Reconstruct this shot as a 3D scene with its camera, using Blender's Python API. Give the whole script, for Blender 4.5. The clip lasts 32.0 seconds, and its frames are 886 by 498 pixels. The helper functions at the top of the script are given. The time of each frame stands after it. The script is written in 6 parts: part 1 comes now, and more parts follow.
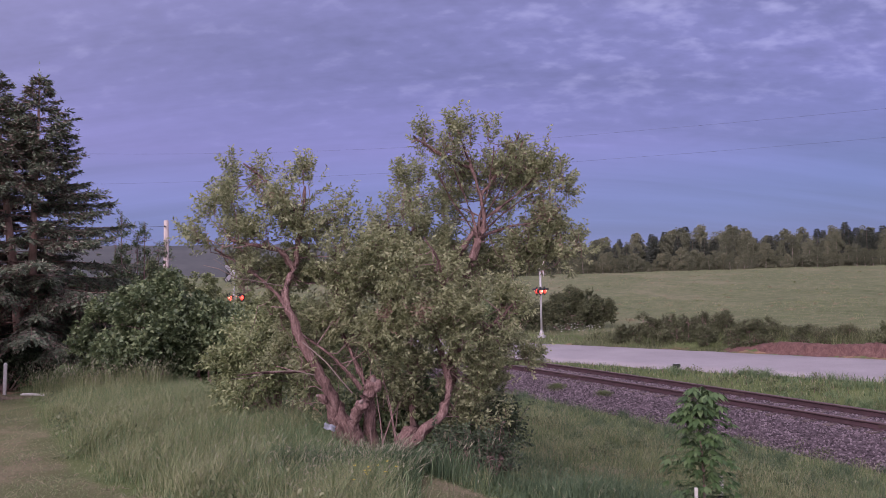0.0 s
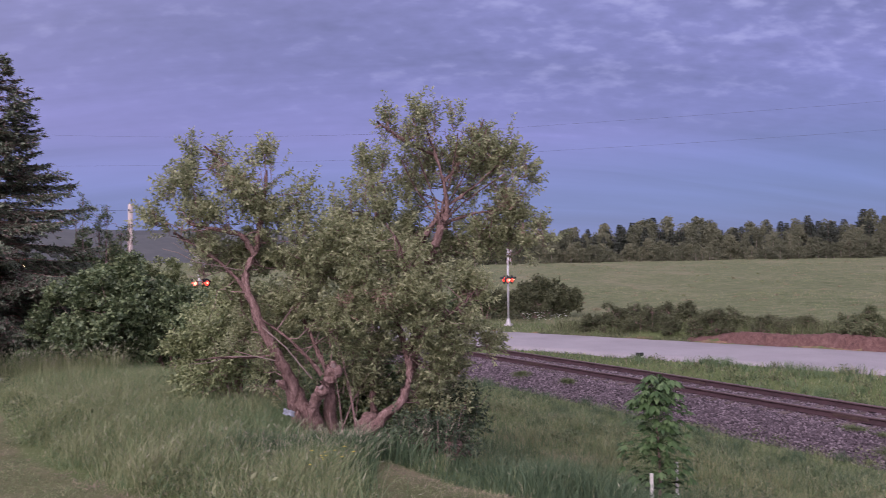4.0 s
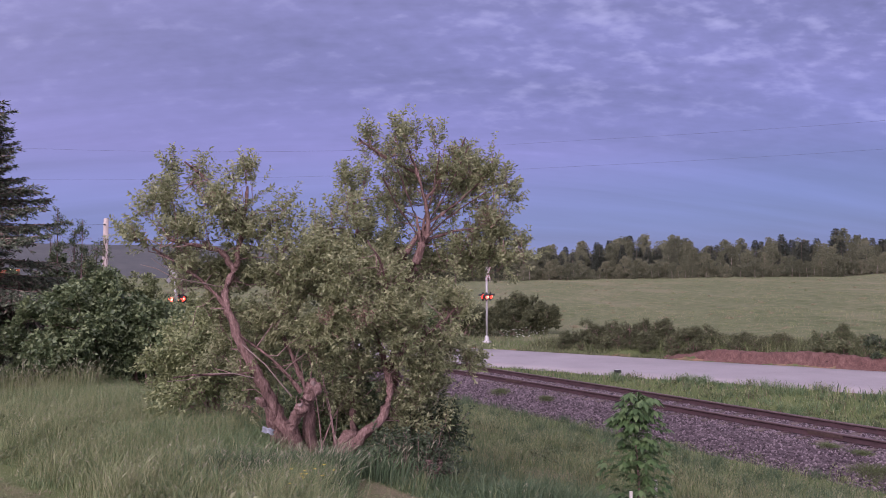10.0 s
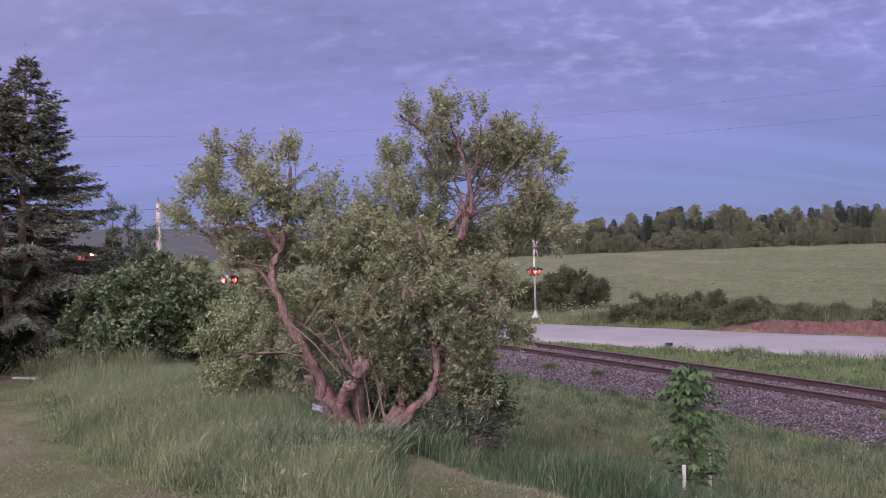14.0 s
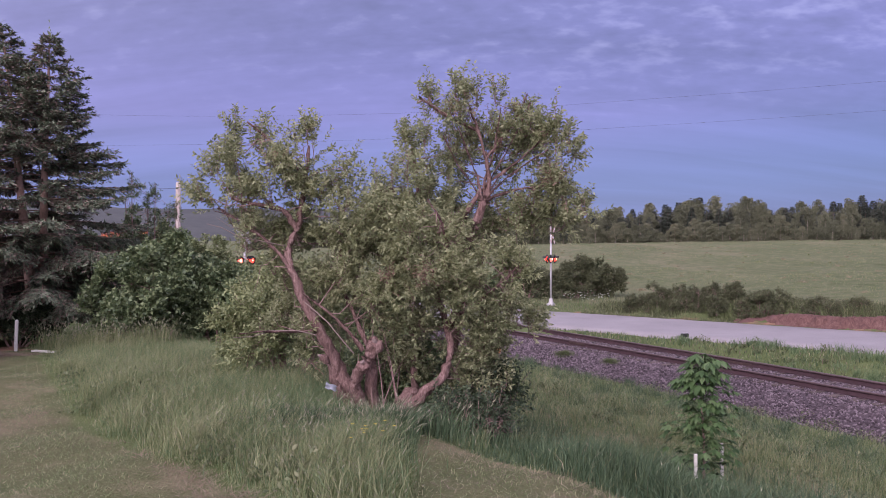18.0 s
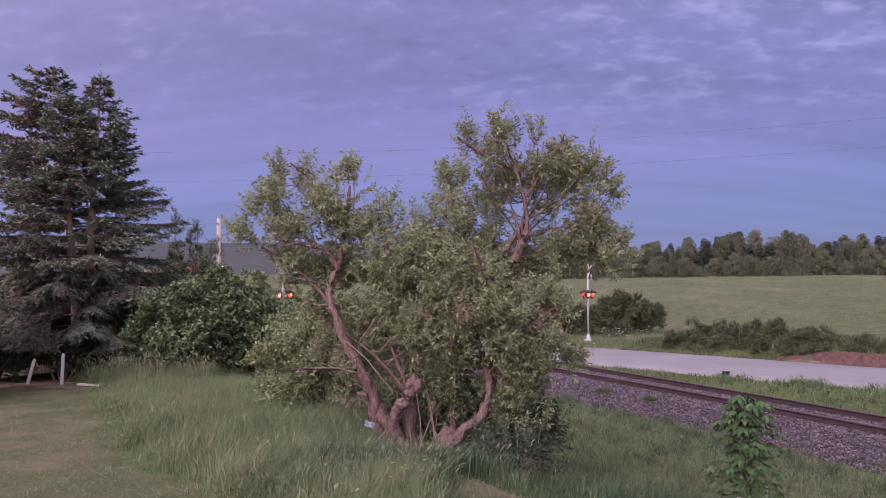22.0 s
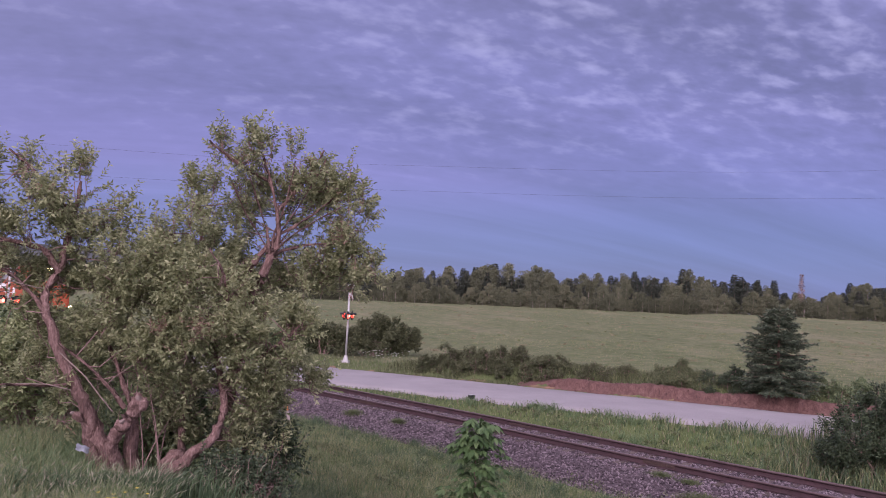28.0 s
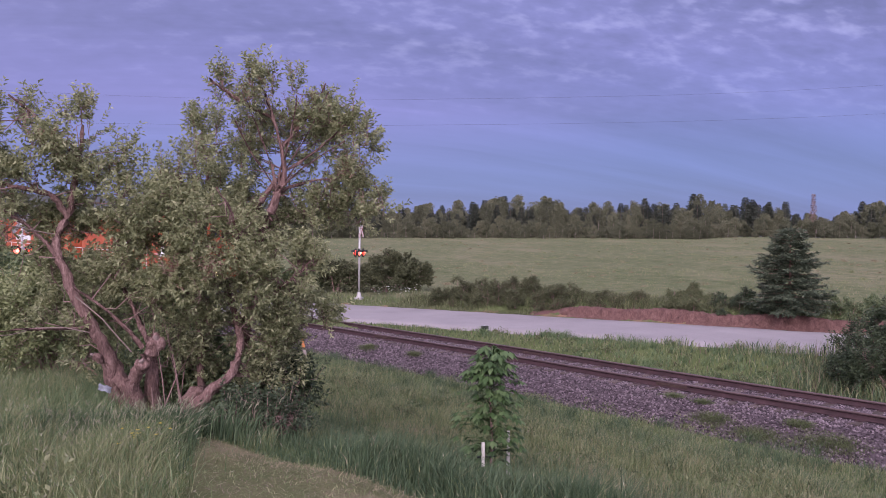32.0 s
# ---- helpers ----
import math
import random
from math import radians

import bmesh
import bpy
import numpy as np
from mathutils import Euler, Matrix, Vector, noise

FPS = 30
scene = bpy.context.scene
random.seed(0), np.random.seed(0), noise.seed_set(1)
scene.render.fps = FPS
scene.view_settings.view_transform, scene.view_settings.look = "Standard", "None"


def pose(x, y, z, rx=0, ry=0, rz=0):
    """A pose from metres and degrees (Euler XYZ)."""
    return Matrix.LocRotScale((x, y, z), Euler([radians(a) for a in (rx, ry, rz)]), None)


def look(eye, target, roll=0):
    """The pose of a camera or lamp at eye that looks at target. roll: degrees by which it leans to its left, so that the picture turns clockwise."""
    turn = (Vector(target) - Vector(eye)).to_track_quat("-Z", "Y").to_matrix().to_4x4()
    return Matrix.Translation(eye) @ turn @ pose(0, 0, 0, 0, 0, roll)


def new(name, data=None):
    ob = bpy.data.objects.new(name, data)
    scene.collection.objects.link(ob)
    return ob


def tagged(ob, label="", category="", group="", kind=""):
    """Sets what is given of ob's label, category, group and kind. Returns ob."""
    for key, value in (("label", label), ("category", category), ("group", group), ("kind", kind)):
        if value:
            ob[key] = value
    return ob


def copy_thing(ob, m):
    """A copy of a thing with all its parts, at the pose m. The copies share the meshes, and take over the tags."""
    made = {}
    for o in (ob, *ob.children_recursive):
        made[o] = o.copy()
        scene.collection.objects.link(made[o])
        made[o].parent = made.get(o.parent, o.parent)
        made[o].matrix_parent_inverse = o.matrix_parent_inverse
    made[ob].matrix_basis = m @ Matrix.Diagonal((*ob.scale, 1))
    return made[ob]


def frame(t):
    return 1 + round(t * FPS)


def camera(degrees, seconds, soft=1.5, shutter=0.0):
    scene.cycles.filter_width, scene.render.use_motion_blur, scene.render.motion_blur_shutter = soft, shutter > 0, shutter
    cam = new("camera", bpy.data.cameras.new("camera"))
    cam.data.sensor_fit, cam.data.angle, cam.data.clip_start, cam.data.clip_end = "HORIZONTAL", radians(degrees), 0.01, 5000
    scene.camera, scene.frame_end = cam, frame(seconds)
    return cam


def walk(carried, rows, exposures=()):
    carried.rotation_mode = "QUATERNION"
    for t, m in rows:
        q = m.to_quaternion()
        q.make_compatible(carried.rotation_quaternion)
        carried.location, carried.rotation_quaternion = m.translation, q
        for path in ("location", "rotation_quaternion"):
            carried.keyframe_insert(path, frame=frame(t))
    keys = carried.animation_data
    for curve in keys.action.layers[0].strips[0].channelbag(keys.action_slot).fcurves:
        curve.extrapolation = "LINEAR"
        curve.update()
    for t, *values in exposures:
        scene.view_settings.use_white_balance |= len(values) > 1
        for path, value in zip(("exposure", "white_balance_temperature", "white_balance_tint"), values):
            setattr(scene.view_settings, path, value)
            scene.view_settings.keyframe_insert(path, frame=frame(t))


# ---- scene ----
EYE = 3.75
ROWS = [
    (0.0, -0.000, -0.000, 0.000, 0.00, 1.93, -1.08),
    (0.5, -0.008, -0.009, 0.003, -0.20, 2.03, -0.86),
    (1.0, -0.008, 0.002, -0.014, -0.06, 2.10, -1.23),
    (1.5, -0.003, 0.015, 0.017, 0.04, 2.38, -0.99),
    (2.0, 0.016, 0.018, 0.011, 1.30, 2.42, -0.17),
    (2.5, -0.008, -0.041, 0.004, 3.72, 2.22, -0.52),
    (3.0, 0.030, -0.010, -0.025, 4.39, 1.68, -0.79),
    (3.5, 0.028, 0.008, -0.023, 3.07, 1.40, -0.72),
    (4.0, 0.105, 0.008, -0.023, -2.21, 1.02, -0.45),
    (4.5, 0.119, -0.022, -0.026, -3.34, 0.87, -0.54),
    (6.5, 0.077, -0.024, -0.000, -2.46, 1.59, -0.05),
    (7.0, 0.076, -0.024, -0.000, -2.60, 1.88, 0.21),
    (7.5, 0.085, 0.005, -0.004, -3.05, 2.17, 0.25),
    (8.0, 0.095, 0.005, -0.001, -3.76, 2.44, 0.17),
    (8.5, 0.092, -0.042, -0.014, -4.35, 2.63, 0.02),
    (9.0, 0.079, -0.017, -0.015, -4.45, 2.55, -0.18),
    (9.5, 0.071, -0.012, -0.012, -4.24, 2.46, -0.24),
    (10.0, 0.066, -0.014, -0.012, -3.83, 2.24, -0.17),
    (10.5, 0.062, 0.001, -0.021, -3.30, 1.96, 0.04),
    (11.0, 0.053, -0.009, -0.018, -2.67, 1.67, 0.25),
    (11.5, 0.052, -0.002, -0.026, -1.85, 1.23, 0.23),
    (12.0, 0.056, -0.003, -0.027, -1.31, 0.96, -0.07),
    (12.5, 0.088, 0.029, -0.049, -0.98, -0.03, -0.47),
    (13.0, 0.132, 0.028, -0.035, -0.87, -0.12, -1.27),
    (13.5, 0.109, 0.051, -0.023, -0.68, 0.19, -1.65),
    (15.5, 0.130, 0.074, -0.029, 1.66, 0.87, -0.46),
    (16.0, 0.153, 0.096, -0.044, 3.12, 0.77, -1.96),
    (16.5, 0.077, 0.013, -0.030, 4.04, 0.67, -1.60),
    (17.0, 0.086, 0.022, -0.054, 4.17, 0.16, 1.27),
    (17.5, 0.117, 0.067, -0.068, 2.30, 0.00, -0.02),
    (18.0, 0.120, 0.072, -0.068, 0.96, -0.48, -0.15),
    (18.5, 0.110, 0.078, -0.060, 0.96, -1.01, -0.29),
    (19.0, 0.133, 0.059, -0.058, 1.20, -1.42, 0.00),
    (19.5, 0.126, 0.037, -0.036, 1.34, -1.60, 0.20),
    (20.0, 0.139, 0.016, -0.037, 1.43, -1.38, -0.04),
    (20.5, 0.135, 0.018, -0.034, 1.25, -0.98, -0.51),
    (21.0, 0.126, -0.012, -0.012, 1.06, 0.38, -0.29),
    (21.5, 0.090, -0.017, -0.010, 2.42, 1.04, -0.08),
    (22.0, 0.085, -0.031, -0.006, 3.60, 2.04, -0.06),
    (22.5, 0.076, -0.060, -0.006, 4.54, 2.51, -0.11),
    (23.0, 0.076, -0.060, -0.010, 5.15, 2.77, -0.31),
    (23.5, 0.082, -0.042, -0.001, 5.12, 2.83, -0.32),
    (24.0, 0.091, -0.036, -0.004, 4.70, 2.81, -0.16),
    (24.5, 0.106, -0.008, -0.018, 3.88, 2.85, -0.09),
    (26.5, 0.173, 0.142, 0.006, 2.21, 3.46, -0.02),
    (27.0, 0.152, 0.203, 0.022, -0.93, 3.63, 1.97),
    (27.5, 0.253, 0.261, -0.002, -9.48, 4.16, 2.80),
    (28.0, 0.333, 0.183, -0.023, -13.44, 4.00, 3.04),
    (28.5, 0.358, 0.250, -0.011, -13.79, 3.53, 2.29),
    (29.0, 0.373, 0.183, -0.032, -13.88, 3.26, 1.51),
    (29.5, 0.356, 0.174, -0.046, -13.87, 2.61, 1.15),
    (30.0, 0.346, 0.233, -0.041, -13.85, 1.59, 0.72),
    (30.5, 0.327, 0.227, -0.045, -13.51, 1.03, 0.51),
    (31.0, 0.339, 0.208, -0.063, -13.01, 0.32, 0.51),
    (31.5, 0.353, 0.187, -0.085, -12.86, -0.38, 0.59),
    (32.0, 0.359, 0.203, -0.082, -12.88, -0.85, 0.79),
]
cam = camera(59.7, 32.0, 0.65, 0.4)
walk(cam, [(t, pose(x, y, EYE + z, 90 + pitch, 0, yaw) @ pose(0, 0, 0, 0, 0, roll)) for t, x, y, z, yaw, pitch, roll in ROWS],
     [(0.0, -0.04, 6450, 10), (3.0, -0.04, 6450, 10), (4.0, 0.0, 6400, 6), (5.0, 0.0, 6400, 7), (6.5, 0.04, 6450, 10), (7.5, 0.06, 6450, 10), (10.0, 0.06, 6450, 10), (12.0, 0.08, 6400, 8), (13.5, 0.10, 6400, 6), (20.0, 0.18, 6350, 6), (22.5, -0.02, 6450, 10), (28.0, 0.0, 6450, 10), (30.0, -0.06, 6450, 10), (32.0, 0.10, 6350, 8)])

# ---- world, sun ----
SUN_AZ, SUN_EL = 204.0, 24.0   # compass bearing of the afterglow, from +y clockwise


def make_world():
    w = bpy.data.worlds.new("dusk_sky")
    scene.world = w
    w.use_nodes = True
    nt = w.node_tree
    nt.nodes.clear()
    N, L = nt.nodes.new, nt.links.new

    def math_node(op, a, b=None, clamp=False):
        m = N("ShaderNodeMath")
        m.operation, m.use_clamp = op, clamp
        for i, v in enumerate((a, b)):
            if v is None:
                continue
            if isinstance(v, (int, float)):
                m.inputs[i].default_value = v
            else:
                L(v, m.inputs[i])
        return m.outputs[0]

    out, bg = N("ShaderNodeOutputWorld"), N("ShaderNodeBackground")
    sky = N("ShaderNodeTexSky")
    sky.sky_type, sky.sun_disc = "NISHITA", False
    sky.sun_elevation, sky.sun_rotation = radians(SUN_EL), radians(SUN_AZ)
    sky.altitude, sky.air_density, sky.dust_density, sky.ozone_density = 50, 1.0, 1.2, 4.0
    tc, sep = N("ShaderNodeTexCoord"), N("ShaderNodeSeparateXYZ")
    L(tc.outputs["Generated"], sep.inputs[0])
    z = math_node("MAXIMUM", sep.outputs[2], 0.0)
    den = math_node("ADD", z, 0.34)
    px, py = math_node("DIVIDE", sep.outputs[0], den), math_node("DIVIDE", sep.outputs[1], den)
    com = N("ShaderNodeCombineXYZ")
    L(px, com.inputs[0]), L(py, com.inputs[1])

    def noise_at(scale, detail, rough, sx, sy, rot, dist=0.0):
        mp, nz = N("ShaderNodeMapping"), N("ShaderNodeTexNoise")
        mp.inputs["Scale"].default_value = (sx, sy, 1)
        mp.inputs["Rotation"].default_value = (0, 0, radians(rot))
        L(com.outputs[0], mp.inputs[0]), L(mp.outputs[0], nz.inputs["Vector"])
        nz.inputs["Scale"].default_value, nz.inputs["Detail"].default_value = scale, detail
        nz.inputs["Roughness"].default_value, nz.inputs["Distortion"].default_value = rough, dist
        return nz.outputs["Fac"]

    big = noise_at(0.9, 3, 0.5, 1.0, 1.3, 10)
    band = noise_at(2.3, 4, 0.55, 0.40, 1.9, 34, 0.5)
    puff = noise_at(12.5, 3, 0.5, 0.72, 1.3, 36, 0.15)
    fine = noise_at(27.0, 3, 0.5, 0.8, 1.1, 40, 0.1)
    streak = noise_at(1.7, 5, 0.6, 0.30, 2.8, 6, 0.4)

    def ramp(fac, stops):
        r = N("ShaderNodeValToRGB")
        L(fac, r.inputs[0])
        while len(r.color_ramp.elements) < len(stops):
            r.color_ramp.elements.new(0.5)
        for e, (p, c) in zip(r.color_ramp.elements, stops):
            e.position, e.color = p, (*c, 1)
        return r.outputs[0]

    # base hue by height: slate blue over the skyline, violet in the middle, grey violet overhead
    tint = ramp(z, [(0.0, (0.120, 0.156, 0.420)), (0.07, (0.128, 0.149, 0.420)), (0.16, (0.198, 0.169, 0.458)), (0.28, (0.178, 0.162, 0.395)), (0.5, (0.20, 0.188, 0.39)), (1.0, (0.26, 0.25, 0.43))])
    # a clearer, bluer stretch low in the north-east and a rosier veil low in the north
    hx = math_node("DIVIDE", sep.outputs[0], math_node("MAXIMUM", sep.outputs[1], 0.05))
    east = math_node("MULTIPLY", math_node("ADD", hx, -0.12), 2.4, True)
    low = math_node("SUBTRACT", 1.0, math_node("MULTIPLY", math_node("SUBTRACT", z, 0.10), 7.0, True))
    blue = math_node("MULTIPLY", math_node("MULTIPLY", east, low), 0.55)
    hue = N("ShaderNodeMix")
    hue.data_type = "RGBA"
    L(blue, hue.inputs["Factor"]), L(tint, hue.inputs[6])
    hue.inputs[7].default_value = (0.104, 0.138, 0.40, 1)
    tint = hue.outputs[2]
    # broken altocumulus in drifting bands: ragged puffs, thickest high up to the north-east
    cover = math_node("ADD", math_node("MULTIPLY", math_node("SUBTRACT", band, 0.46), 1.5), math_node("MULTIPLY", math_node("SUBTRACT", big, 0.5), 1.2))
    grainy = math_node("ADD", math_node("MULTIPLY", math_node("SUBTRACT", puff, 0.50), 2.9), math_node("MULTIPLY", math_node("SUBTRACT", fine, 0.50), 1.9))
    up = math_node("MULTIPLY", math_node("SUBTRACT", z, 0.11), 6.0, True)
    side = math_node("ADD", 0.55, math_node("MULTIPLY", math_node("ADD", hx, 0.25), 0.75, True))
    flecks = math_node("MULTIPLY", math_node("MULTIPLY", math_node("ADD", math_node("ADD", grainy, cover), 0.05), up), side)
    veil = math_node("MULTIPLY", math_node("SUBTRACT", streak, 0.50), 0.85)
    amount = math_node("ADD", math_node("ADD", math_node("MULTIPLY", flecks, 0.26), veil), 1.0)
    amount = math_node("MAXIMUM", math_node("MINIMUM", amount, 1.25), 0.74)
    crest = math_node("MULTIPLY", math_node("SUBTRACT", flecks, 0.12), 0.85, True)
    lit = N("ShaderNodeVectorMath")
    lit.operation = "SCALE"
    L(tint, lit.inputs[0]), L(amount, lit.inputs["Scale"])
    pale = N("ShaderNodeVectorMath")
    pale.operation = "SCALE"
    pale.inputs[0].default_value = (0.14, 0.137, 0.14)
    L(crest, pale.inputs["Scale"])
    puffs = N("ShaderNodeVectorMath")
    puffs.operation = "ADD"
    L(lit.outputs[0], puffs.inputs[0]), L(pale.outputs[0], puffs.inputs[1])
    # the sky's own dome of light, brightest over the place where the sun went down, seen through the cloud
    dome = N("ShaderNodeVectorMath")
    dome.operation = "MULTIPLY"
    L(sky.outputs[0], dome.inputs[0])
    dome.inputs[1].default_value = (0.026, 0.0215, 0.0195)
    add = N("ShaderNodeVectorMath")
    add.operation = "ADD"
    L(puffs.outputs[0], add.inputs[0]), L(dome.outputs[0], add.inputs[1])
    # afterglow of the set sun behind the viewer, spread wide by the thin cloud
    dot = N("ShaderNodeVectorMath")
    dot.operation = "DOT_PRODUCT"
    L(tc.outputs["Generated"], dot.inputs[0])
    ce = math.cos(radians(34))
    dot.inputs[1].default_value = (math.sin(radians(SUN_AZ)) * ce, math.cos(radians(SUN_AZ)) * ce, math.sin(radians(34)))
    lobe = math_node("POWER", math_node("MULTIPLY", math_node("ADD", dot.outputs["Value"], 1.0), 0.5), 3.2)
    glow = N("ShaderNodeVectorMath")
    glow.operation = "SCALE"
    glow.inputs[0].default_value = (2.5, 2.15, 2.4)
    L(lobe, glow.inputs["Scale"])
    total = N("ShaderNodeVectorMath")
    total.operation = "ADD"
    L(add.outputs[0], total.inputs[0]), L(glow.outputs[0], total.inputs[1])
    L(total.outputs[0], bg.inputs["Color"])
    bg.inputs["Strength"].default_value = 1.0
    L(bg.outputs[0], out.inputs["Surface"])


make_world()
sun = new("sun", bpy.data.lights.new("sun", "SUN"))
sun.data.energy, sun.data.angle, sun.data.color = 2.1, radians(40), (1.0, 0.84, 0.90)
_el, _az = radians(SUN_EL + 4), radians(SUN_AZ)
sun.matrix_world = look((0, 0, 30), (-math.sin(_az) * math.cos(_el), -math.cos(_az) * math.cos(_el), 30 - math.sin(_el)))


# ---- materials ----
def material(name, stops, scale=4.0, rough=0.8, bump=0.15, bump_scale=40.0, metal=0.0, object_random=0.0, island=0.0, fine=0.35, through_light=0.0, sheen=0.0, emission=None, specular=0.3, stretch=(1, 1, 1), relief=0.02):
    """A surface whose colour wanders between the stops at two scales, with fine relief."""
    m = bpy.data.materials.new(name)
    m.use_nodes = True
    nt = m.node_tree
    N, L = nt.nodes.new, nt.links.new
    b = nt.nodes["Principled BSDF"]
    out = nt.nodes["Material Output"]
    tc = N("ShaderNodeTexCoord")
    mp = N("ShaderNodeMapping")
    mp.inputs["Scale"].default_value = stretch
    L(tc.outputs["Object"], mp.inputs[0])
    n1, n2 = N("ShaderNodeTexNoise"), N("ShaderNodeTexNoise")
    for n, s, d in ((n1, scale, 4), (n2, bump_scale, 4)):
        L(mp.outputs[0], n.inputs["Vector"])
        n.inputs["Scale"].default_value, n.inputs["Detail"].default_value = s, d
        n.inputs["Roughness"].default_value = 0.6
    mix = N("ShaderNodeMix")
    mix.inputs["Factor"].default_value = fine
    L(n1.outputs["Fac"], mix.inputs[2]), L(n2.outputs["Fac"], mix.inputs[3])
    fac = mix.outputs[0]
    for amount, node, socket in ((object_random, "ShaderNodeObjectInfo", "Random"), (island, "ShaderNodeNewGeometry", "Random Per Island")):
        if amount:
            r, mm = N(node), N("ShaderNodeMix")
            mm.inputs["Factor"].default_value = amount
            L(fac, mm.inputs[2]), L(r.outputs[socket], mm.inputs[3])
            fac = mm.outputs[0]
    cr = N("ShaderNodeValToRGB")
    L(fac, cr.inputs[0])
    els = cr.color_ramp.elements
    while len(els) < len(stops):
        els.new(0.5)
    for i, (e, c) in enumerate(zip(els, stops)):
        e.position = 0.25 + 0.5 * i / max(1, len(stops) - 1)
        e.color = (*c, 1)
    L(cr.outputs[0], b.inputs["Base Color"])
    b.inputs["Roughness"].default_value, b.inputs["Metallic"].default_value = rough, metal
    b.inputs["Specular IOR Level"].default_value = specular
    if sheen:
        b.inputs["Sheen Weight"].default_value = sheen
    if bump:
        bp = N("ShaderNodeBump")
        bp.inputs["Strength"].default_value, bp.inputs["Distance"].default_value = bump, relief
        L(n2.outputs["Fac"], bp.inputs["Height"]), L(bp.outputs[0], b.inputs["Normal"])
    if through_light:
        tr, ms = N("ShaderNodeBsdfTranslucent"), N("ShaderNodeMixShader")
        ms.inputs[0].default_value = through_light
        L(cr.outputs[0], tr.inputs["Color"])
        L(b.outputs[0], ms.inputs[1]), L(tr.outputs[0], ms.inputs[2]), L(ms.outputs[0], out.inputs["Surface"])
    if emission:
        b.inputs["Emission Color"].default_value, b.inputs["Emission Strength"].default_value = (*emission[0], 1), emission[1]
    return m


M = {}
M["bark"] = material("bark", [(0.036, 0.020, 0.020), (0.170, 0.102, 0.096), (0.38, 0.255, 0.245)], 10, 0.9, 0.9, 45, fine=0.6, stretch=(1, 1, 0.35), relief=0.04)
M["cut_wood"] = material("cut_wood", [(0.13, 0.09, 0.088), (0.25, 0.19, 0.185)], 6, 0.85, 0.3, 50)
M["twig"] = material("twig", [(0.13, 0.080, 0.078), (0.34, 0.225, 0.215)], 8, 0.85, 0.2, 60)
M["pale_twig"] = material("pale_twig", [(0.12, 0.088, 0.08), (0.22, 0.168, 0.155)], 8, 0.85, 0.2, 60)
M["willow_leaf"] = material("willow_leaf", [(0.155, 0.174, 0.096), (0.275, 0.290, 0.160), (0.420, 0.418, 0.260)], 1.1, 0.55, 0, 30, island=0.5, through_light=0.48, specular=0.25)
M["dry_leaf"] = material("dry_leaf", [(0.16, 0.105, 0.075), (0.26, 0.17, 0.13), (0.36, 0.25, 0.20)], 1.5, 0.7, 0, 30, island=0.6, through_light=0.3)
# darker leaf green: shade in and under thick bushes is put into the colour
M["shaded_leaf"] = material("shaded_leaf", [(0.022, 0.034, 0.020), (0.044, 0.062, 0.034), (0.085, 0.108, 0.060)], 1.2, 0.5, 0, 30, island=0.5, through_light=0.15, specular=0.3)
M["dark_leaf"] = material("dark_leaf", [(0.056, 0.080, 0.040), (0.118, 0.154, 0.074), (0.208, 0.242, 0.126)], 1.2, 0.45, 0, 30, island=0.5, through_light=0.2, specular=0.4)
M["pale_leaf"] = material("pale_leaf", [(0.118, 0.144, 0.066), (0.206, 0.230, 0.110), (0.31, 0.325, 0.175)], 1.2, 0.5, 0, 30, island=0.5, through_light=0.25)
M["sapling_leaf"] = material("sapling_leaf", [(0.045, 0.080, 0.032), (0.078, 0.128, 0.050), (0.125, 0.178, 0.080)], 2, 0.45, 0, 30, island=0.5, through_light=0.3)
M["needle"] = material("needle", [(0.074, 0.096, 0.070), (0.160, 0.190, 0.134), (0.275, 0.300, 0.212)], 0.9, 0.6, 0, 30, island=0.5, fine=0.2, through_light=0.2)
M["young_needle"] = material("young_needle", [(0.036, 0.052, 0.036), (0.080, 0.104, 0.070), (0.155, 0.180, 0.120)], 0.9, 0.6, 0, 30, island=0.5, fine=0.2, through_light=0.15)
M["old_needle"] = material("old_needle", [(0.105, 0.074, 0.068), (0.195, 0.138, 0.122), (0.27, 0.20, 0.18)], 0.9, 0.7, 0, 30, island=0.45)
M["spruce_bark"] = material("spruce_bark", [(0.15, 0.092, 0.080), (0.29, 0.185, 0.160), (0.40, 0.28, 0.245)], 4, 0.95, 0.8, 25, stretch=(1, 1, 0.4))
M["far_leaf"] = material("far_leaf", [(0.088, 0.094, 0.062), (0.150, 0.152, 0.100), (0.22, 0.214, 0.145)], 0.35, 0.7, 0, 3, object_random=0.35, island=0.25, through_light=0.15)
M["far_conifer"] = material("far_conifer", [(0.042, 0.050, 0.042), (0.075, 0.084, 0.068), (0.115, 0.124, 0.098)], 0.35, 0.8, 0, 3, object_random=0.3, island=0.25)
M["dead_conifer"] = material("dead_conifer", [(0.19, 0.12, 0.115), (0.30, 0.20, 0.19)], 0.5, 0.9, 0, 3, island=0.4)
M["birch"] = material("birch", [(0.22, 0.18, 0.16), (0.42, 0.37, 0.34)], 2, 0.8, 0.1, 9)
M["grass"] = material("grass", [(0.090, 0.120, 0.050), (0.155, 0.186, 0.084), (0.220, 0.240, 0.124), (0.30, 0.285, 0.172)], 0.7, 0.6, 0, 10, island=0.5, through_light=0.25)
M["lush_grass"] = material("lush_grass", [(0.068, 0.108, 0.050), (0.122, 0.176, 0.086), (0.196, 0.246, 0.132)], 0.8, 0.6, 0, 10, island=0.5, through_light=0.25)
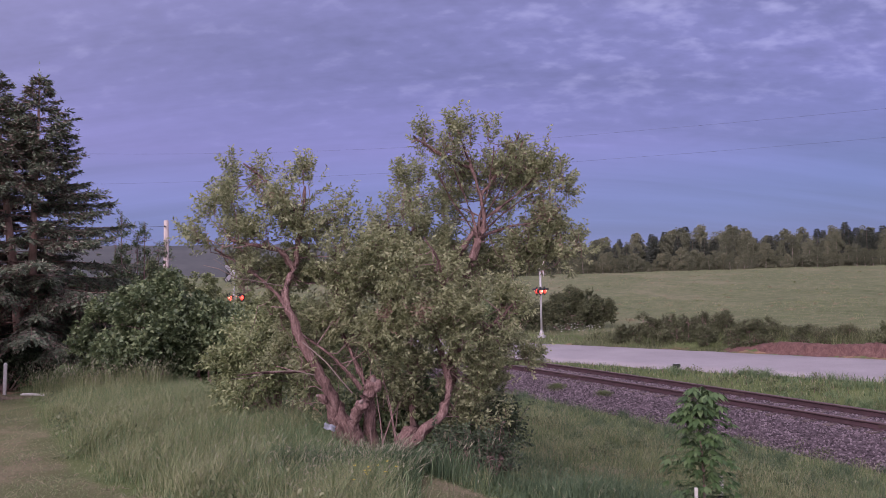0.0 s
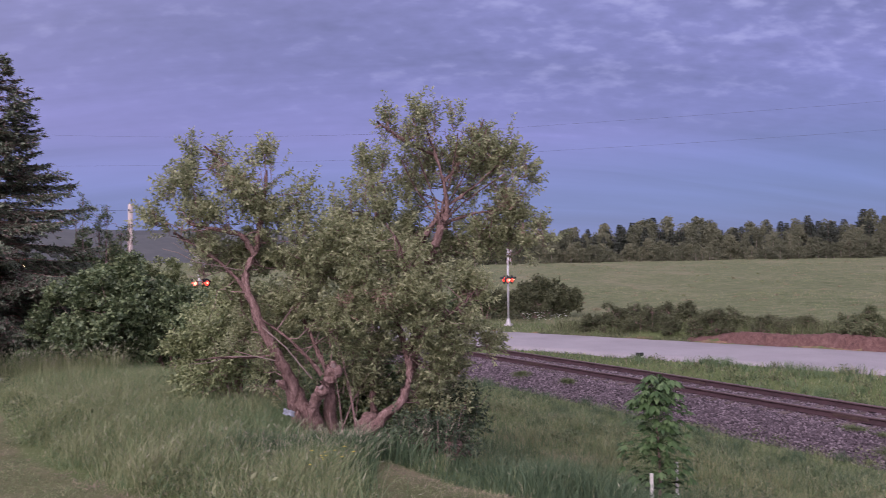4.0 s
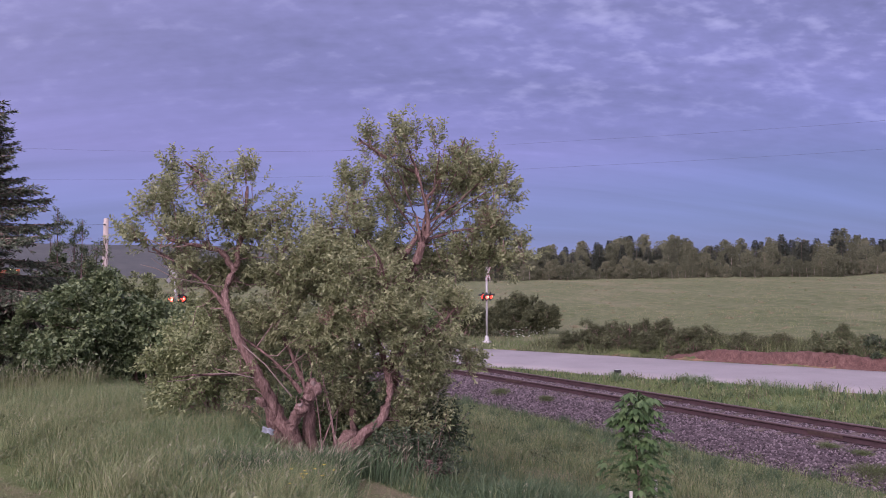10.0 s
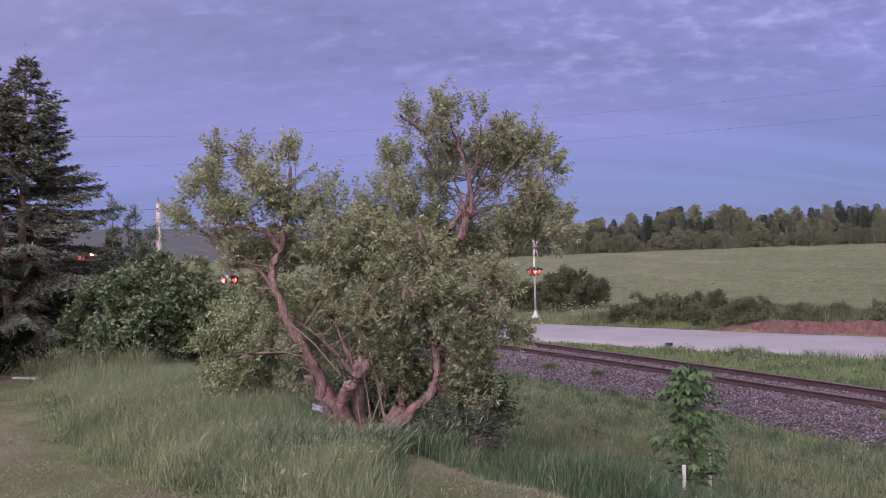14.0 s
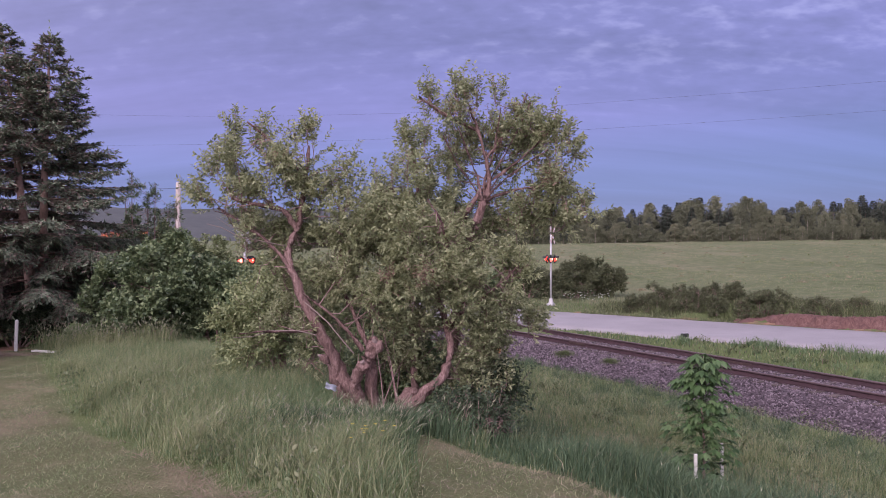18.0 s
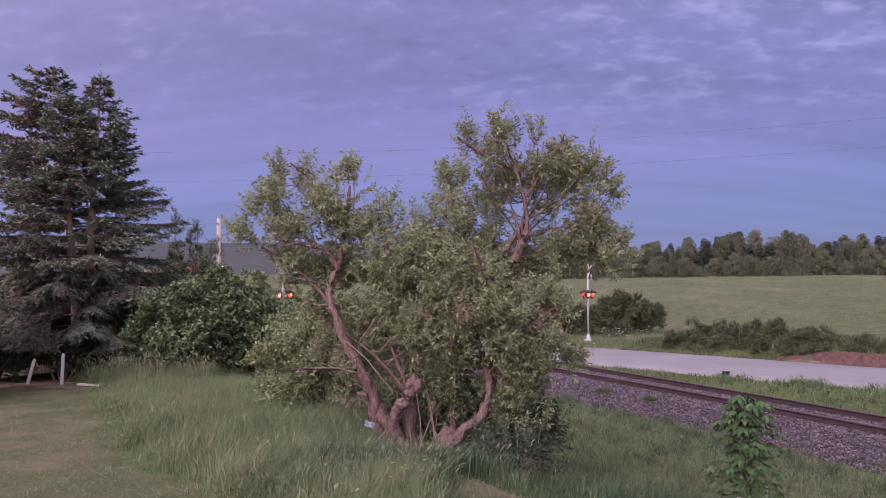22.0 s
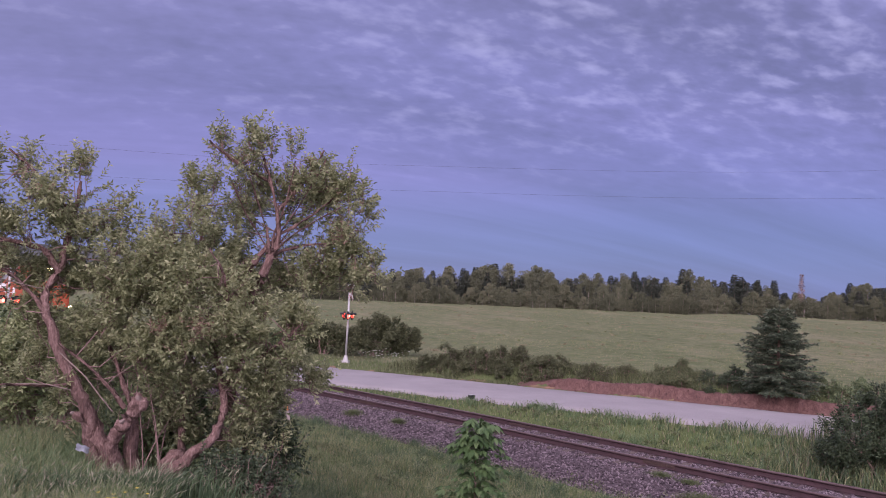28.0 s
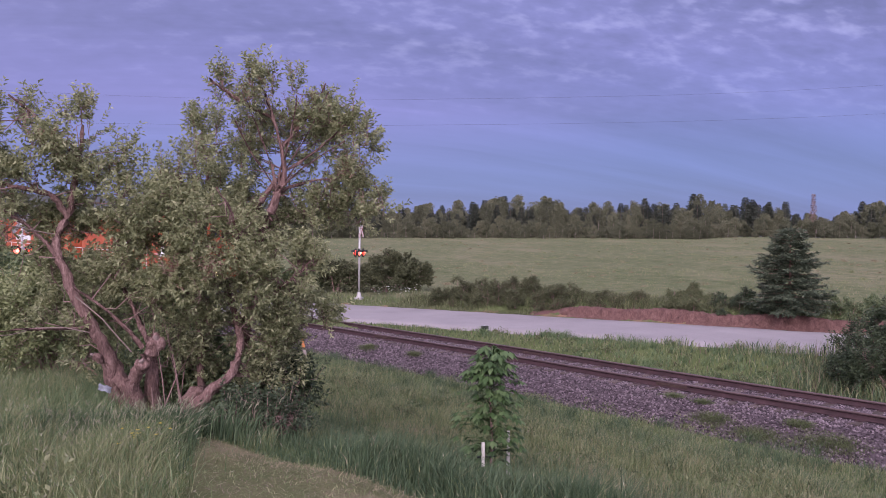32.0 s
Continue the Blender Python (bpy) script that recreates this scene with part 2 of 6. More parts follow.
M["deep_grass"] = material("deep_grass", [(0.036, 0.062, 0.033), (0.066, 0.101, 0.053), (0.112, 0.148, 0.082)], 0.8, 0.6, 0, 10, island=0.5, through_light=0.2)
M["straw"] = material("straw", [(0.13, 0.115, 0.065), (0.22, 0.19, 0.12), (0.31, 0.26, 0.19)], 1.2, 0.75, 0, 10, island=0.55, through_light=0.2)
M["litter"] = material("litter", [(0.085, 0.062, 0.047), (0.148, 0.112, 0.086), (0.22, 0.172, 0.136)], 1.4, 0.85, 0, 10, island=0.5)
M["seed_head"] = material("seed_head", [(0.16, 0.155, 0.11), (0.29, 0.275, 0.205)], 2, 0.8, 0, 20, island=0.5)
M["road"] = material("road", [(0.175, 0.158, 0.172), (0.235, 0.212, 0.228), (0.29, 0.265, 0.282)], 0.35, 0.9, 0.3, 18)
M["red_soil"] = material("red_soil", [(0.030, 0.016, 0.015), (0.100, 0.051, 0.047), (0.180, 0.104, 0.095)], 5.0, 0.95, 1.0, 16, fine=0.5, stretch=(1, 1, 0.22))
M["stone"] = material("stone", [(0.034, 0.025, 0.031), (0.084, 0.061, 0.075), (0.195, 0.154, 0.178)], 3, 0.9, 0.2, 30, island=0.65)
M["ballast_bed"] = material("ballast_bed", [(0.034, 0.024, 0.031), (0.070, 0.051, 0.063), (0.12, 0.092, 0.108)], 14, 0.95, 0.8, 45, fine=0.6)
M["rust_rail"] = material("rust_rail", [(0.020, 0.010, 0.013), (0.038, 0.018, 0.023), (0.066, 0.033, 0.040)], 3, 0.75, 0.2, 40)
M["rail_head"] = material("rail_head", [(0.085, 0.055, 0.060), (0.15, 0.105, 0.112)], 2, 0.5, 0.05, 30, metal=0.4)
M["sleeper"] = material("sleeper", [(0.035, 0.025, 0.023), (0.075, 0.055, 0.05), (0.12, 0.09, 0.085)], 5, 0.9, 0.5, 30, object_random=0.3, stretch=(0.2, 1, 1))
M["galvanised"] = material("galvanised", [(0.32, 0.30, 0.315), (0.46, 0.44, 0.455)], 5, 0.5, 0.05, 40, metal=0.25)
M["white_paint"] = material("white_paint", [(0.60, 0.58, 0.57), (0.78, 0.76, 0.75)], 6, 0.6, 0.1, 40)
M["white_weathered"] = material("white_weathered", [(0.42, 0.38, 0.37), (0.68, 0.64, 0.63)], 7, 0.75, 0.2, 40)
M["black_metal"] = material("black_metal", [(0.012, 0.012, 0.013), (0.03, 0.03, 0.032)], 6, 0.55, 0.1, 40)
M["lamp_red"] = material("lamp_red", [(0.5, 0.02, 0.01), (0.6, 0.03, 0.02)], 6, 0.3, 0, 40, emission=((1.0, 0.11, 0.09), 4.0))
M["headlamp"] = material("headlamp", [(0.9, 0.85, 0.7), (0.9, 0.85, 0.7)], 6, 0.3, 0, 40, emission=((1.0, 0.68, 0.32), 14.0))
M["number_glow"] = material("number_glow", [(0.8, 0.6, 0.4), (0.9, 0.7, 0.5)], 6, 0.4, 0, 40, emission=((1.0, 0.42, 0.12), 1.2))
M["loco_orange"] = material("loco_orange", [(0.25, 0.055, 0.026), (0.34, 0.078, 0.038), (0.42, 0.11, 0.055)], 1.1, 0.45, 0.05, 20)
M["loco_black"] = material("loco_black", [(0.018, 0.017, 0.018), (0.045, 0.042, 0.042)], 2, 0.65, 0.15, 25)
M["loco_white"] = material("loco_white", [(0.55, 0.53, 0.56), (0.72, 0.70, 0.72)], 2, 0.5, 0.05, 25)
M["glass"] = material("glass", [(0.02, 0.025, 0.03), (0.03, 0.035, 0.04)], 2, 0.06, 0, 20, specular=0.6)
M["pole_wood"] = material("pole_wood", [(0.24, 0.185, 0.175), (0.36, 0.295, 0.285), (0.45, 0.385, 0.375)], 3, 0.9, 0.3, 30, stretch=(1, 1, 0.15))
M["shed_metal"] = material("shed_metal", [(0.026, 0.032, 0.058), (0.042, 0.050, 0.085)], 1.2, 0.55, 0.08, 20, stretch=(1, 1, 0.3))
M["shed_trim"] = material("shed_trim", [(0.19, 0.20, 0.25), (0.28, 0.29, 0.34)], 3, 0.6, 0.1, 30)
M["scrub_leaf"] = material("scrub_leaf", [(0.065, 0.082, 0.042), (0.130, 0.145, 0.076), (0.205, 0.210, 0.120)], 0.8, 0.6, 0, 30, island=0.5, through_light=0.25)
M["old_board"] = material("old_board", [(0.10, 0.092, 0.095), (0.19, 0.175, 0.18)], 5, 0.85, 0.3, 40, stretch=(1, 1, 0.3))
M["bramble_leaf"] = material("bramble_leaf", [(0.042, 0.050, 0.026), (0.082, 0.090, 0.046), (0.135, 0.138, 0.076)], 0.8, 0.6, 0, 30, island=0.5, through_light=0.2)
M["orange_paint"] = material("orange_paint", [(0.55, 0.20, 0.08), (0.72, 0.30, 0.12)], 6, 0.6, 0.1, 40)
M["petal"] = material("petal", [(0.70, 0.68, 0.66), (0.82, 0.80, 0.78)], 6, 0.7, 0, 40)
M["yellow_petal"] = material("yellow_petal", [(0.50, 0.38, 0.05), (0.62, 0.48, 0.08)], 6, 0.7, 0, 40)
M["wire"] = material("wire", [(0.03, 0.03, 0.035), (0.05, 0.05, 0.055)], 6, 0.6, 0, 40)
# greyed and lightened: the haze of distance is painted into the hill colour
M["hazy_wooded_hill"] = material("hazy_wooded_hill", [(0.040, 0.042, 0.046), (0.058, 0.060, 0.064), (0.080, 0.080, 0.082)], 0.012, 0.95, 0, 0.08)
M["hopper"] = material("hopper", [(0.12, 0.085, 0.075), (0.20, 0.15, 0.13)], 1.2, 0.7, 0.1, 20)


def ground_material():
    """Meadow, mown lawn, bare soil and pale hay field in one sheet, by the masks of the sheet."""
    m = bpy.data.materials.new("ground")
    m.use_nodes = True
    nt = m.node_tree
    N, L = nt.nodes.new, nt.links.new
    b = nt.nodes["Principled BSDF"]
    tc = N("ShaderNodeTexCoord")

    def noise_at(scale, detail=5, stretch=(1, 1, 1)):
        mp, n = N("ShaderNodeMapping"), N("ShaderNodeTexNoise")
        mp.inputs["Scale"].default_value = stretch
        L(tc.outputs["Object"], mp.inputs[0]), L(mp.outputs[0], n.inputs["Vector"])
        n.inputs["Scale"].default_value, n.inputs["Detail"].default_value, n.inputs["Roughness"].default_value = scale, detail, 0.62
        return n.outputs["Fac"]

    def ramp(fac, stops):
        r = N("ShaderNodeValToRGB")
        L(fac, r.inputs[0])
        while len(r.color_ramp.elements) < len(stops):
            r.color_ramp.elements.new(0.5)
        for e, (p, c) in zip(r.color_ramp.elements, stops):
            e.position, e.color = p, (*c, 1)
        return r.outputs[0]

    def blend(a, c, mask):
        mx = N("ShaderNodeMix")
        mx.data_type = "RGBA"
        L(mask, mx.inputs["Factor"])
        L(a, mx.inputs[6]), L(c, mx.inputs[7])
        return mx.outputs[2]

    def mask(name, wobble, sharp):
        at = N("ShaderNodeAttribute")
        at.attribute_name = name
        s = N("ShaderNodeMath")
        s.operation = "MULTIPLY_ADD"
        L(wobble, s.inputs[0])
        s.inputs[1].default_value = sharp
        L(at.outputs["Fac"], s.inputs[2])
        k = N("ShaderNodeMapRange")
        L(s.outputs[0], k.inputs[0])
        k.inputs[1].default_value, k.inputs[2].default_value = 0.35 + sharp * 0.5, 0.65 + sharp * 0.5
        return k.outputs[0]

    patch, fine, grain = noise_at(0.25), noise_at(3.0), noise_at(28.0)
    long_streak = noise_at(0.16, 6, (1, 0.35, 1))
    meadow = blend(ramp(patch, [(0.3, (0.060, 0.085, 0.032)), (0.55, (0.10, 0.125, 0.05)), (0.75, (0.15, 0.16, 0.075))]), ramp(grain, [(0.3, (0.04, 0.06, 0.022)), (0.7, (0.15, 0.17, 0.08))]), fine)
    lawn = blend(ramp(noise_at(0.8), [(0.36, (0.070, 0.092, 0.038)), (0.50, (0.128, 0.126, 0.066)), (0.62, (0.235, 0.184, 0.128))]), ramp(grain, [(0.3, (0.052, 0.066, 0.028)), (0.7, (0.165, 0.155, 0.090))]), fine)
    hay = blend(ramp(long_streak, [(0.3, (0.070, 0.096, 0.044)), (0.5, (0.110, 0.126, 0.065)), (0.66, (0.182, 0.168, 0.110))]), ramp(noise_at(1.1), [(0.35, (0.068, 0.084, 0.038)), (0.65, (0.20, 0.185, 0.118))]), noise_at(0.5))
    soil = ramp(noise_at(2.2), [(0.3, (0.20, 0.10, 0.08)), (0.7, (0.36, 0.20, 0.16))])
    col = blend(meadow, lawn, mask("mown", noise_at(0.9), 0.7))
    col = blend(col, hay, mask("hay", patch, 0.3))
    col = blend(col, soil, mask("bare", noise_at(2.5), 1.0))
    L(col, b.inputs["Base Color"])
    b.inputs["Roughness"].default_value, b.inputs["Specular IOR Level"].default_value = 0.95, 0.1
    bp = N("ShaderNodeBump")
    bp.inputs["Strength"].default_value, bp.inputs["Distance"].default_value = 0.8, 0.05
    L(grain, bp.inputs["Height"]), L(bp.outputs[0], b.inputs["Normal"])
    return m


M["ground"] = ground_material()

# ---- plan: the railway runs along TRACK_DIR through TRACK_O; the road crosses it at a slant ----
TRACK_O, TRACK_DIR, TRACK_N = np.array([9.54, 22.19]), np.array([-0.519, 0.855]), np.array([0.855, 0.519])
ROAD_O, ROAD_DIR, ROAD_N = np.array([3.1, 38.3]), np.array([0.781, -0.624]), np.array([0.624, 0.781])
ROAD_HALF, ROAD_Z = 3.1, 0.04
TRACK_TURN = math.degrees(math.atan2(TRACK_DIR[1], TRACK_DIR[0])) - 90
ROAD_TURN = math.degrees(math.atan2(ROAD_DIR[1], ROAD_DIR[0])) - 90


def along(x, y):
    return (x - TRACK_O[0]) * TRACK_DIR[0] + (y - TRACK_O[1]) * TRACK_DIR[1], (x - TRACK_O[0]) * TRACK_N[0] + (y - TRACK_O[1]) * TRACK_N[1]


def by_road(x, y):
    return (x - ROAD_O[0]) * ROAD_DIR[0] + (y - ROAD_O[1]) * ROAD_DIR[1], (x - ROAD_O[0]) * ROAD_N[0] + (y - ROAD_O[1]) * ROAD_N[1]


def track_xy(s, n):
    return TRACK_O[0] + s * TRACK_DIR[0] + n * TRACK_N[0], TRACK_O[1] + s * TRACK_DIR[1] + n * TRACK_N[1]


def road_xy(a, b):
    return ROAD_O[0] + a * ROAD_DIR[0] + b * ROAD_N[0], ROAD_O[1] + a * ROAD_DIR[1] + b * ROAD_N[1]


def rail_z(s):
    return 0.0105 * np.maximum(0.0, s - 15.0) - 0.065 * smooth(6.0, -7.0, s)


def smooth(a, b, v):
    k = np.clip((v - a) / (b - a), 0, 1)
    return k * k * (3 - 2 * k)


def ground_z(x, y):
    x, y = np.asarray(x, float), np.asarray(y, float)
    s, n = along(x, y)
    a, b = by_road(x, y)
    plateau = np.clip(1.75 - 0.05 * (s + 10), 0.35, 2.0)
    low = -0.62 + rail_z(s)
    k = np.interp(n, [-15.6, -14.2, -12.6, -11.2, -8.0, -5.0, -3.0], [1.0, 0.86, 0.55, 0.36, 0.22, 0.06, 0.0])
    side = low + (plateau - low) * k
    side = np.where(np.abs(n) < 3.0, low + 0.02, side)
    side = np.where(n > 3.0, low + 0.1 * smooth(3, 6, n), side)
    # far side of the road: verge, bank, then the hay field climbing to the wood
    bank = 0.72 * smooth(2, 9, a) * smooth(4.3, 5.6, b) + 0.25 * smooth(3.7, 8.0, b) * (1 - smooth(2, 9, a))
    field = bank + 3.80 * np.clip((b - 4.9) / 113, 0, 1) + 1.2 * np.clip((b - 118) / 200, 0, 1)
    road_bed = ROAD_Z - 0.09
    near_blend = smooth(3.3, 5.6, -b)
    z = np.where(b > ROAD_HALF, road_bed + 0.05 * smooth(3.1, 3.7, b) + field, road_bed * (1 - near_blend) + side * near_blend)
    z = np.where(np.abs(b) <= ROAD_HALF, road_bed, z)
    wob = 0.05 * np.sin(1.3 * x + 0.7 * y) * np.sin(0.9 * y - 0.5 * x) + 0.03 * np.sin(3.1 * x - 1.2 * y)
    z = z + wob * smooth(3.3, 5.0, np.abs(n)) * smooth(3.2, 5.0, np.abs(b))
    # hollow round the foot of the old tree
    return z - 0.15 * np.exp(-((x + 0.7) ** 2 + (y - 10.1) ** 2) / 1.2)


def gz(x, y):
    return float(ground_z(x, y))


# ---- mesh helpers ----
def put_mesh(name, verts, faces, mat, parent=None, smooth_faces=False, label="", masks=None):
    """One mesh object from arrays: verts (n, 3), faces (m, k)."""
    verts, faces = np.asarray(verts, np.float32), np.asarray(faces, np.int32)
    me = bpy.data.meshes.new(name)
    me.vertices.add(len(verts))
    me.vertices.foreach_set("co", verts.ravel())
    me.loops.add(faces.size)
    me.loops.foreach_set("vertex_index", faces.ravel())
    me.polygons.add(len(faces))
    me.polygons.foreach_set("loop_start", np.arange(0, faces.size, faces.shape[1], dtype=np.int32))
    for key, values in (masks or {}).items():
        me.attributes.new(key, "FLOAT", "POINT").data.foreach_set("value", np.asarray(values, np.float32))
    me.update(calc_edges=True)
    if smooth_faces:
        me.shade_smooth()
    me.materials.append(mat)
    ob = new(name, me)
    if parent is not None:
        ob.parent = parent
    if label:
        tagged(ob, label)
    return ob


def part(name, bm, mat, parent=None, label="", smooth_faces=False):
    """Links a bmesh as one mesh object under a thing or a part."""
    me = bpy.data.meshes.new(name)
    bmesh.ops.recalc_face_normals(bm, faces=bm.faces[:])
    bm.to_mesh(me)
    bm.free()
    if smooth_faces:
        me.shade_smooth()
    me.materials.append(mat)
    ob = new(name, me)
    if parent is not None:
        ob.parent = parent
    if label:
        tagged(ob, label)
    return ob


def box(bm, c, size, m=None, bevel=0.0):
    g = bmesh.ops.create_cube(bm, size=1.0, matrix=(m or Matrix()) @ Matrix.Translation(c) @ Matrix.Diagonal((*size, 1)))
    if bevel:
        es = list({e for v in g["verts"] for e in v.link_edges})
        bmesh.ops.bevel(bm, geom=es, offset=bevel, segments=2, affect="EDGES", profile=0.6)
    return bm


def cyl(bm, a, b, r1, r2=None, seg=12):
    a, b = Vector(a), Vector(b)
    d = b - a
    m = Matrix.Translation((a + b) / 2) @ d.to_track_quat("Z", "Y").to_matrix().to_4x4()
    bmesh.ops.create_cone(bm, cap_ends=True, segments=seg, radius1=r1, radius2=r1 if r2 is None else r2, depth=d.length, matrix=m)
    return bm


def B():
    return bmesh.new()


def empty(name, m, label, category, group="", kind=""):
    ob = new(name)
    ob.empty_display_size = 0.2
    ob.matrix_world = m
    return tagged(ob, label, category, group, kind)


def tubes(paths, sides=5):
    """Tapered tubes: each path is (k, 4) of x, y, z, radius, with k >= 2."""
    V, F, o = [], [], 0
    ang = np.linspace(0, 2 * np.pi, sides, endpoint=False)
    for p in paths:
        p = np.asarray(p, float)
        t = np.gradient(p[:, :3], axis=0)
        t /= np.linalg.norm(t, axis=1)[:, None] + 1e-9
        ref = np.where(np.abs(t[:, 2:3]) > 0.9, [[1.0, 0, 0]], [[0, 0, 1.0]])
        u = np.cross(t, ref)
        u /= np.linalg.norm(u, axis=1)[:, None] + 1e-9
        w = np.cross(t, u)
        ring = p[:, None, :3] + p[:, None, 3:4] * (np.cos(ang)[None, :, None] * u[:, None] + np.sin(ang)[None, :, None] * w[:, None])
        V.append(ring.reshape(-1, 3))
        k = len(p)
        i, j = np.meshgrid(np.arange(k - 1), np.arange(sides), indexing="ij")
        a0 = o + i * sides + j
        a1 = o + i * sides + (j + 1) % sides
        F.append(np.stack([a0, a1, a1 + sides, a0 + sides], -1).reshape(-1, 4))
        o += k * sides
    return np.concatenate(V), np.concatenate(F)


def blades(base, tip_dir, side_dir, length, width, fold=0.25):
    """Leaf-shaped diamonds, folded along the midrib. Arrays (n, 3) and (n,)."""
    up = np.cross(side_dir, tip_dir)
    up /= np.linalg.norm(up, axis=1)[:, None] + 1e-9
    mid = base + tip_dir * (length * 0.45)[:, None]
    lft = mid + side_dir * (width * 0.5)[:, None] + up * (width * fold)[:, None]
    rgt = mid - side_dir * (width * 0.5)[:, None] + up * (width * fold)[:, None]
    tip = base + tip_dir * length[:, None]
    V = np.stack([base, lft, tip, rgt], 1).reshape(-1, 3)
    i = np.arange(len(base))[:, None] * 4
    F = np.concatenate([i + np.array([[0, 1, 2]]), i + np.array([[0, 2, 3]])], 1).reshape(-1, 3)
    return V, F


def unit(v):
    return v / (np.linalg.norm(v, axis=-1, keepdims=True) + 1e-9)


def shoots(rng, base, heading, count, span, leaf, wide, droop=0.35):
    """Leaves set round short shoots. base, heading (n, 3)."""
    n = len(base)
    k = np.tile(np.linspace(0.12, 1.0, count), n)
    bi = np.repeat(np.arange(n), count)
    h = heading[bi]
    ref = unit(np.cross(h, rng.normal(size=(n, 3))[bi] + 0.001))
    ref2 = np.cross(h, ref)
    phi = np.tile(np.arange(count) * 2.4, n) + rng.uniform(0, 6.28, n)[bi]
    out = np.cos(phi)[:, None] * ref + np.sin(phi)[:, None] * ref2
    sp = (span * rng.uniform(0.7, 1.3, n))[bi]
    pos = base[bi] + h * (k * sp)[:, None]
    d = unit(out * 0.8 + h * 0.7 + np.array([0, 0, -droop]) + rng.normal(size=(n * count, 3)) * 0.25)
    side = unit(np.cross(d, rng.normal(size=d.shape)))
    ln = leaf * rng.uniform(0.65, 1.25, n * count)
    return blades(pos, d, side, ln, ln * wide)


def join(*vf):
    V, F, o = [], [], 0
    for v, f in vf:
        V.append(v), F.append(f + o)
        o += len(v)
    return np.concatenate(V), np.concatenate(F)


# ---- ground, hills, road, bank ----
def make_ground():
    ang = np.radians(np.concatenate([np.linspace(-62, 58, 261), np.linspace(62, 294, 48)]))
    rad = np.concatenate([[0.0], np.geomspace(1.5, 3800, 250)])
    A, R = np.meshgrid(ang, rad, indexing="ij")
    X, Y = R * np.sin(A), R * np.cos(A)
    Z = ground_z(X, Y)
    V = np.stack([X, Y, Z], -1).reshape(-1, 3)
    na, nr = A.shape
    i, j = np.meshgrid(np.arange(na), np.arange(nr - 1), indexing="ij")
    F = np.stack([i * nr + j, i * nr + j + 1, (i + 1) % na * nr + j + 1, (i + 1) % na * nr + j], -1).reshape(-1, 4)
    s, n = along(V[:, 0], V[:, 1])
    a, b = by_road(V[:, 0], V[:, 1])
    mown = np.maximum(smooth(-0.3, 0.4, -18.55 + 0.2 * np.clip(-s - 4, 0, 4) - n), smooth(-0.3, 0.3, np.minimum(-15.3 - n, (-6.7 + 1.8 * (n + 15.6)) - s)))
    hay = smooth(5.2, 8.0, b)
    bare = smooth(3.0, 3.3, b) * smooth(4.2, 3.8, b) * 0.55 + smooth(8.5, 10.0, s) * smooth(13.5, 12.0, s) * smooth(-18.2, -19.0, n) * smooth(-22.5, -21.5, n) * 0.7
    ob = put_mesh("ground", V, F, M["ground"], smooth_faces=True, masks={"mown": mown, "hay": hay, "bare": bare})
    tagged(ob, "rolling meadow ground with mown lawn and pale hay field", "ground", kind="structure")


def make_hills():
    ang = np.radians(np.linspace(-180, 180, 721))
    rng = np.random.default_rng(4)
    deg = np.degrees(ang)
    top = 56 + 1.6 * np.sin(ang * 9 + 0.6) + 1.2 * np.sin(ang * 23 + 1.0) + 0.7 * np.sin(ang * 61) + rng.uniform(-0.7, 0.7, len(ang))
    top -= 16 * smooth(-6, 7, deg) + 8 * smooth(16, 32, deg)
    V, rings = [], [(900, -0.1), (980, 0.35), (1080, 0.75), (1200, 1.0), (1500, 1.05)]
    for r, k in rings:
        V.append(np.stack([r * np.sin(ang), r * np.cos(ang), np.maximum(top * k, -2)], 1))
    V = np.concatenate(V)
    n = len(ang)
    i, j = np.meshgrid(np.arange(len(rings) - 1), np.arange(n - 1), indexing="ij")
    F = np.stack([i * n + j, i * n + j + 1, (i + 1) * n + j + 1, (i + 1) * n + j], -1).reshape(-1, 4)
    tagged(put_mesh("backdrop", V, F, M["hazy_wooded_hill"], smooth_faces=True), "distant low wooded hills along the skyline", "hills", kind="structure")


def make_road():
    aa = np.linspace(-120, 70, 191)
    bb = np.array([-3.1, -2.95, -2.2, -1.2, 0, 1.2, 2.4, 3.25, 3.45])
    zz = np.array([-0.14, 0.0, 0.03, 0.05, 0.06, 0.05, 0.03, 0.0, -0.12])
    V = []
    rng = np.random.default_rng(3)
    for a in aa:
        wob = rng.uniform(-0.14, 0.14, 2)
        for k, (b, z) in enumerate(zip(bb, zz)):
            e = wob[0] if k < 2 else wob[1] if k > 6 else 0.0
            x, y = road_xy(a, b + e)
            V.append((x, y, ROAD_Z + z))
    n = len(bb)
    i, j = np.meshgrid(np.arange(len(aa) - 1), np.arange(n - 1), indexing="ij")
    F = np.stack([i * n + j, i * n + j + 1, (i + 1) * n + j + 1, (i + 1) * n + j], -1).reshape(-1, 4)
    tagged(put_mesh("road", V, F, M["road"], smooth_faces=True), "pale grey weathered asphalt country road", "road", kind="structure")


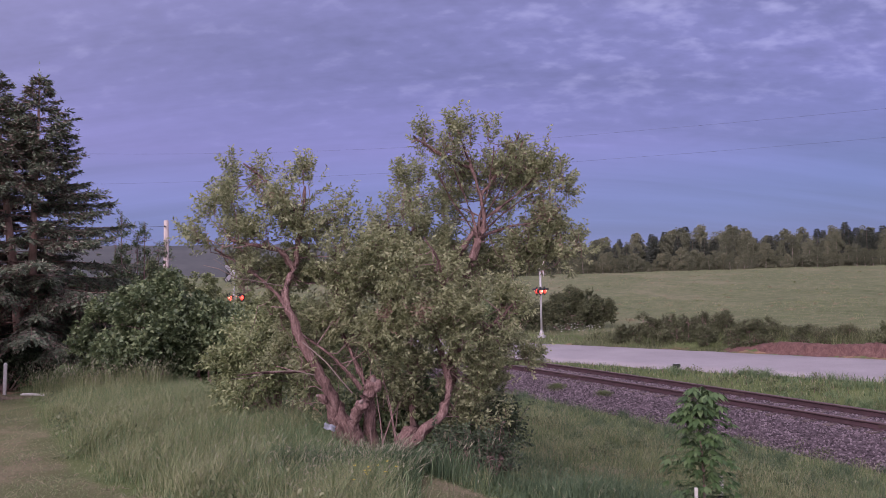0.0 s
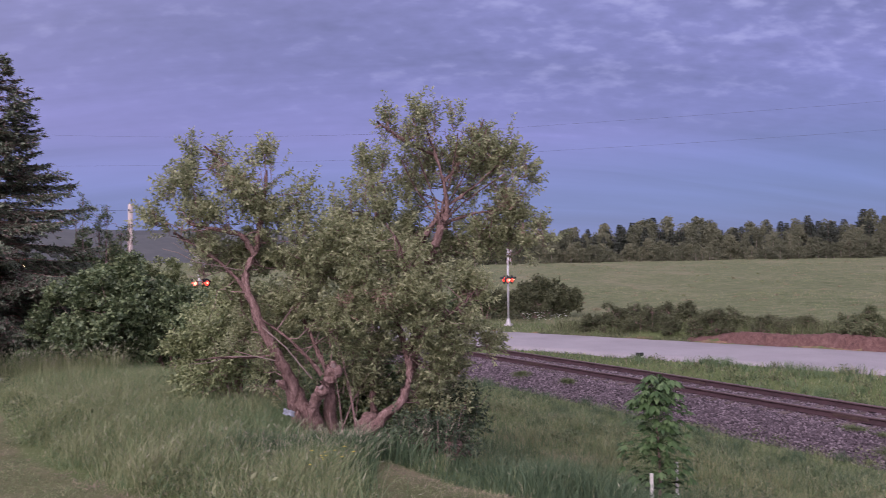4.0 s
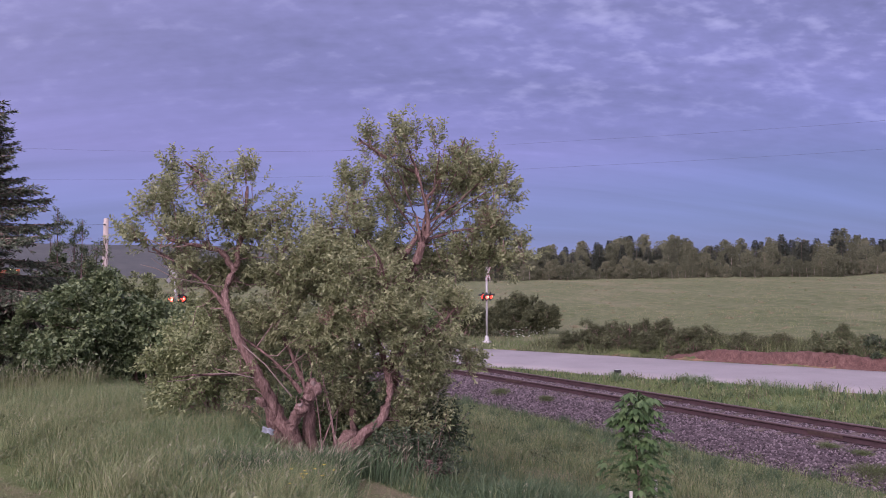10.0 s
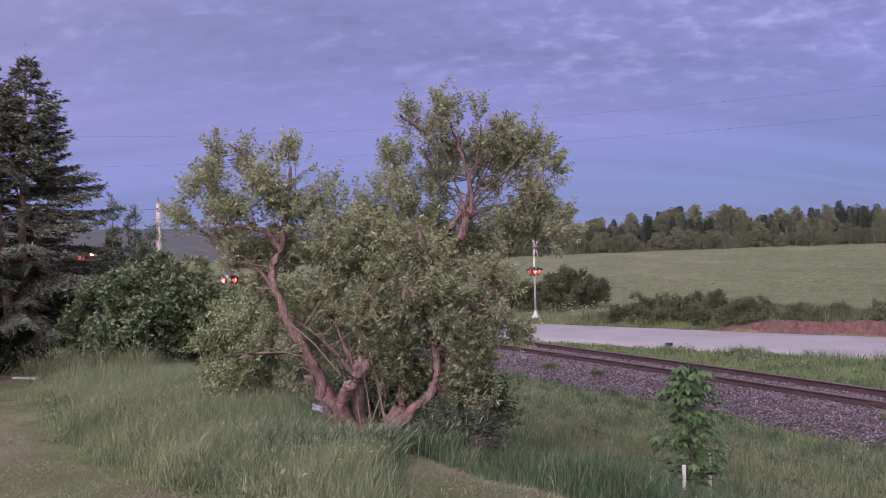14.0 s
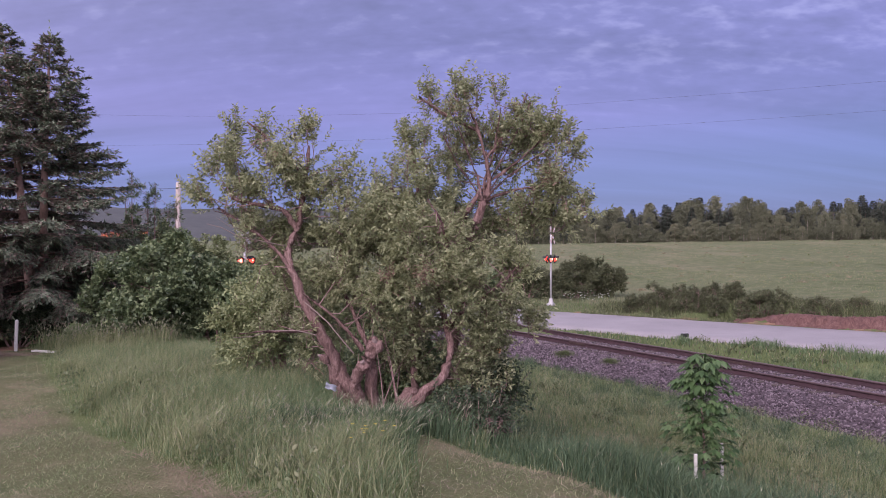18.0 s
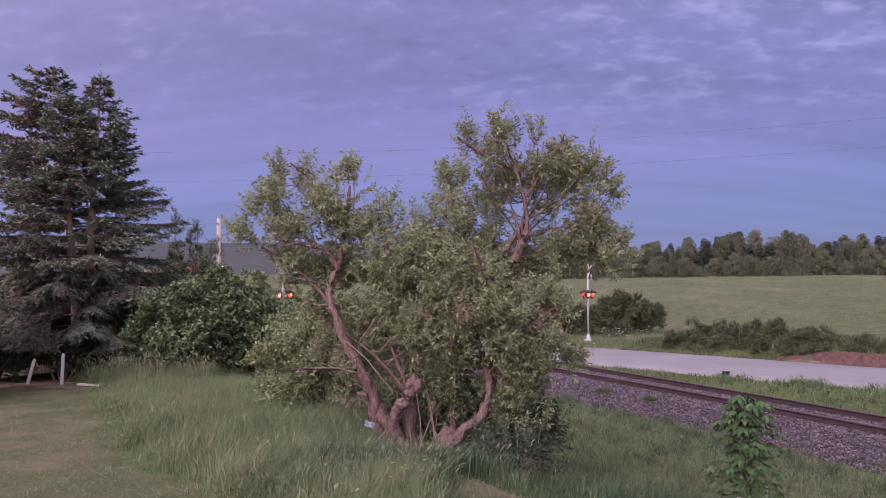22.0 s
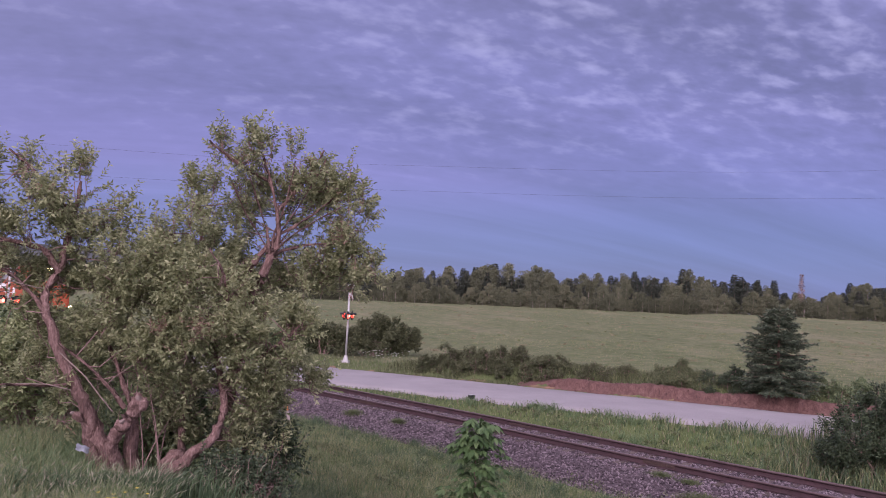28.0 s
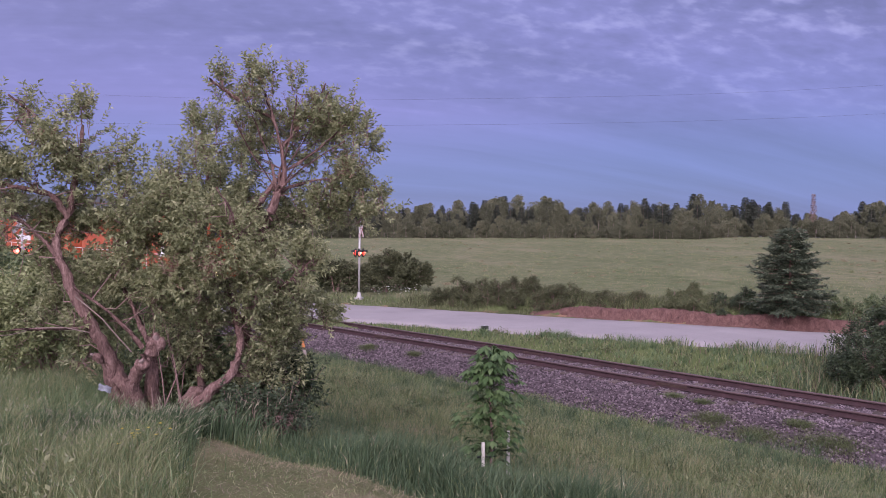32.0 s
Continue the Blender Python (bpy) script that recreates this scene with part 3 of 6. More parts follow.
def make_bank():
    """The cut face of red soil along the far side of the road."""
    rng = np.random.default_rng(8)
    aa = np.linspace(9.3, 34, 220)
    rows = [(3.75, -0.06), (3.95, 0.05), (4.10, 0.20), (4.22, 0.36), (4.34, 0.47), (4.5, 0.51), (4.9, 0.38)]
    V = []
    for a in aa:
        f = float(smooth(9.3, 12.5, a))
        for b, z in rows:
            jit = rng.uniform(-0.09, 0.07) if 0 < z < 0.66 else 0.0
            notch = 0.14 * math.sin(a * 8.7) * math.sin(a * 2.1) if 0.1 < z < 0.66 else 0
            x, y = road_xy(a, b + jit + notch)
            V.append((x, y, ROAD_Z + z * (0.25 + 0.75 * f) * (1 + 0.12 * math.sin(a * 1.3)) - 0.02 + (rng.uniform(-0.035, 0.03) if z > 0 else 0)))
    n = len(rows)
    i, j = np.meshgrid(np.arange(len(aa) - 1), np.arange(n - 1), indexing="ij")
    F = np.stack([i * n + j, i * n + j + 1, (i + 1) * n + j + 1, (i + 1) * n + j], -1).reshape(-1, 4)
    tagged(put_mesh("embankment", V, F, M["red_soil"]), "low eroded bank of bare red soil beside the road", "bank", kind="structure")


make_ground()
make_hills()
make_road()
make_bank()


# ---- railway ----
def rail_mesh(s0, s1, n0, steps):
    """A rail's section swept along the track; the head apart from foot and web."""
    foot = [(-0.07, -0.17), (-0.07, -0.155), (-0.012, -0.13), (-0.012, -0.05), (0.012, -0.05), (0.012, -0.13), (0.07, -0.155), (0.07, -0.17)]
    head = [(-0.035, -0.05), (-0.036, -0.012), (-0.028, 0.0), (0.028, 0.0), (0.036, -0.012), (0.035, -0.05)]
    out = []
    for sec in (foot, head):
        V = []
        ss = np.linspace(s0, s1, steps)
        for s in ss:
            for n, z in sec:
                x, y = track_xy(s, n0 + n)
                V.append((x, y, z + float(rail_z(s))))
        k = len(sec)
        i, j = np.meshgrid(np.arange(steps - 1), np.arange(k), indexing="ij")
        F = np.stack([i * k + j, i * k + (j + 1) % k, (i + 1) * k + (j + 1) % k, (i + 1) * k + j], -1).reshape(-1, 4)
        out.append((V, F))
    return out


def make_railway():
    root = empty("railway_track", Matrix(), "single railway track with rusty rails on grey ballast", "railway", kind="structure")
    for n0 in (-0.755, 0.755):
        foot, head = rail_mesh(-45, 280, n0, 100)
        r = put_mesh("rail", *foot, M["rust_rail"], root)
        put_mesh("rail_head", *head, M["rail_head"], r, label="worn bright top of the rail")
    # ballast bed
    ss = np.linspace(-46, 290, 169)
    sec = [(-3.15, -0.66), (-2.6, -0.52), (-1.75, -0.23), (-1.2, -0.198), (0, -0.195), (1.2, -0.198), (1.75, -0.23), (2.6, -0.52), (3.15, -0.66)]
    V = [(*track_xy(s, n), z + float(rail_z(s))) for s in ss for n, z in sec]
    k = len(sec)
    i, j = np.meshgrid(np.arange(len(ss) - 1), np.arange(k - 1), indexing="ij")
    F = np.stack([i * k + j, i * k + j + 1, (i + 1) * k + j + 1, (i + 1) * k + j], -1).reshape(-1, 4)
    put_mesh("ballast_bed", V, F, M["ballast_bed"], root)
    # stones lying on the bed
    rng = np.random.default_rng(11)
    n = 68000
    s = -17 + 36 * rng.random(n)
    d = rng.uniform(-3.1, 1.9, n)
    z = np.interp(np.abs(d), [0, 1.2, 1.75, 2.6, 3.3], [-0.20, -0.20, -0.23, -0.52, -0.66]) + rail_z(s)
    X, Y = track_xy(s, d)
    size = rng.uniform(0.016, 0.042, n)
    octa = np.array([(1, 0, 0), (0, 1, 0), (-1, 0, 0), (0, -1, 0), (0, 0, 0.8), (0, 0, -0.8)], float)
    of = np.array([(0, 1, 4), (1, 2, 4), (2, 3, 4), (3, 0, 4), (1, 0, 5), (2, 1, 5), (3, 2, 5), (0, 3, 5)])
    V = octa[None] * (1 + rng.uniform(-0.35, 0.35, (n, 6, 3)))
    c, sn = np.cos(s * 50), np.sin(s * 50)
    V = np.stack([V[..., 0] * c[:, None] - V[..., 1] * sn[:, None], V[..., 0] * sn[:, None] + V[..., 1] * c[:, None], V[..., 2]], -1) * size[:, None, None]
    V = V + np.stack([X, Y, z + 0.3 * size], 1)[:, None]
    F = (np.arange(n)[:, None, None] * 6 + of[None]).reshape(-1, 3)
    tagged(put_mesh("ballast_stone", V.reshape(-1, 3), F, M["stone"]), "loose crushed grey and pink ballast stones", "stones", kind="stuff")
    return root


def make_clods():
    """Clods and stones fallen from the red bank."""
    rng = np.random.default_rng(12)
    n = 500
    a, k = rng.uniform(9.5, 34, n), rng.random(n)
    x, y = road_xy(a, 3.45 + 1.0 * k)
    z = ROAD_Z - 0.06 + 0.60 * smooth(0.25, 0.95, k)
    octa = np.array([(1, 0, 0), (0, 1, 0), (-1, 0, 0), (0, -1, 0), (0, 0, 0.8), (0, 0, -0.8)], float)
    of = np.array([(0, 1, 4), (1, 2, 4), (2, 3, 4), (3, 0, 4), (1, 0, 5), (2, 1, 5), (3, 2, 5), (0, 3, 5)])
    V = octa[None] * (1 + rng.uniform(-0.4, 0.4, (n, 6, 3))) * rng.uniform(0.012, 0.045, n)[:, None, None] + np.stack([x, y, z], 1)[:, None]
    F = (np.arange(n)[:, None, None] * 6 + of[None]).reshape(-1, 3)
    tagged(put_mesh("soil_clod", V.reshape(-1, 3), F, M["red_soil"]), "clods of red soil fallen from the road bank", "soil", kind="stuff")


railway = make_railway()
make_clods()


# ---- trees ----
class Tree:
    """A broadleaf tree grown from given limbs and puffs of foliage, in metres from its foot."""

    def __init__(self, seed):
        self.rng = np.random.default_rng(seed)
        self.limbs, self.puffs = [], []

    def limb(self, *pts):
        p = np.array(pts, float)
        # smooth between the joints and add some crookedness
        k = np.linspace(0, len(p) - 1, (len(p) - 1) * 4 + 1)
        q = np.stack([np.interp(k, np.arange(len(p)), p[:, c]) for c in range(4)], 1)
        for _ in range(2):
            q[1:-1] = (q[:-2] + 2 * q[1:-1] + q[2:]) / 4
        q[1:-1, :3] += self.rng.normal(size=(len(q) - 2, 3)) * q[1:-1, 3:4] * 0.14
        q[:, 3] *= 0.74 + self.rng.uniform(-0.07, 0.07, len(q))
        self.limbs.append(q)
        return self

    def puff(self, x, y, z, rx, ry, rz, w=1.0):
        self.puffs.append((x, y, z, rx, ry, rz, w))
        return self

    def build(self, name, m, label, leaf_mat, per_area=50, leaf=0.07, wide=0.4, count=17, span=0.34, bark="bark", category="tree", twig="twig", reach=3.0, droop=0.35, spray=0.26, plume=0.0, dry=0.0):
        root = empty(name, m, label, category)
        rng = self.rng
        if self.limbs:
            V, F = tubes(self.limbs, 14)
            V = V + 0.013 * np.stack([np.sin(V[:, 2] * 31 + V[:, 0] * 47) * np.sin(V[:, 1] * 53), np.sin(V[:, 2] * 23 + V[:, 1] * 61) * np.sin(V[:, 0] * 41), 0.4 * np.sin(V[:, 0] * 57 + V[:, 1] * 43)], 1) + rng.normal(size=V.shape) * 0.005
            put_mesh("trunk", V, F, M[bark], root, True)
            nodes = np.concatenate(self.limbs)[:, :3]
        else:
            nodes = np.zeros((1, 3))
        base, head, twigs, old = [], [], [], []
        for x, y, z, rx, ry, rz, w in self.puffs:
            c, r = np.array([x, y, z]), np.array([rx, ry, rz])
            n = max(6, int(per_area * w * (rx * ry * rz) ** (2 / 3)))
            d = unit(rng.normal(size=(n, 3)))
            lump = 1 + 0.22 * np.sin(d[:, 0] * 5 + x * 9) * np.sin(d[:, 2] * 6 + z * 7)
            # shoots gather in small sprays, with gaps between them
            k = max(3, n // 18)
            ds = unit(rng.normal(size=(k, 3)))
            cs = c + ds * r * (0.92 * rng.uniform(0.12, 1.0, k) ** 0.42)[:, None]
            own = rng.integers(k, size=n)
            p = cs[own] + d * (lump * rng.uniform(0.02, 0.5, n) * spray * rng.uniform(0.6, 1.5, k)[own])[:, None] * np.array([1, 1, 1.5])
            if plume:
                # upright leafy shoots rise out of the upper side of the crown
                rise = (ds[:, 2] > 0.15) * rng.uniform(0.0, plume, k) * np.clip(z - 2.4, 0.25, 1.0)
                q = rng.random(n)
                lift = rise[own] * q
                p[:, :2] += (cs[own] - p)[:, :2] * (0.55 * (lift > 0.02))[:, None]
                p[:, 2] += lift
                twigs += [[(*c0, 0.006), (c0[0], c0[1], c0[2] + r0, 0.003)] for c0, r0 in zip(cs, rise) if r0 > 0.1]
            gone = dry * (2.2 if x > 0.3 and z > 2.9 else 0.3)
            old.append((rng.random(k) < gone)[own] & (rng.random(n) < 0.75) | (rng.random(n) < gone * 0.4))
            h = unit(d * 0.7 + ds[own] * 0.5 + np.array([0, -0.05, 0.75]) + rng.normal(size=(n, 3)) * 0.25)
            base.append(p), head.append(h)
            # one thin branch to each spray, then short twigs within it
            for j, q in enumerate(cs):
                dist = np.linalg.norm(nodes - q, axis=1) + 0.4 * np.maximum(0, nodes[:, 2] - q[2])
                near = np.argsort(dist)[:7]
                a = nodes[int(near[rng.integers(len(near))])]
                if np.linalg.norm(a - q) > reach:
                    continue
                b1 = a * 0.66 + q * 0.34 + rng.normal(size=3) * 0.07 + np.array([0, 0, -0.04])
                b2 = a * 0.33 + q * 0.67 + rng.normal(size=3) * 0.06
                twigs.append([(*a, 0.009), (*b1, 0.0075), (*b2, 0.006), (*q, 0.004)])
                for i in np.flatnonzero(own == j)[:6]:
                    twigs.append([(*q, 0.005), (*p[i], 0.004), (*(p[i] + h[i] * span * 0.8), 0.002)])
        base, head = np.concatenate(base), np.concatenate(head)
        if twigs:
            tagged(put_mesh("twig", *tubes(twigs, 3), M[twig], root), kind="stuff")
        old = np.concatenate(old)
        V, F = shoots(rng, base[~old], head[~old], count, span, leaf, wide, droop)
        put_mesh("crown", V, F, M[leaf_mat], root)
        if old.any():
            put_mesh("dry_leaves", *shoots(rng, base[old], head[old], count - 5, span, leaf * 0.8, wide * 0.7, droop), M["dry_leaf"], root, label="withered reddish-brown leaves and bare twigs")
        return root


def old_tree():
    t = Tree(21)
    t.limb((-0.30, 0, -0.24, 0.135), (-0.61, 0, 0.32, 0.115), (-0.79, -0.1, 0.72, 0.095), (-0.97, -0.15, 1.07, 0.088), (-1.18, -0.15, 1.48, 0.078), (-1.35, -0.1, 1.9, 0.068), (-1.42, 0, 2.16, 0.064), (-1.3, 0.1, 2.41, 0.056), (-1.24, 0.1, 2.7, 0.05), (-1.18, 0.1, 3.09, 0.035), (-1.13, 0.1, 3.56, 0.018))
    t.limb((-1.3, 0.1, 2.41, 0.06), (-1.43, 0, 2.66, 0.05), (-1.64, -0.1, 2.73, 0.04), (-1.85, -0.2, 2.76, 0.03), (-2.08, -0.3, 2.82, 0.015))
    t.limb((-0.79, -0.1, 0.72, 0.12), (-0.76, 0, 0.4, 0.12), (-0.7, 0, 0.17, 0.12), (-0.4, 0, -0.22, 0.16))
    t.limb((-0.4, 0, -0.22, 0.14), (-0.48, -0.25, 0.4, 0.12), (-0.36, -0.3, 0.65, 0.1), (-0.21, -0.3, 0.81, 0.075))
    t.limb((-0.26, 0.1, -0.26, 0.125), (-0.27, -0.1, 0.41, 0.10), (-0.3, -0.1, 0.78, 0.085), (-0.26, -0.1, 0.95, 0.06))
    t.limb((-0.36, -0.25, 0.81, 0.03), (-0.64, -0.35, 1.19, 0.022), (-0.92, -0.4, 1.43, 0.016), (-1.13, -0.45, 1.58, 0.01))
    t.limb((-0.3, -0.1, 0.78, 0.035), (-0.56, 0.2, 1.29, 0.03), (-0.8, 0.3, 1.75, 0.025), (-0.72, 0.4, 2.38, 0.02), (-0.79, 0.4, 3.02, 0.012))
    t.limb((-0.06, -0.1, -0.30, 0.14), (0.26, -0.3, 0.09, 0.105), (0.49, -0.35, 0.31, 0.09), (0.72, -0.3, 0.5, 0.075), (0.81, -0.2, 0.78, 0.06), (0.75, 0.15, 1.11, 0.06), (0.62, 0.2, 1.42, 0.05), (0.58, 0.25, 1.73, 0.04), (0.43, 0.3, 2.05, 0.03))
    t.limb((0.32, 0.15, -0.03, 0.07), (0.29, 0.2, 0.5, 0.05), (0.28, 0.3, 0.95, 0.045), (0.1, 0.35, 1.42, 0.04), (-0.01, 0.4, 1.89, 0.03), (-0.08, 0.4, 2.45, 0.025), (0, 0.4, 3.01, 0.015))
    t.limb((0.71, 0.2, 0.37, 0.09), (0.84, 0.4, 0.91, 0.095), (0.9, 0.4, 1.54, 0.092), (0.99, 0.35, 2.11, 0.090), (1.16, 0.3, 2.55, 0.084), (1.24, 0.3, 2.79, 0.062), (1.35, 0.3, 2.99, 0.046), (1.29, 0.3, 3.39, 0.034), (1.18, 0.3, 3.79, 0.022), (1.03, 0.4, 4.2, 0.01))
    t.limb((0.99, 0.35, 2.11, 0.07), (0.9, 0.3, 2.43, 0.064), (1.08, 0.25, 2.75, 0.05), (1.24, 0.4, 2.99, 0.028), (1.53, 0.4, 3.22, 0.02), (1.84, 0.3, 3.44, 0.008), (2.11, 0.2, 3.7, 0.01), (2.32, 0.2, 3.94, 0.006))
    t.limb((1.24, 0.3, 2.79, 0.034), (1.57, 0.5, 2.95, 0.017), (2, 0.4, 3.01, 0.012), (2.35, 0.3, 3.04, 0.008), (2.55, 0.3, 2.95, 0.005))
    t.limb((1.29, 0.4, 3.39, 0.035), (1.55, 0.5, 3.72, 0.03), (1.76, 0.6, 4.05, 0.02), (1.89, 0.6, 4.34, 0.01))
    t.limb((1.18, 0.4, 3.79, 0.025), (0.82, 0.3, 3.94, 0.02), (0.51, 0.2, 4.13, 0.015), (0.36, 0.1, 4.23, 0.01))
    t.limb((-0.01, 0.4, 1.89, 0.03), (0.23, 0.5, 2.61, 0.025), (0.36, 0.5, 3.09, 0.02), (0.25, 0.5, 3.5, 0.012))
    t.limb((0.75, 0.15, 1.11, 0.04), (1.16, 0, 1.43, 0.03), (1.54, -0.1, 1.73, 0.02), (1.72, -0.2, 1.96, 0.01))
    t.limb((-0.97, -0.15, 1.07, 0.025), (-1.3, -0.4, 1.07, 0.02), (-1.62, -0.6, 1.1, 0.012), (-1.88, -0.7, 1.08, 0.008))
    t.limb((-1.35, -0.1, 1.9, 0.03), (-1.67, 0, 2.25, 0.025), (-2, 0.1, 2.48, 0.018), (-2.39, 0.1, 2.72, 0.01))
    t.limb((-1.14, 0.1, 3.09, 0.03), (-1.43, 0, 3.4, 0.022), (-1.73, 0, 3.71, 0.015), (-1.96, 0, 3.87, 0.01))
    t.limb((0.58, 0.25, 1.73, 0.03), (0.79, -0.3, 2.2, 0.02), (0.65, -0.5, 2.57, 0.008), (0.51, -0.6, 2.79, 0.01))
    t.limb((1.24, 0.3, 2.79, 0.024), (1.28, 0.3, 3.1, 0.008), (1.4, 0.2, 3.52, 0.008), (1.49, 0.1, 4.06, 0.004))
    t.limb((1.24, 0.3, 2.79, 0.024), (1.42, 0.6, 3.08, 0.008), (1.72, 0.7, 3.49, 0.008), (2.07, 0.8, 3.99, 0.004))
    t.limb((1.24, 0.3, 2.79, 0.024), (1.17, 0.4, 3.15, 0.008), (1.01, 0.3, 3.54, 0.008), (0.82, 0.2, 4.01, 0.004))
    t.limb((1.24, 0.3, 2.79, 0.024), (1.43, 0.2, 3.01, 0.008), (1.77, 0, 3.26, 0.008), (2.11, -0.1, 3.47, 0.004))
    t.limb((1.24, 0.3, 2.79, 0.024), (1.31, 0.8, 3.26, 0.008), (1.57, 0.9, 3.77, 0.008), (1.75, 0.9, 4.27, 0.004))
    t.limb((1.24, 0.3, 2.79, 0.024), (1.12, 0.2, 3.01, 0.008), (0.89, 0.1, 3.29, 0.008), (0.7, 0, 3.67, 0.004))
    t.limb((1.24, 0.3, 2.79, 0.024), (1.37, 0.4, 3.14, 0.008), (1.65, 0.3, 3.61, 0.008), (1.9, 0.3, 4.16, 0.004))
    t.puff(-1.81, 0, 3.4, 0.52, 0.45, 0.38, 1)
    t.puff(-1.29, 0.1, 3.48, 0.4, 0.4, 0.26, 0.8)
    t.puff(-2.36, -0.1, 3.06, 0.4, 0.4, 0.26, 0.7)
    t.puff(-0.83, 0.1, 3.2, 0.28, 0.35, 0.3, 0.7)
    t.puff(-1.55, 0.2, 2.91, 0.55, 0.45, 0.28, 0.9)
    t.puff(-1.03, 0.35, 2.79, 0.52, 0.4, 0.34, 0.8)
    t.puff(0.67, 0.3, 4.14, 0.4, 0.4, 0.2, 0.9)
    t.puff(1.23, 0.6, 4.02, 0.52, 0.5, 0.3, 1.1)
    t.puff(1.83, 0.5, 3.9, 0.36, 0.45, 0.26, 0.9)
    t.puff(2.33, 0.3, 3.63, 0.27, 0.35, 0.34, 0.8)
    t.puff(0.80, 0.9, 3.5, 0.67, 0.45, 0.34, 1)
    t.puff(1.80, 1.0, 3.38, 0.6, 0.45, 0.42, 1)
    t.puff(2.28, 0.3, 3.12, 0.32, 0.4, 0.34, 0.8)
    t.puff(0.1, 0.3, 3.32, 0.27, 0.35, 0.34, 0.7)
    t.puff(0.80, 1.0, 2.96, 0.36, 0.4, 0.3, 1)
    t.puff(0.52, 0.5, 2.67, 0.36, 0.4, 0.3, 1)
    t.puff(1.68, 0.85, 3.72, 0.52, 0.4, 0.34, 0.8)
    t.puff(0.02, 0.2, 2.84, 0.52, 0.6, 0.42, 1.3)
    t.puff(-0.37, 0.1, 2.45, 0.59, 0.6, 0.38, 1.2)
    t.puff(0.4, 0, 2.28, 0.67, 0.7, 0.42, 1.5)
    t.puff(1.29, 1.05, 2.27, 0.52, 0.35, 0.34, 0.9)
    t.puff(2, 0.4, 2.45, 0.63, 0.4, 0.34, 1.1)
    t.puff(2.4, 0.4, 2.64, 0.28, 0.3, 0.3, 1)
    t.puff(-1.47, 0.3, 1.88, 0.25, 0.35, 0.22, 0.5)
    t.puff(-1.9, 0.3, 2.09, 0.24, 0.3, 0.22, 0.3)
    t.puff(-2.04, 0.3, 2.42, 0.21, 0.3, 0.15, 0.3)
    t.puff(-0.97, 0.4, 1.83, 0.52, 0.5, 0.42, 1)
    t.puff(-1.3, 0.5, 2.4, 0.36, 0.3, 0.3, 0.6)
    t.puff(-0.22, 0, 1.68, 0.59, 0.6, 0.42, 1.4)
    t.puff(0.62, -0.2, 1.6, 0.59, 0.6, 0.42, 1.5)
    t.puff(1.39, -0.1, 1.73, 0.44, 0.5, 0.34, 1.2)
    t.puff(1.46, 0.1, 1.18, 0.32, 0.4, 0.3, 0.9)
    t.puff(0.07, 0.1, 1.13, 0.44, 0.5, 0.34, 0.8)
    t.puff(1, 0.2, 0.95, 0.44, 0.5, 0.3, 0.9)
    t.puff(0.18, 0.8, 0.31, 0.44, 0.35, 0.34, 0.6)
    t.puff(-0.66, 0.4, 1.11, 0.44, 0.4, 0.34, 0.6)
    t.puff(-1.28, 0.3, 1.13, 0.44, 0.45, 0.34, 0.7)
    # leaves hanging low between and before the stems
    for q in ((0.02, 0.35, 0.62, 0.36, 0.3, 0.32, 0.9), (0.42, 0.35, 0.80, 0.32, 0.3, 0.36, 0.9), (-0.15, 0.4, 1.35, 0.42, 0.3, 0.34, 0.9), (1.35, 0.1, 0.75, 0.36, 0.36, 0.34, 0.9), (1.62, 0.2, 1.45, 0.30, 0.35, 0.34, 0.8), (-1.15, 0.35, 0.72, 0.36, 0.3, 0.26, 0.6), (-1.62, 0.2, 1.62, 0.36, 0.3, 0.34, 0.6),
              (-2.25, 0.1, 2.78, 0.42, 0.4, 0.30, 0.8), (-1.95, 0.2, 2.48, 0.40, 0.35, 0.26, 0.6), (-0.85, 0.45, 2.20, 0.46, 0.4, 0.36, 0.8), (-1.45, 0.45, 2.12, 0.36, 0.3, 0.30, 0.6), (-0.55, 0.3, 2.95, 0.26, 0.3, 0.24, 0.5),
              (2.36, 0.3, 3.35, 0.22, 0.3, 0.28, 0.7), (2.58, 0.35, 2.62, 0.30, 0.3, 0.22, 0.7), (1.00, 1.05, 2.55, 0.46, 0.3, 0.34, 0.8), (0.62, 0.8, 2.35, 0.42, 0.35, 0.34, 0.9), (1.55, 1.0, 2.60, 0.44, 0.3, 0.32, 0.8), (2.05, 0.6, 2.85, 0.36, 0.3, 0.26, 0.7),
              (1.30, 0.3, 0.55, 0.42, 0.40, 0.34, 0.8), (0.95, 0.35, 0.22, 0.40, 0.35, 0.26, 0.8), (1.68, 0.3, 1.00, 0.32, 0.35, 0.34, 0.8), (1.50, 0.4, 0.20, 0.30, 0.3, 0.22, 0.6)):
        t.puff(*q)
    ob = t.build("old_tree", pose(-0.75, 10.5, 1.45), "gnarled old multi-stemmed willow with reddish bark and grey-green leaves", "willow_leaf", per_area=980, leaf=0.066, wide=0.40, span=0.24, count=15, spray=0.24, plume=0.30, dry=0.05)
    rng = np.random.default_rng(5)
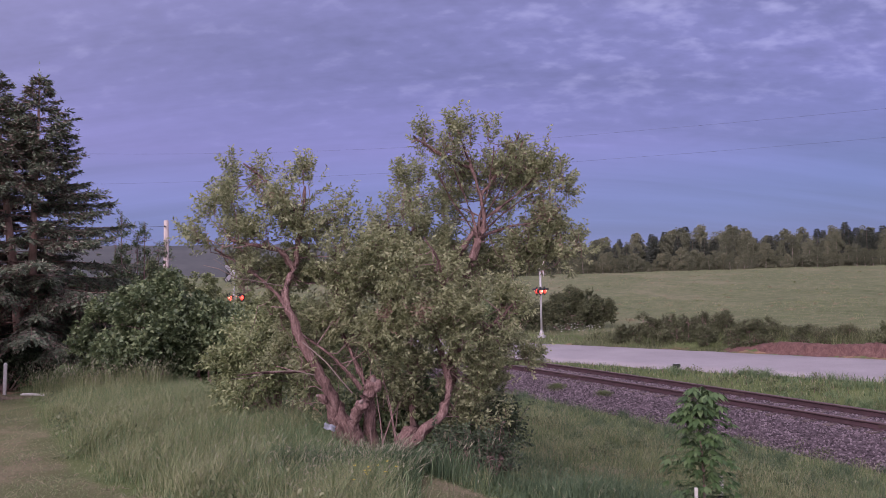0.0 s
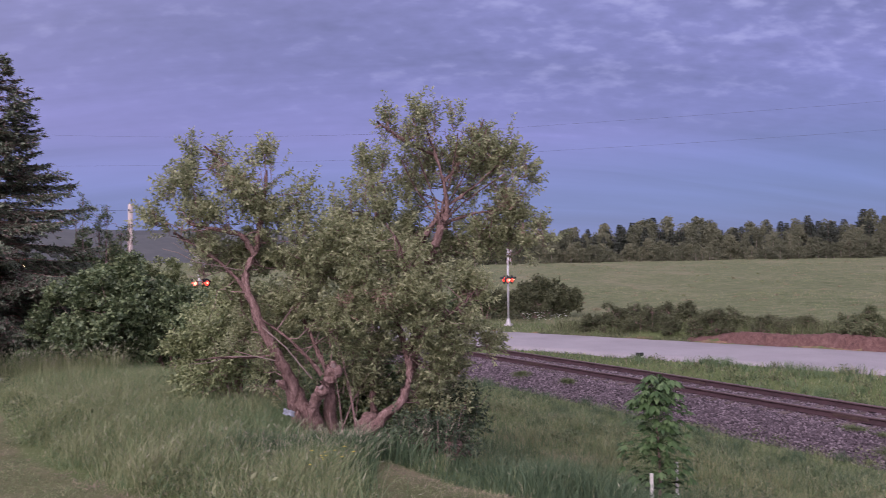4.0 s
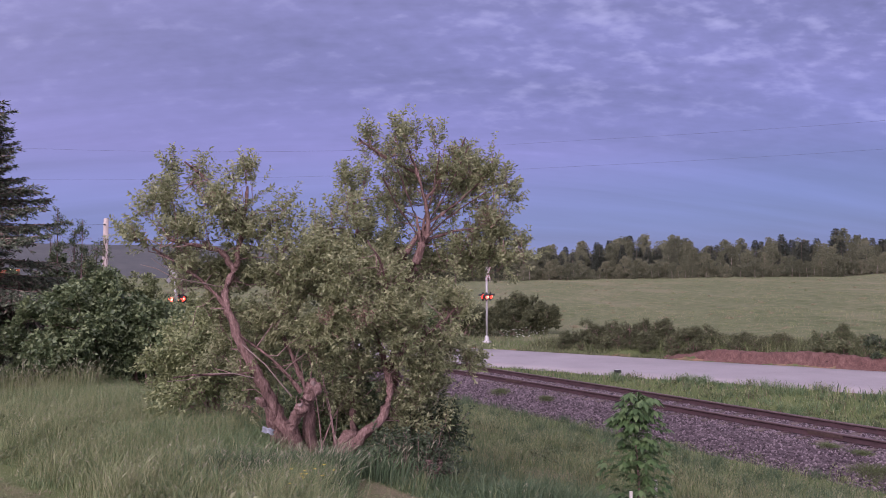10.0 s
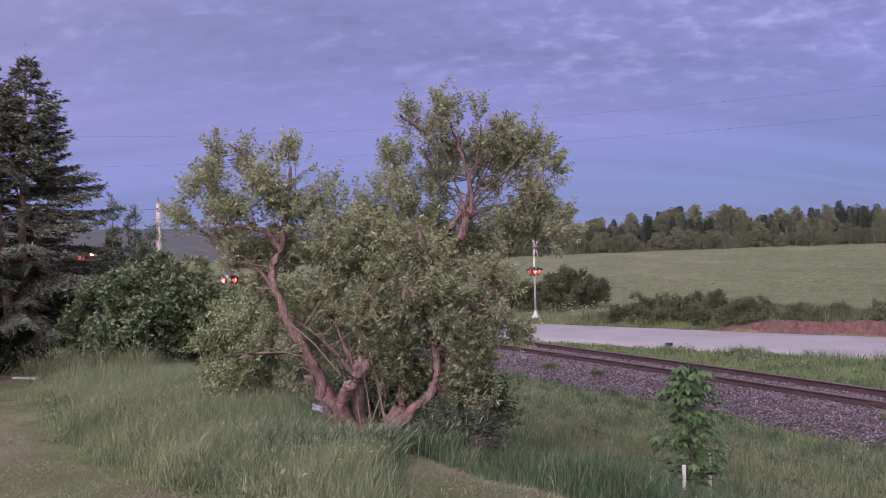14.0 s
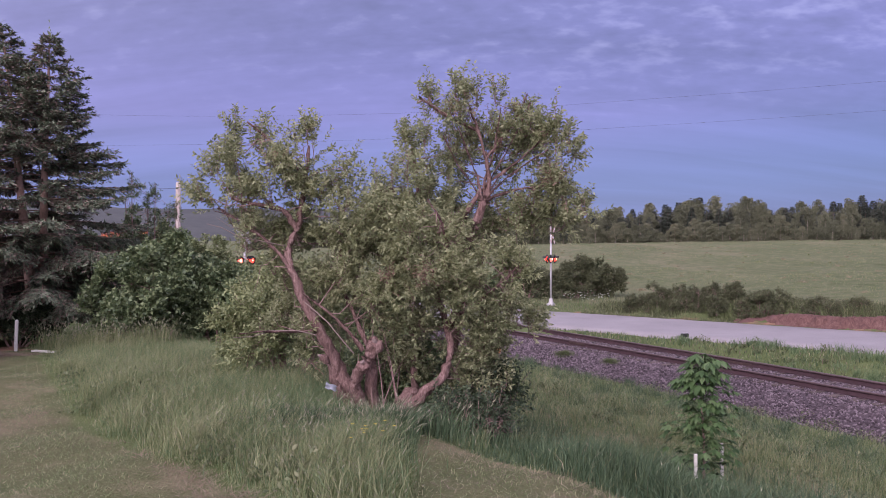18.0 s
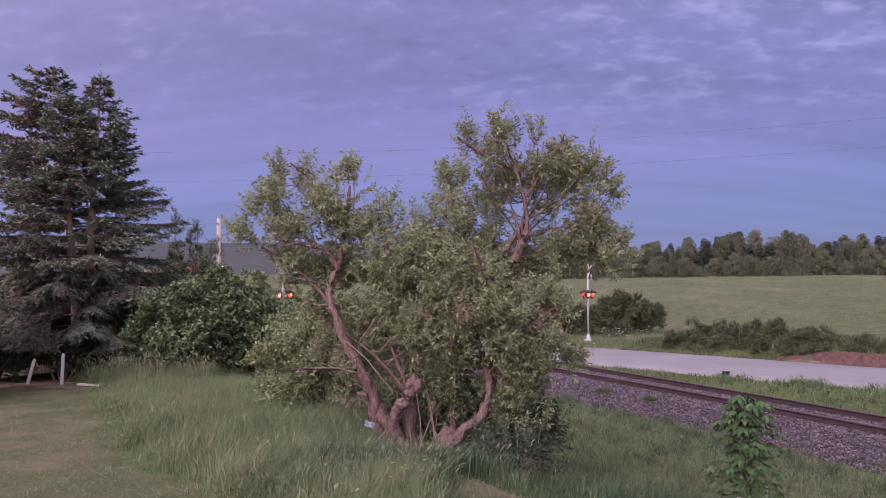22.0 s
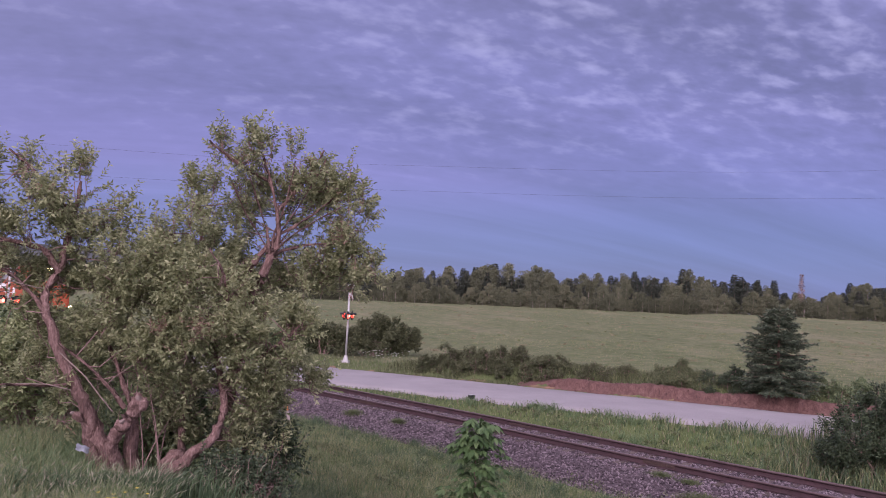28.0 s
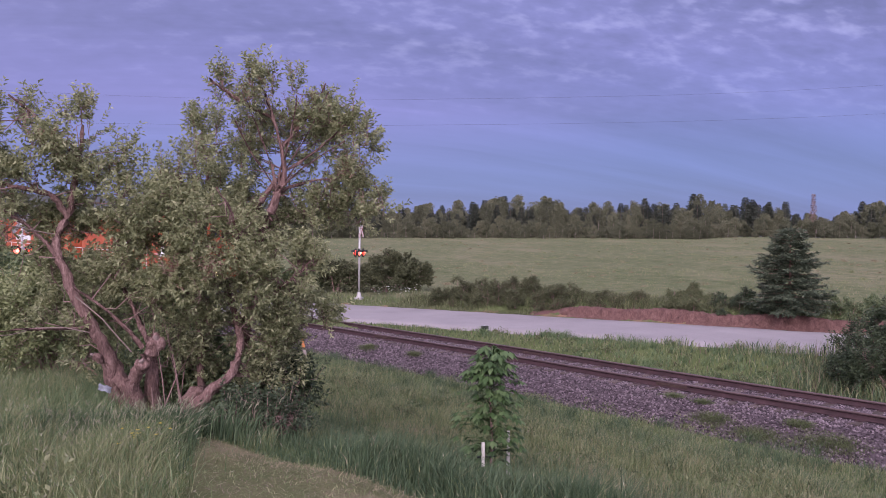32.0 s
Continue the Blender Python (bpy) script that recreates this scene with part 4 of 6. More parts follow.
    # sawn and torn stubs on the stems
    for p, d, r in (((-0.21, -0.3, 0.84), (0.15, -0.2, 0.8), 0.085), ((-0.34, -0.38, 0.62), (-0.1, -0.6, 0.7), 0.065), ((-0.9, -0.2, 0.70), (-0.7, -0.4, 0.6), 0.05), ((0.22, -0.06, 0.16), (-0.75, -0.3, -0.6), 0.10)):
        p, d = Vector(p), Vector(d).normalized()
        bm = B()
        bmesh.ops.create_icosphere(bm, subdivisions=3, radius=1.0, matrix=Matrix.Translation(p) @ d.to_track_quat("Z", "Y").to_matrix().to_4x4() @ Matrix.Diagonal((r * 1.15, r * 1.05, r * 1.7, 1)))
        for v in bm.verts:
            v.co += (v.co - p) * 0.55 * (noise.noise(v.co * 11.0) + 0.5 * noise.noise(v.co * 27.0))
        part("stub", bm, M["bark"], ob, "knobbly broken-off limb stub", True)
        bm = B()
        bmesh.ops.create_icosphere(bm, subdivisions=2, radius=r * 0.5, matrix=Matrix.Translation(p + d * r * 1.2))
        for v in bm.verts:
            v.co += (v.co - p) * 0.3 * noise.noise(v.co * 19.0)
        part("scar", bm, M["cut_wood"], ob, "grey weathered scar on a stub")
    # thin suckers round the stools
    paths = []
    for k in range(10):
        x, y = rng.uniform(-0.85, 0.25), rng.uniform(-0.35, 0.3)
        h = rng.uniform(0.5, 1.3)
        lean = rng.normal(size=2) * 0.25
        paths.append([(x, y, 0.0, 0.010), (x + lean[0] * 0.4, y + lean[1] * 0.4, h * 0.5, 0.008), (x + lean[0], y + lean[1], h, 0.003)])
    tagged(put_mesh("sucker", *tubes(paths, 4), M["twig"], ob), kind="stuff")
    # bleached dead branches poking out
    dead = [[(-1.12, -0.3, 1.45, 0.010), (-0.98, -0.42, 1.36, 0.012), (-0.78, -0.5, 1.20, 0.012), (-0.62, -0.5, 1.00, 0.012), (-0.45, -0.5, 0.8, 0.013)],
            [(-1.25, 0.1, 2.2, 0.012), (-1.5, 0.05, 2.20, 0.011), (-1.8, -0.1, 2.27, 0.011), (-2.02, -0.15, 2.31, 0.010), (-2.25, -0.2, 2.44, 0.008), (-2.45, -0.2, 2.49, 0.004)],
            [(-1.9, -0.1, 2.3, 0.008), (-2.02, -0.12, 2.42, 0.007), (-2.15, -0.15, 2.45, 0.006), (-2.35, -0.1, 2.58, 0.003)],
            [(-0.95, -0.35, 1.02, 0.012), (-1.2, -0.42, 1.09, 0.012), (-1.5, -0.5, 1.10, 0.010), (-1.75, -0.55, 1.03, 0.008), (-1.98, -0.6, 1.02, 0.005)]]
    for path in dead:
        put_mesh("dead_branch", *tubes([[(a, b, c, 0.72 * r) for a, b, c, r in path]], 6), M["pale_twig"], ob, label="bleached bare dead branch")


def shrub(name, x, y, rx, ry, h, seed, leaf_mat, label, lumps=9, leaf=0.07, per_area=55, wide=0.5, span=0.3, count=14, z0=None):
    t = Tree(seed)
    rng = np.random.default_rng(seed + 100)
    for k in range(lumps):
        a = rng.uniform(0, 6.28)
        d = rng.uniform(0.0, 0.62) ** 0.7
        px, py = rx * d * math.cos(a), ry * d * math.sin(a)
        top = h * (1.0 - 0.42 * d) * rng.uniform(0.75, 1.0)
        t.puff(px, py, top * 0.58, rx * 0.42, ry * 0.42, top * 0.44, 1.2)
        t.limb((px * 0.25, py * 0.25, -0.05, 0.035), (px * 0.6, py * 0.6, top * 0.3, 0.025), (px, py, top * 0.62, 0.012))
    return t.build(name, pose(x, y, gz(x, y) if z0 is None else z0), label, leaf_mat, per_area, leaf, wide, count, span, "twig", "bush")


def bank_thicket(a0, a1, h, seed, leaf):
    """A ragged strip of low brambles and weeds along the top of the bank."""
    t, rng = Tree(seed), np.random.default_rng(seed + 900)
    x0, y0 = road_xy((a0 + a1) / 2, 6.0)
    z0 = gz(x0, y0)
    for _ in range(int(9 * (a1 - a0))):
        a, b = rng.uniform(a0, a1), 4.55 + 1.9 * rng.random()
        ends = min(1.0, 0.35 + min(a - a0, a1 - a))
        top = h * ends * rng.uniform(0.35, 1.1)
        x, y = road_xy(a, b)
        g = gz(x, y) - z0
        r = rng.uniform(0.16, 0.36)
        t.puff(x - x0, y - y0, g + top - r * 0.8, r, r, min(r * 1.3, top * 0.6), 1.0)
        t.puff(x - x0 + rng.normal() * 0.1, y - y0, g + top * 0.4, r * 1.2, r, top * 0.4, 0.9)
        t.limb((x - x0, y - y0, g - 0.05, 0.018), (x - x0, y - y0, g + top * 0.5, 0.012), (x - x0 + rng.normal() * 0.08, y - y0, g + top, 0.005))
    ob = t.build("bank_bush", pose(x0, y0, z0), "ragged strip of low brambles along the top of the road bank", leaf, 620, 0.085, 0.5, 9, 0.2, "twig", "bush", spray=0.14)
    for c in ob.children:
        if c.name.startswith("trunk"):
            tagged(c, kind="stuff")


def slender_thicket(x, y):
    """Close-set upright saplings with narrow spires of leaves."""
    t = Tree(45)
    for dx, dy, h in ((-0.75, 0.2, 4.9), (-0.35, -0.2, 6.0), (0.05, 0.3, 5.2), (0.45, 0.0, 5.6), (0.9, 0.2, 4.6), (1.3, -0.1, 4.9)):
        t.limb((dx * 0.7, dy, -0.05, 0.05), (dx * 0.9, dy, h * 0.5, 0.032), (dx, dy, h, 0.008))
        for k in (0.30, 0.42, 0.54, 0.66, 0.77, 0.87, 0.96):
            t.puff(dx * (0.8 + 0.2 * k), dy, h * k, 0.52 * (1.08 - k) + 0.06, 0.4 * (1.08 - k) + 0.06, h * 0.085, 1.2)
    t.build("thicket_tree", pose(x, y, gz(x, y)), "slender bluish-green saplings behind the spruce", "dark_leaf", 420, 0.075, 0.45, 10, 0.22, "twig", "tree", spray=0.12)


def spruce(name, m, label, stems, seed, branch_gap=0.3, dens=34, bare=0.35, needle=0.13, droop=0.25, brown=0.0, power=0.75, full=0.62, drop=0.1, thin=0.0, green="needle", pads=0.0):
    """stems: (x, y, height, crown radius, first branch height, drift of the top, extra reach to the left)."""
    rng = np.random.default_rng(seed)
    root = empty(name, m, label, "tree")
    wood, base, dirs, oldb, oldd = [], [], [], [], []
    for sx, sy, H, R, first, drift, left in stems:
        def axis(k):
            return sx + drift * k ** 1.3, sy + 0.03 * math.sin(k * 9)
        tr = [(*axis(k), H * k - 0.1, 0.019 * H * (1 - k) ** 0.9 + 0.010) for k in np.linspace(0, 1, 16)]
        put_mesh("trunk", *tubes([tr], 9), M["spruce_bark"], root, True)
        z = first
        while z < H * 0.992:
            k = z / H
            below = min(1.0, (1 - k) / full)
            for a in rng.uniform(0, 6.28) + np.arange(6) * 1.047:
                a += rng.normal() * 0.3
                if rng.random() < drop or (0.30 < k < 0.60 and math.sin(a) < -0.35 and rng.random() < thin):
                    continue
                dx, dy = math.cos(a), math.sin(a)
                w = left * max(0.0, -dx) ** 1.5
                ln = R * ((1 - w) * below ** power + w * 1.05 * min(1.0, (1 - k) / 0.45) ** 0.5) * rng.uniform(0.55, 1.08) + 0.05
                ax, ay = axis(k)
                up0 = 0.35 * k - 0.08
                pts = []
                for q in np.linspace(0, 1, 6):
                    zz = z + ln * (up0 * q - droop * (1.1 - k) * q * q + 0.45 * droop * q ** 4)
                    pts.append((ax + dx * ln * q, ay + dy * ln * q, zz, max(0.004, 0.016 * (1 - q) * (0.5 + ln * 0.3))))
                wood.append(pts)
                P = np.array(pts)[:, :3]
                # side twigs in a flat fan, each set with short needles
                kt = int(ln / (0.10 - 0.03 * pads * (k < 0.36))) + 3
                q = np.sort(bare * rng.uniform(0.5, 1.2) + (1 - bare) * rng.random(2 * kt)).clip(0.03, 0.99)
                sg = np.where(rng.random(2 * kt) < 0.5, -1.0, 1.0)
                i0 = np.minimum((q * 5).astype(int), 4)
                o = P[i0] + (P[i0 + 1] - P[i0]) * (q * 5 - i0)[:, None]
                fwd = unit(P[i0 + 1] - P[i0])
                sd = np.array([-dy, dx, 0.0])
                td = unit(fwd * 0.8 + sd * (sg * rng.uniform(0.35, 1.0, 2 * kt))[:, None] + np.array([0, 0, -0.22 - 0.30 * pads * (k < 0.36)]) + rng.normal(size=(2 * kt, 3)) * 0.12)
                tl = (0.40 * ln * (1.08 - q) + 0.10) * rng.uniform(0.6, 1.15, 2 * kt)
                cnt = np.maximum(4, (tl * dens).astype(int))
                own = np.repeat(np.arange(2 * kt), cnt)
                u = rng.random(len(own))
                pos = o[own] + td[own] * (tl[own] * u)[:, None] - np.array([0, 0, 0.10]) * (tl[own] * u * u)[:, None]
                d = unit(td[own] + rng.normal(size=(len(own), 3)) * np.array([0.55, 0.55, 0.30 - 0.16 * pads * (k < 0.36)]))
                isold = rng.random(len(own)) < brown * (1.25 - q[own]) * (1.25 if dx < 0 else 0.7)
                base.append(pos[~isold]), dirs.append(d[~isold])
                oldb.append(pos[isold]), oldd.append(d[isold])
            z += branch_gap * rng.uniform(0.7, 1.3) * (0.55 + 0.6 * (1 - k))
        # leader
        base.append(np.tile([[*axis(1.0), H * 0.98]], (40, 1)) + rng.normal(size=(40, 3)) * [0.015, 0.015, 0.14])
        dirs.append(unit(rng.normal(size=(40, 3)) * 0.5 + [0, 0, 0.8]))
    tagged(put_mesh("branch", *tubes(wood, 4), M["spruce_bark"], root), kind="stuff")
    for nm, bl, dl, mat, lab in (("crown", base, dirs, green, ""), ("dead_needles", oldb, oldd, "old_needle", "brown inner needles")):
        p, d = np.concatenate(bl), np.concatenate(dl)
        if len(p) < 5:
            continue
        side = unit(np.cross(d, np.array([0, 0, 1.0]) + rng.normal(size=d.shape) * 0.4))
        ln = needle * rng.uniform(0.6, 1.25, len(p))
        put_mesh(nm, *blades(p, d, side, ln, ln * 0.30, -0.15), M[mat], root, label=lab)
    return root


def far_broadleaf(seed, H, R):
    rng = np.random.default_rng(seed)
    root = empty("woodland_tree", Matrix(), "mixed green deciduous tree at the wood's edge", "tree", "trees of the wood")
    tr = [(0.1 * math.sin(k * 5), 0.1 * math.cos(k * 4), H * 0.85 * k - 0.3, 0.13 * (1 - k) + 0.02) for k in np.linspace(0, 1, 7)]
    put_mesh("trunk", *tubes([tr], 6), M["birch"], root, True)
    P, D = [], []
    for k in range(95):
        zc = H * rng.uniform(0.06, 0.93)
        wr = R * (0.16 + 0.84 * math.sin(math.pi * min(1.0, 0.20 + 0.80 * zc / H)))
        a, d = rng.uniform(0, 6.28), rng.uniform(0.1, 0.85) * max(wr, 0.3)
        c = np.array([d * math.cos(a), d * math.sin(a), zc])
        r = np.array([0.62, 0.62, 0.75]) * R * rng.uniform(0.13, 0.34)
        n = 46
        u = unit(rng.normal(size=(n, 3)))
        P.append(c + u * r * (rng.uniform(0.3, 1, n) ** 0.5)[:, None])
        D.append(unit(u + rng.normal(size=(n, 3)) * 0.6 + [0, 0, 0.3]))
    p, d = np.concatenate(P), np.concatenate(D)
    side = unit(np.cross(d, rng.normal(size=d.shape)))
    ln = rng.uniform(0.13, 0.30, len(p))
    put_mesh("crown", *blades(p, d, side, ln, ln * 0.7), M["far_leaf"], root)
    return root


def far_conifer(seed, H, R, mat="far_conifer", name="woodland_conifer", label="dark spruce at the wood's edge", dens=26):
    rng = np.random.default_rng(seed)
    root = empty(name, Matrix(), label, "tree", "trees of the wood")
    put_mesh("trunk", *tubes([[(0, 0, H * k - 0.3, 0.12 * (1 - k) + 0.02) for k in np.linspace(0, 1, 5)]], 6), M["spruce_bark"], root, True)
    P, D = [], []
    z = H * 0.12
    while z < H * 0.99:
        k = z / H
        for a in rng.uniform(0, 6.28) + np.arange(6) * 1.05:
            ln = R * (1 - k) ** 0.85 * rng.uniform(0.6, 1.15) + 0.1
            n = max(6, int(4.2 * dens * ln / R))
            q = rng.uniform(0.2, 1, n)
            o = np.array([math.cos(a), math.sin(a), 0])
            s = np.array([-o[1], o[0], 0])
            P.append(o * (q * ln)[:, None] + s * (rng.normal(size=n) * 0.22 * ln)[:, None] + np.stack([0 * q, 0 * q, z - 0.18 * ln * q * q + rng.normal(size=n) * 0.06], 1))
            D.append(unit(o + rng.normal(size=(n, 3)) * 0.45 - [0, 0, 0.25]))
        z += 0.42
    p, d = np.concatenate(P), np.concatenate(D)
    side = unit(np.cross(d, [0, 0, 1.0] + rng.normal(size=d.shape) * 0.4))
    ln = rng.uniform(0.22, 0.5, len(p))
    put_mesh("crown", *blades(p, d, side, ln, ln * 0.4), M[mat], root)
    return root


def make_wood():
    """The wood along the top of the hay field."""
    rng = np.random.default_rng(77)
    broad = [far_broadleaf(200 + k, 8.0, 1.7 + 0.35 * (k % 3)) for k in range(5)]
    conif = [far_conifer(300 + k, 9.0, 1.9 + 0.35 * k) for k in range(3)]
    dead = far_conifer(310, 9.0, 1.0, "dead_conifer", "dead_tree", "bare reddish dead conifer rising over the wood", 3)
    used = set()

    def plant(kind, x, y, z, k, wide=1.0):
        m = pose(x, y, z, 0, 0, rng.uniform(0, 360)) @ Matrix.Diagonal((k * wide, k * wide, k, 1))
        if kind.name in used:
            copy_thing(kind, m)
        else:
            used.add(kind.name)
            kind.matrix_world = m

    # skyline: bearing in degrees and height of the trees above the wood's foot
    bear = [-14, -6, 2, 9, 11, 13.5, 15.6, 17.7, 18.9, 20.6, 22.2, 24.2, 26.2, 28.2, 29.7, 31.3, 32.2, 33.1, 34.9, 36.6, 37.3, 39.5, 40.5, 42.7, 46, 52, 60]
    tall = [7.4, 7.8, 8.2, 8.5, 8.4, 9.2, 10.4, 11.2, 11.8, 10.8, 9.2, 9.3, 9.8, 10.4, 10.7, 11.2, 12.3, 9.7, 10.7, 10.2, 7.2, 5.8, 7.4, 9.9, 11.6, 12, 11.5]
    for row, (r0, count) in enumerate(((157, 140), (164, 120), (173, 90))):
        for a in np.linspace(-15, 58, count):
            a = a + rng.uniform(-0.4, 0.4)
            r = r0 + rng.uniform(-3, 3) + (12 if a < 3 else 0)
            x, y = r * math.sin(radians(a)), r * math.cos(radians(a))
            h = float(np.interp(a, bear, tall)) * rng.uniform(0.84, 1.06) * (0.84, 0.98, 1.06)[row]
            spiky = 0.62 if (a > 27 and rng.random() < 0.75) or 15 < a < 19.5 and rng.random() < 0.6 else 0.45
            if rng.random() < spiky:
                plant(conif[rng.integers(3)], x, y, gz(x, y), h / 9.0 * rng.uniform(0.95, 1.15), 1.1)
            else:
                plant(broad[rng.integers(5)], x, y, gz(x, y), h / 7.9, rng.uniform(0.95, 1.3))
    # undergrowth along the wood's foot
    for a in np.linspace(-15, 58, 160):
        r = 151 + rng.uniform(-2.0, 2.5) + (12 if a < 3 else 0)
        x, y = r * math.sin(radians(a)), r * math.cos(radians(a))
        plant(broad[rng.integers(5)], x, y, gz(x, y) - 0.5, rng.uniform(0.45, 0.82), 1.4)
    for a, h in ((38.5, 8.0),):
        x, y = 154 * math.sin(radians(a)), 154 * math.cos(radians(a))
        plant(dead, x, y, gz(x, y), h / 9.0)


old_tree()


# ---- grass and weeds ----
def mown_1(s, n):
    return 0.16 * np.sin(s * 2.3) * np.sin(s * 0.9 + 1) + 0.10 * np.sin(s * 6.1) - 18.55 + 0.2 * np.clip(-s - 4, 0, 4) - n


def mown_2(s, n):
    return np.minimum(-15.3 - n, (-6.7 + 1.8 * (n + 15.6)) - s)


def scatter(rng, count, r0, r1, a0, a1, power=1.0):
    """Places on the plan, the nearer the denser."""
    u = rng.random(count)
    r = (r0 ** (2 - power) + u * (r1 ** (2 - power) - r0 ** (2 - power))) ** (1 / (2 - power)) if power != 2 else r0 * (r1 / r0) ** u
    a = np.radians(rng.uniform(a0, a1, count))
    return r * np.sin(a), r * np.cos(a)


def clumps(x, y, k=1.0):
    return 0.5 + 0.25 * np.sin(2.1 * k * x + 1.3 * k * y) + 0.25 * np.sin(-1.4 * k * x + 2.7 * k * y + 1.0) * np.sin(4.3 * k * x + 0.5)


def grass(name, label, mat, rng, x, y, height, width, lean=0.34, wind=0.05, heads=0.0, z=None, head=(0.025, 0.055), head_wide=0.009):
    """Bent blades standing on the ground; some carry seed heads. One sheet of stuff."""
    n = len(x)
    g = (ground_z(x, y) if z is None else z) - 0.03
    a = rng.uniform(0, 6.28, n)
    dx, dy = np.cos(a), np.sin(a)
    bend = np.stack([rng.normal(size=n) * lean + wind, rng.normal(size=n) * lean, np.zeros(n)], 1) * height[:, None]
    root = np.stack([x, y, g], 1)
    side = np.stack([dx, dy, 0 * dx], 1) * (width * 0.5)[:, None]
    mid = root + bend * 0.35 + np.array([0, 0, 0.62]) * height[:, None]
    tip = root + bend + np.array([0, 0, 1.0]) * (height * rng.uniform(0.8, 1.0, n))[:, None]
    V = np.stack([root - side, root + side, mid + side * 0.8, mid - side * 0.8, tip], 1).reshape(-1, 3)
    i = np.arange(n)[:, None] * 5
    F = np.concatenate([i + np.array([[0, 1, 2]]), i + np.array([[0, 2, 3]]), i + np.array([[3, 2, 4]])], 1).reshape(-1, 3)
    ob = put_mesh(name, V, F, M[mat])
    tagged(ob, label, "grass", kind="stuff")
    if heads:
        k = rng.random(n) < heads
        d = unit(tip[k] - mid[k])
        h = blades(tip[k] - d * 0.02, d, unit(np.cross(d, rng.normal(size=d.shape))), rng.uniform(*head, k.sum()), np.full(k.sum(), head_wide), 0.3)
        h2 = blades(tip[k] - d * 0.02, d, unit(np.cross(d, rng.normal(size=d.shape))), rng.uniform(*head, k.sum()), np.full(k.sum(), head_wide), 0.3)
        tagged(put_mesh("seed_head", *join(h, h2), M["seed_head"]), "pale nodding seed heads over the long grass", "grass", kind="stuff")


def make_grass():
    rng = np.random.default_rng(60)
    # the long meadow grass between lawn and bushes
    x, y = scatter(rng, 330000, 5.2, 26, -41, 3, 1.2)
    s, n = along(x, y)
    edge = np.minimum(-mown_1(s, n), -mown_2(s, n))
    keep = (n < -13.6 + 0.6 * np.sin(s)) & (rng.random(len(x)) < np.clip(edge / 0.35, 0, 1)) & (rng.random(len(x)) < 0.55 + 0.6 * clumps(x, y))
    x, y, e = x[keep], y[keep], edge[keep]
    tall = smooth(0, 1.2, e)
    h = (0.13 + 0.33 * tall * (0.55 + 0.55 * clumps(x, y, 0.7))) * rng.uniform(0.6, 1.25, len(x))
    h = h * (0.35 + 0.65 * smooth(0.7, 2.0, np.hypot(x + 0.6, y - 9.9)))
    m = rng.random(len(x)) < 0.42 + 0.35 * clumps(x, y, 0.3)
    grass("meadow_grass", "long green meadow grass gone to seed", "grass", rng, x[m], y[m], h[m], rng.uniform(0.003, 0.006, m.sum()), heads=0.05)
    m = ~m
    grass("meadow_grass", "long lush green grass", "lush_grass", rng, x[m], y[m], h[m] * 0.85, rng.uniform(0.004, 0.008, m.sum()))
    # the slope down to the railway
    x, y = scatter(rng, 380000, 6.0, 34, -12, 44, 1.15)
    s, n = along(x, y)
    keep = (n > -15.3) & (mown_2(s, n) < 0) & (n < -2.3 + 0.35 * np.sin(s * 1.7) + 0.25 * np.sin(s * 4.1)) & (rng.random(len(x)) < 0.35 + 0.8 * clumps(x, y))
    x, y, s, n = x[keep], y[keep], s[keep], n[keep]
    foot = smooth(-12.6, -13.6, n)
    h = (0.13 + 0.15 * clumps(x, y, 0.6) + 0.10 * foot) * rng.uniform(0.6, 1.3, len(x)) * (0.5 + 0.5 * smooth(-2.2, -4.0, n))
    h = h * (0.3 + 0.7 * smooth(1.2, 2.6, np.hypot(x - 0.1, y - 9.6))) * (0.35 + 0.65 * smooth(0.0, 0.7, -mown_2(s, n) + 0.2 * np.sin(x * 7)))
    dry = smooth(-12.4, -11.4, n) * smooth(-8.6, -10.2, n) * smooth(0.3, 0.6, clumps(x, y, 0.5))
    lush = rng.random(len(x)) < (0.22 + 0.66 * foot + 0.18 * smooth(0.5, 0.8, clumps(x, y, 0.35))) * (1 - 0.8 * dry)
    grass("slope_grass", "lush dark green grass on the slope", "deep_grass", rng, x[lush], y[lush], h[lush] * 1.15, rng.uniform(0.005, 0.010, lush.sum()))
    m = ~lush & (rng.random(len(x)) < 0.82 - 0.4 * dry)
    grass("slope_grass", "dry-tipped meadow grass on the slope", "grass", rng, x[m], y[m], h[m], rng.uniform(0.004, 0.008, m.sum()), heads=0.06)
    m = ~lush & ~m
    grass("dry_grass", "straw-coloured dry grass stalks", "straw", rng, x[m], y[m], h[m] * 1.1, rng.uniform(0.003, 0.007, m.sum()))
    # between railway and road
    x, y = scatter(rng, 150000, 17, 48, -6, 46, 1.3)
    s, n = along(x, y)
    a, b = by_road(x, y)
    keep = ((n > 2.1 + 0.25 * np.sin(s * 2.0)) | (n > 1.15) & (b > -5.5)) & (b < -2.95 + 0.20 * np.sin(a * 1.3) + 0.15 * np.sin(a * 3.7)) & (rng.random(len(x)) < 0.3 + 0.9 * clumps(x, y, 0.5))
    x, y, s, n = x[keep], y[keep], s[keep], n[keep]
    h = (0.14 + 0.30 * clumps(x, y, 0.4) * smooth(2.5, 4.0, n) + 0.45 * smooth(-3.5, -5.5, s) * smooth(2.6, 3.6, n)) * rng.uniform(0.6, 1.3, len(x))
    m = rng.random(len(x)) < 0.6
    d = rng.random(len(x)) < 0.22
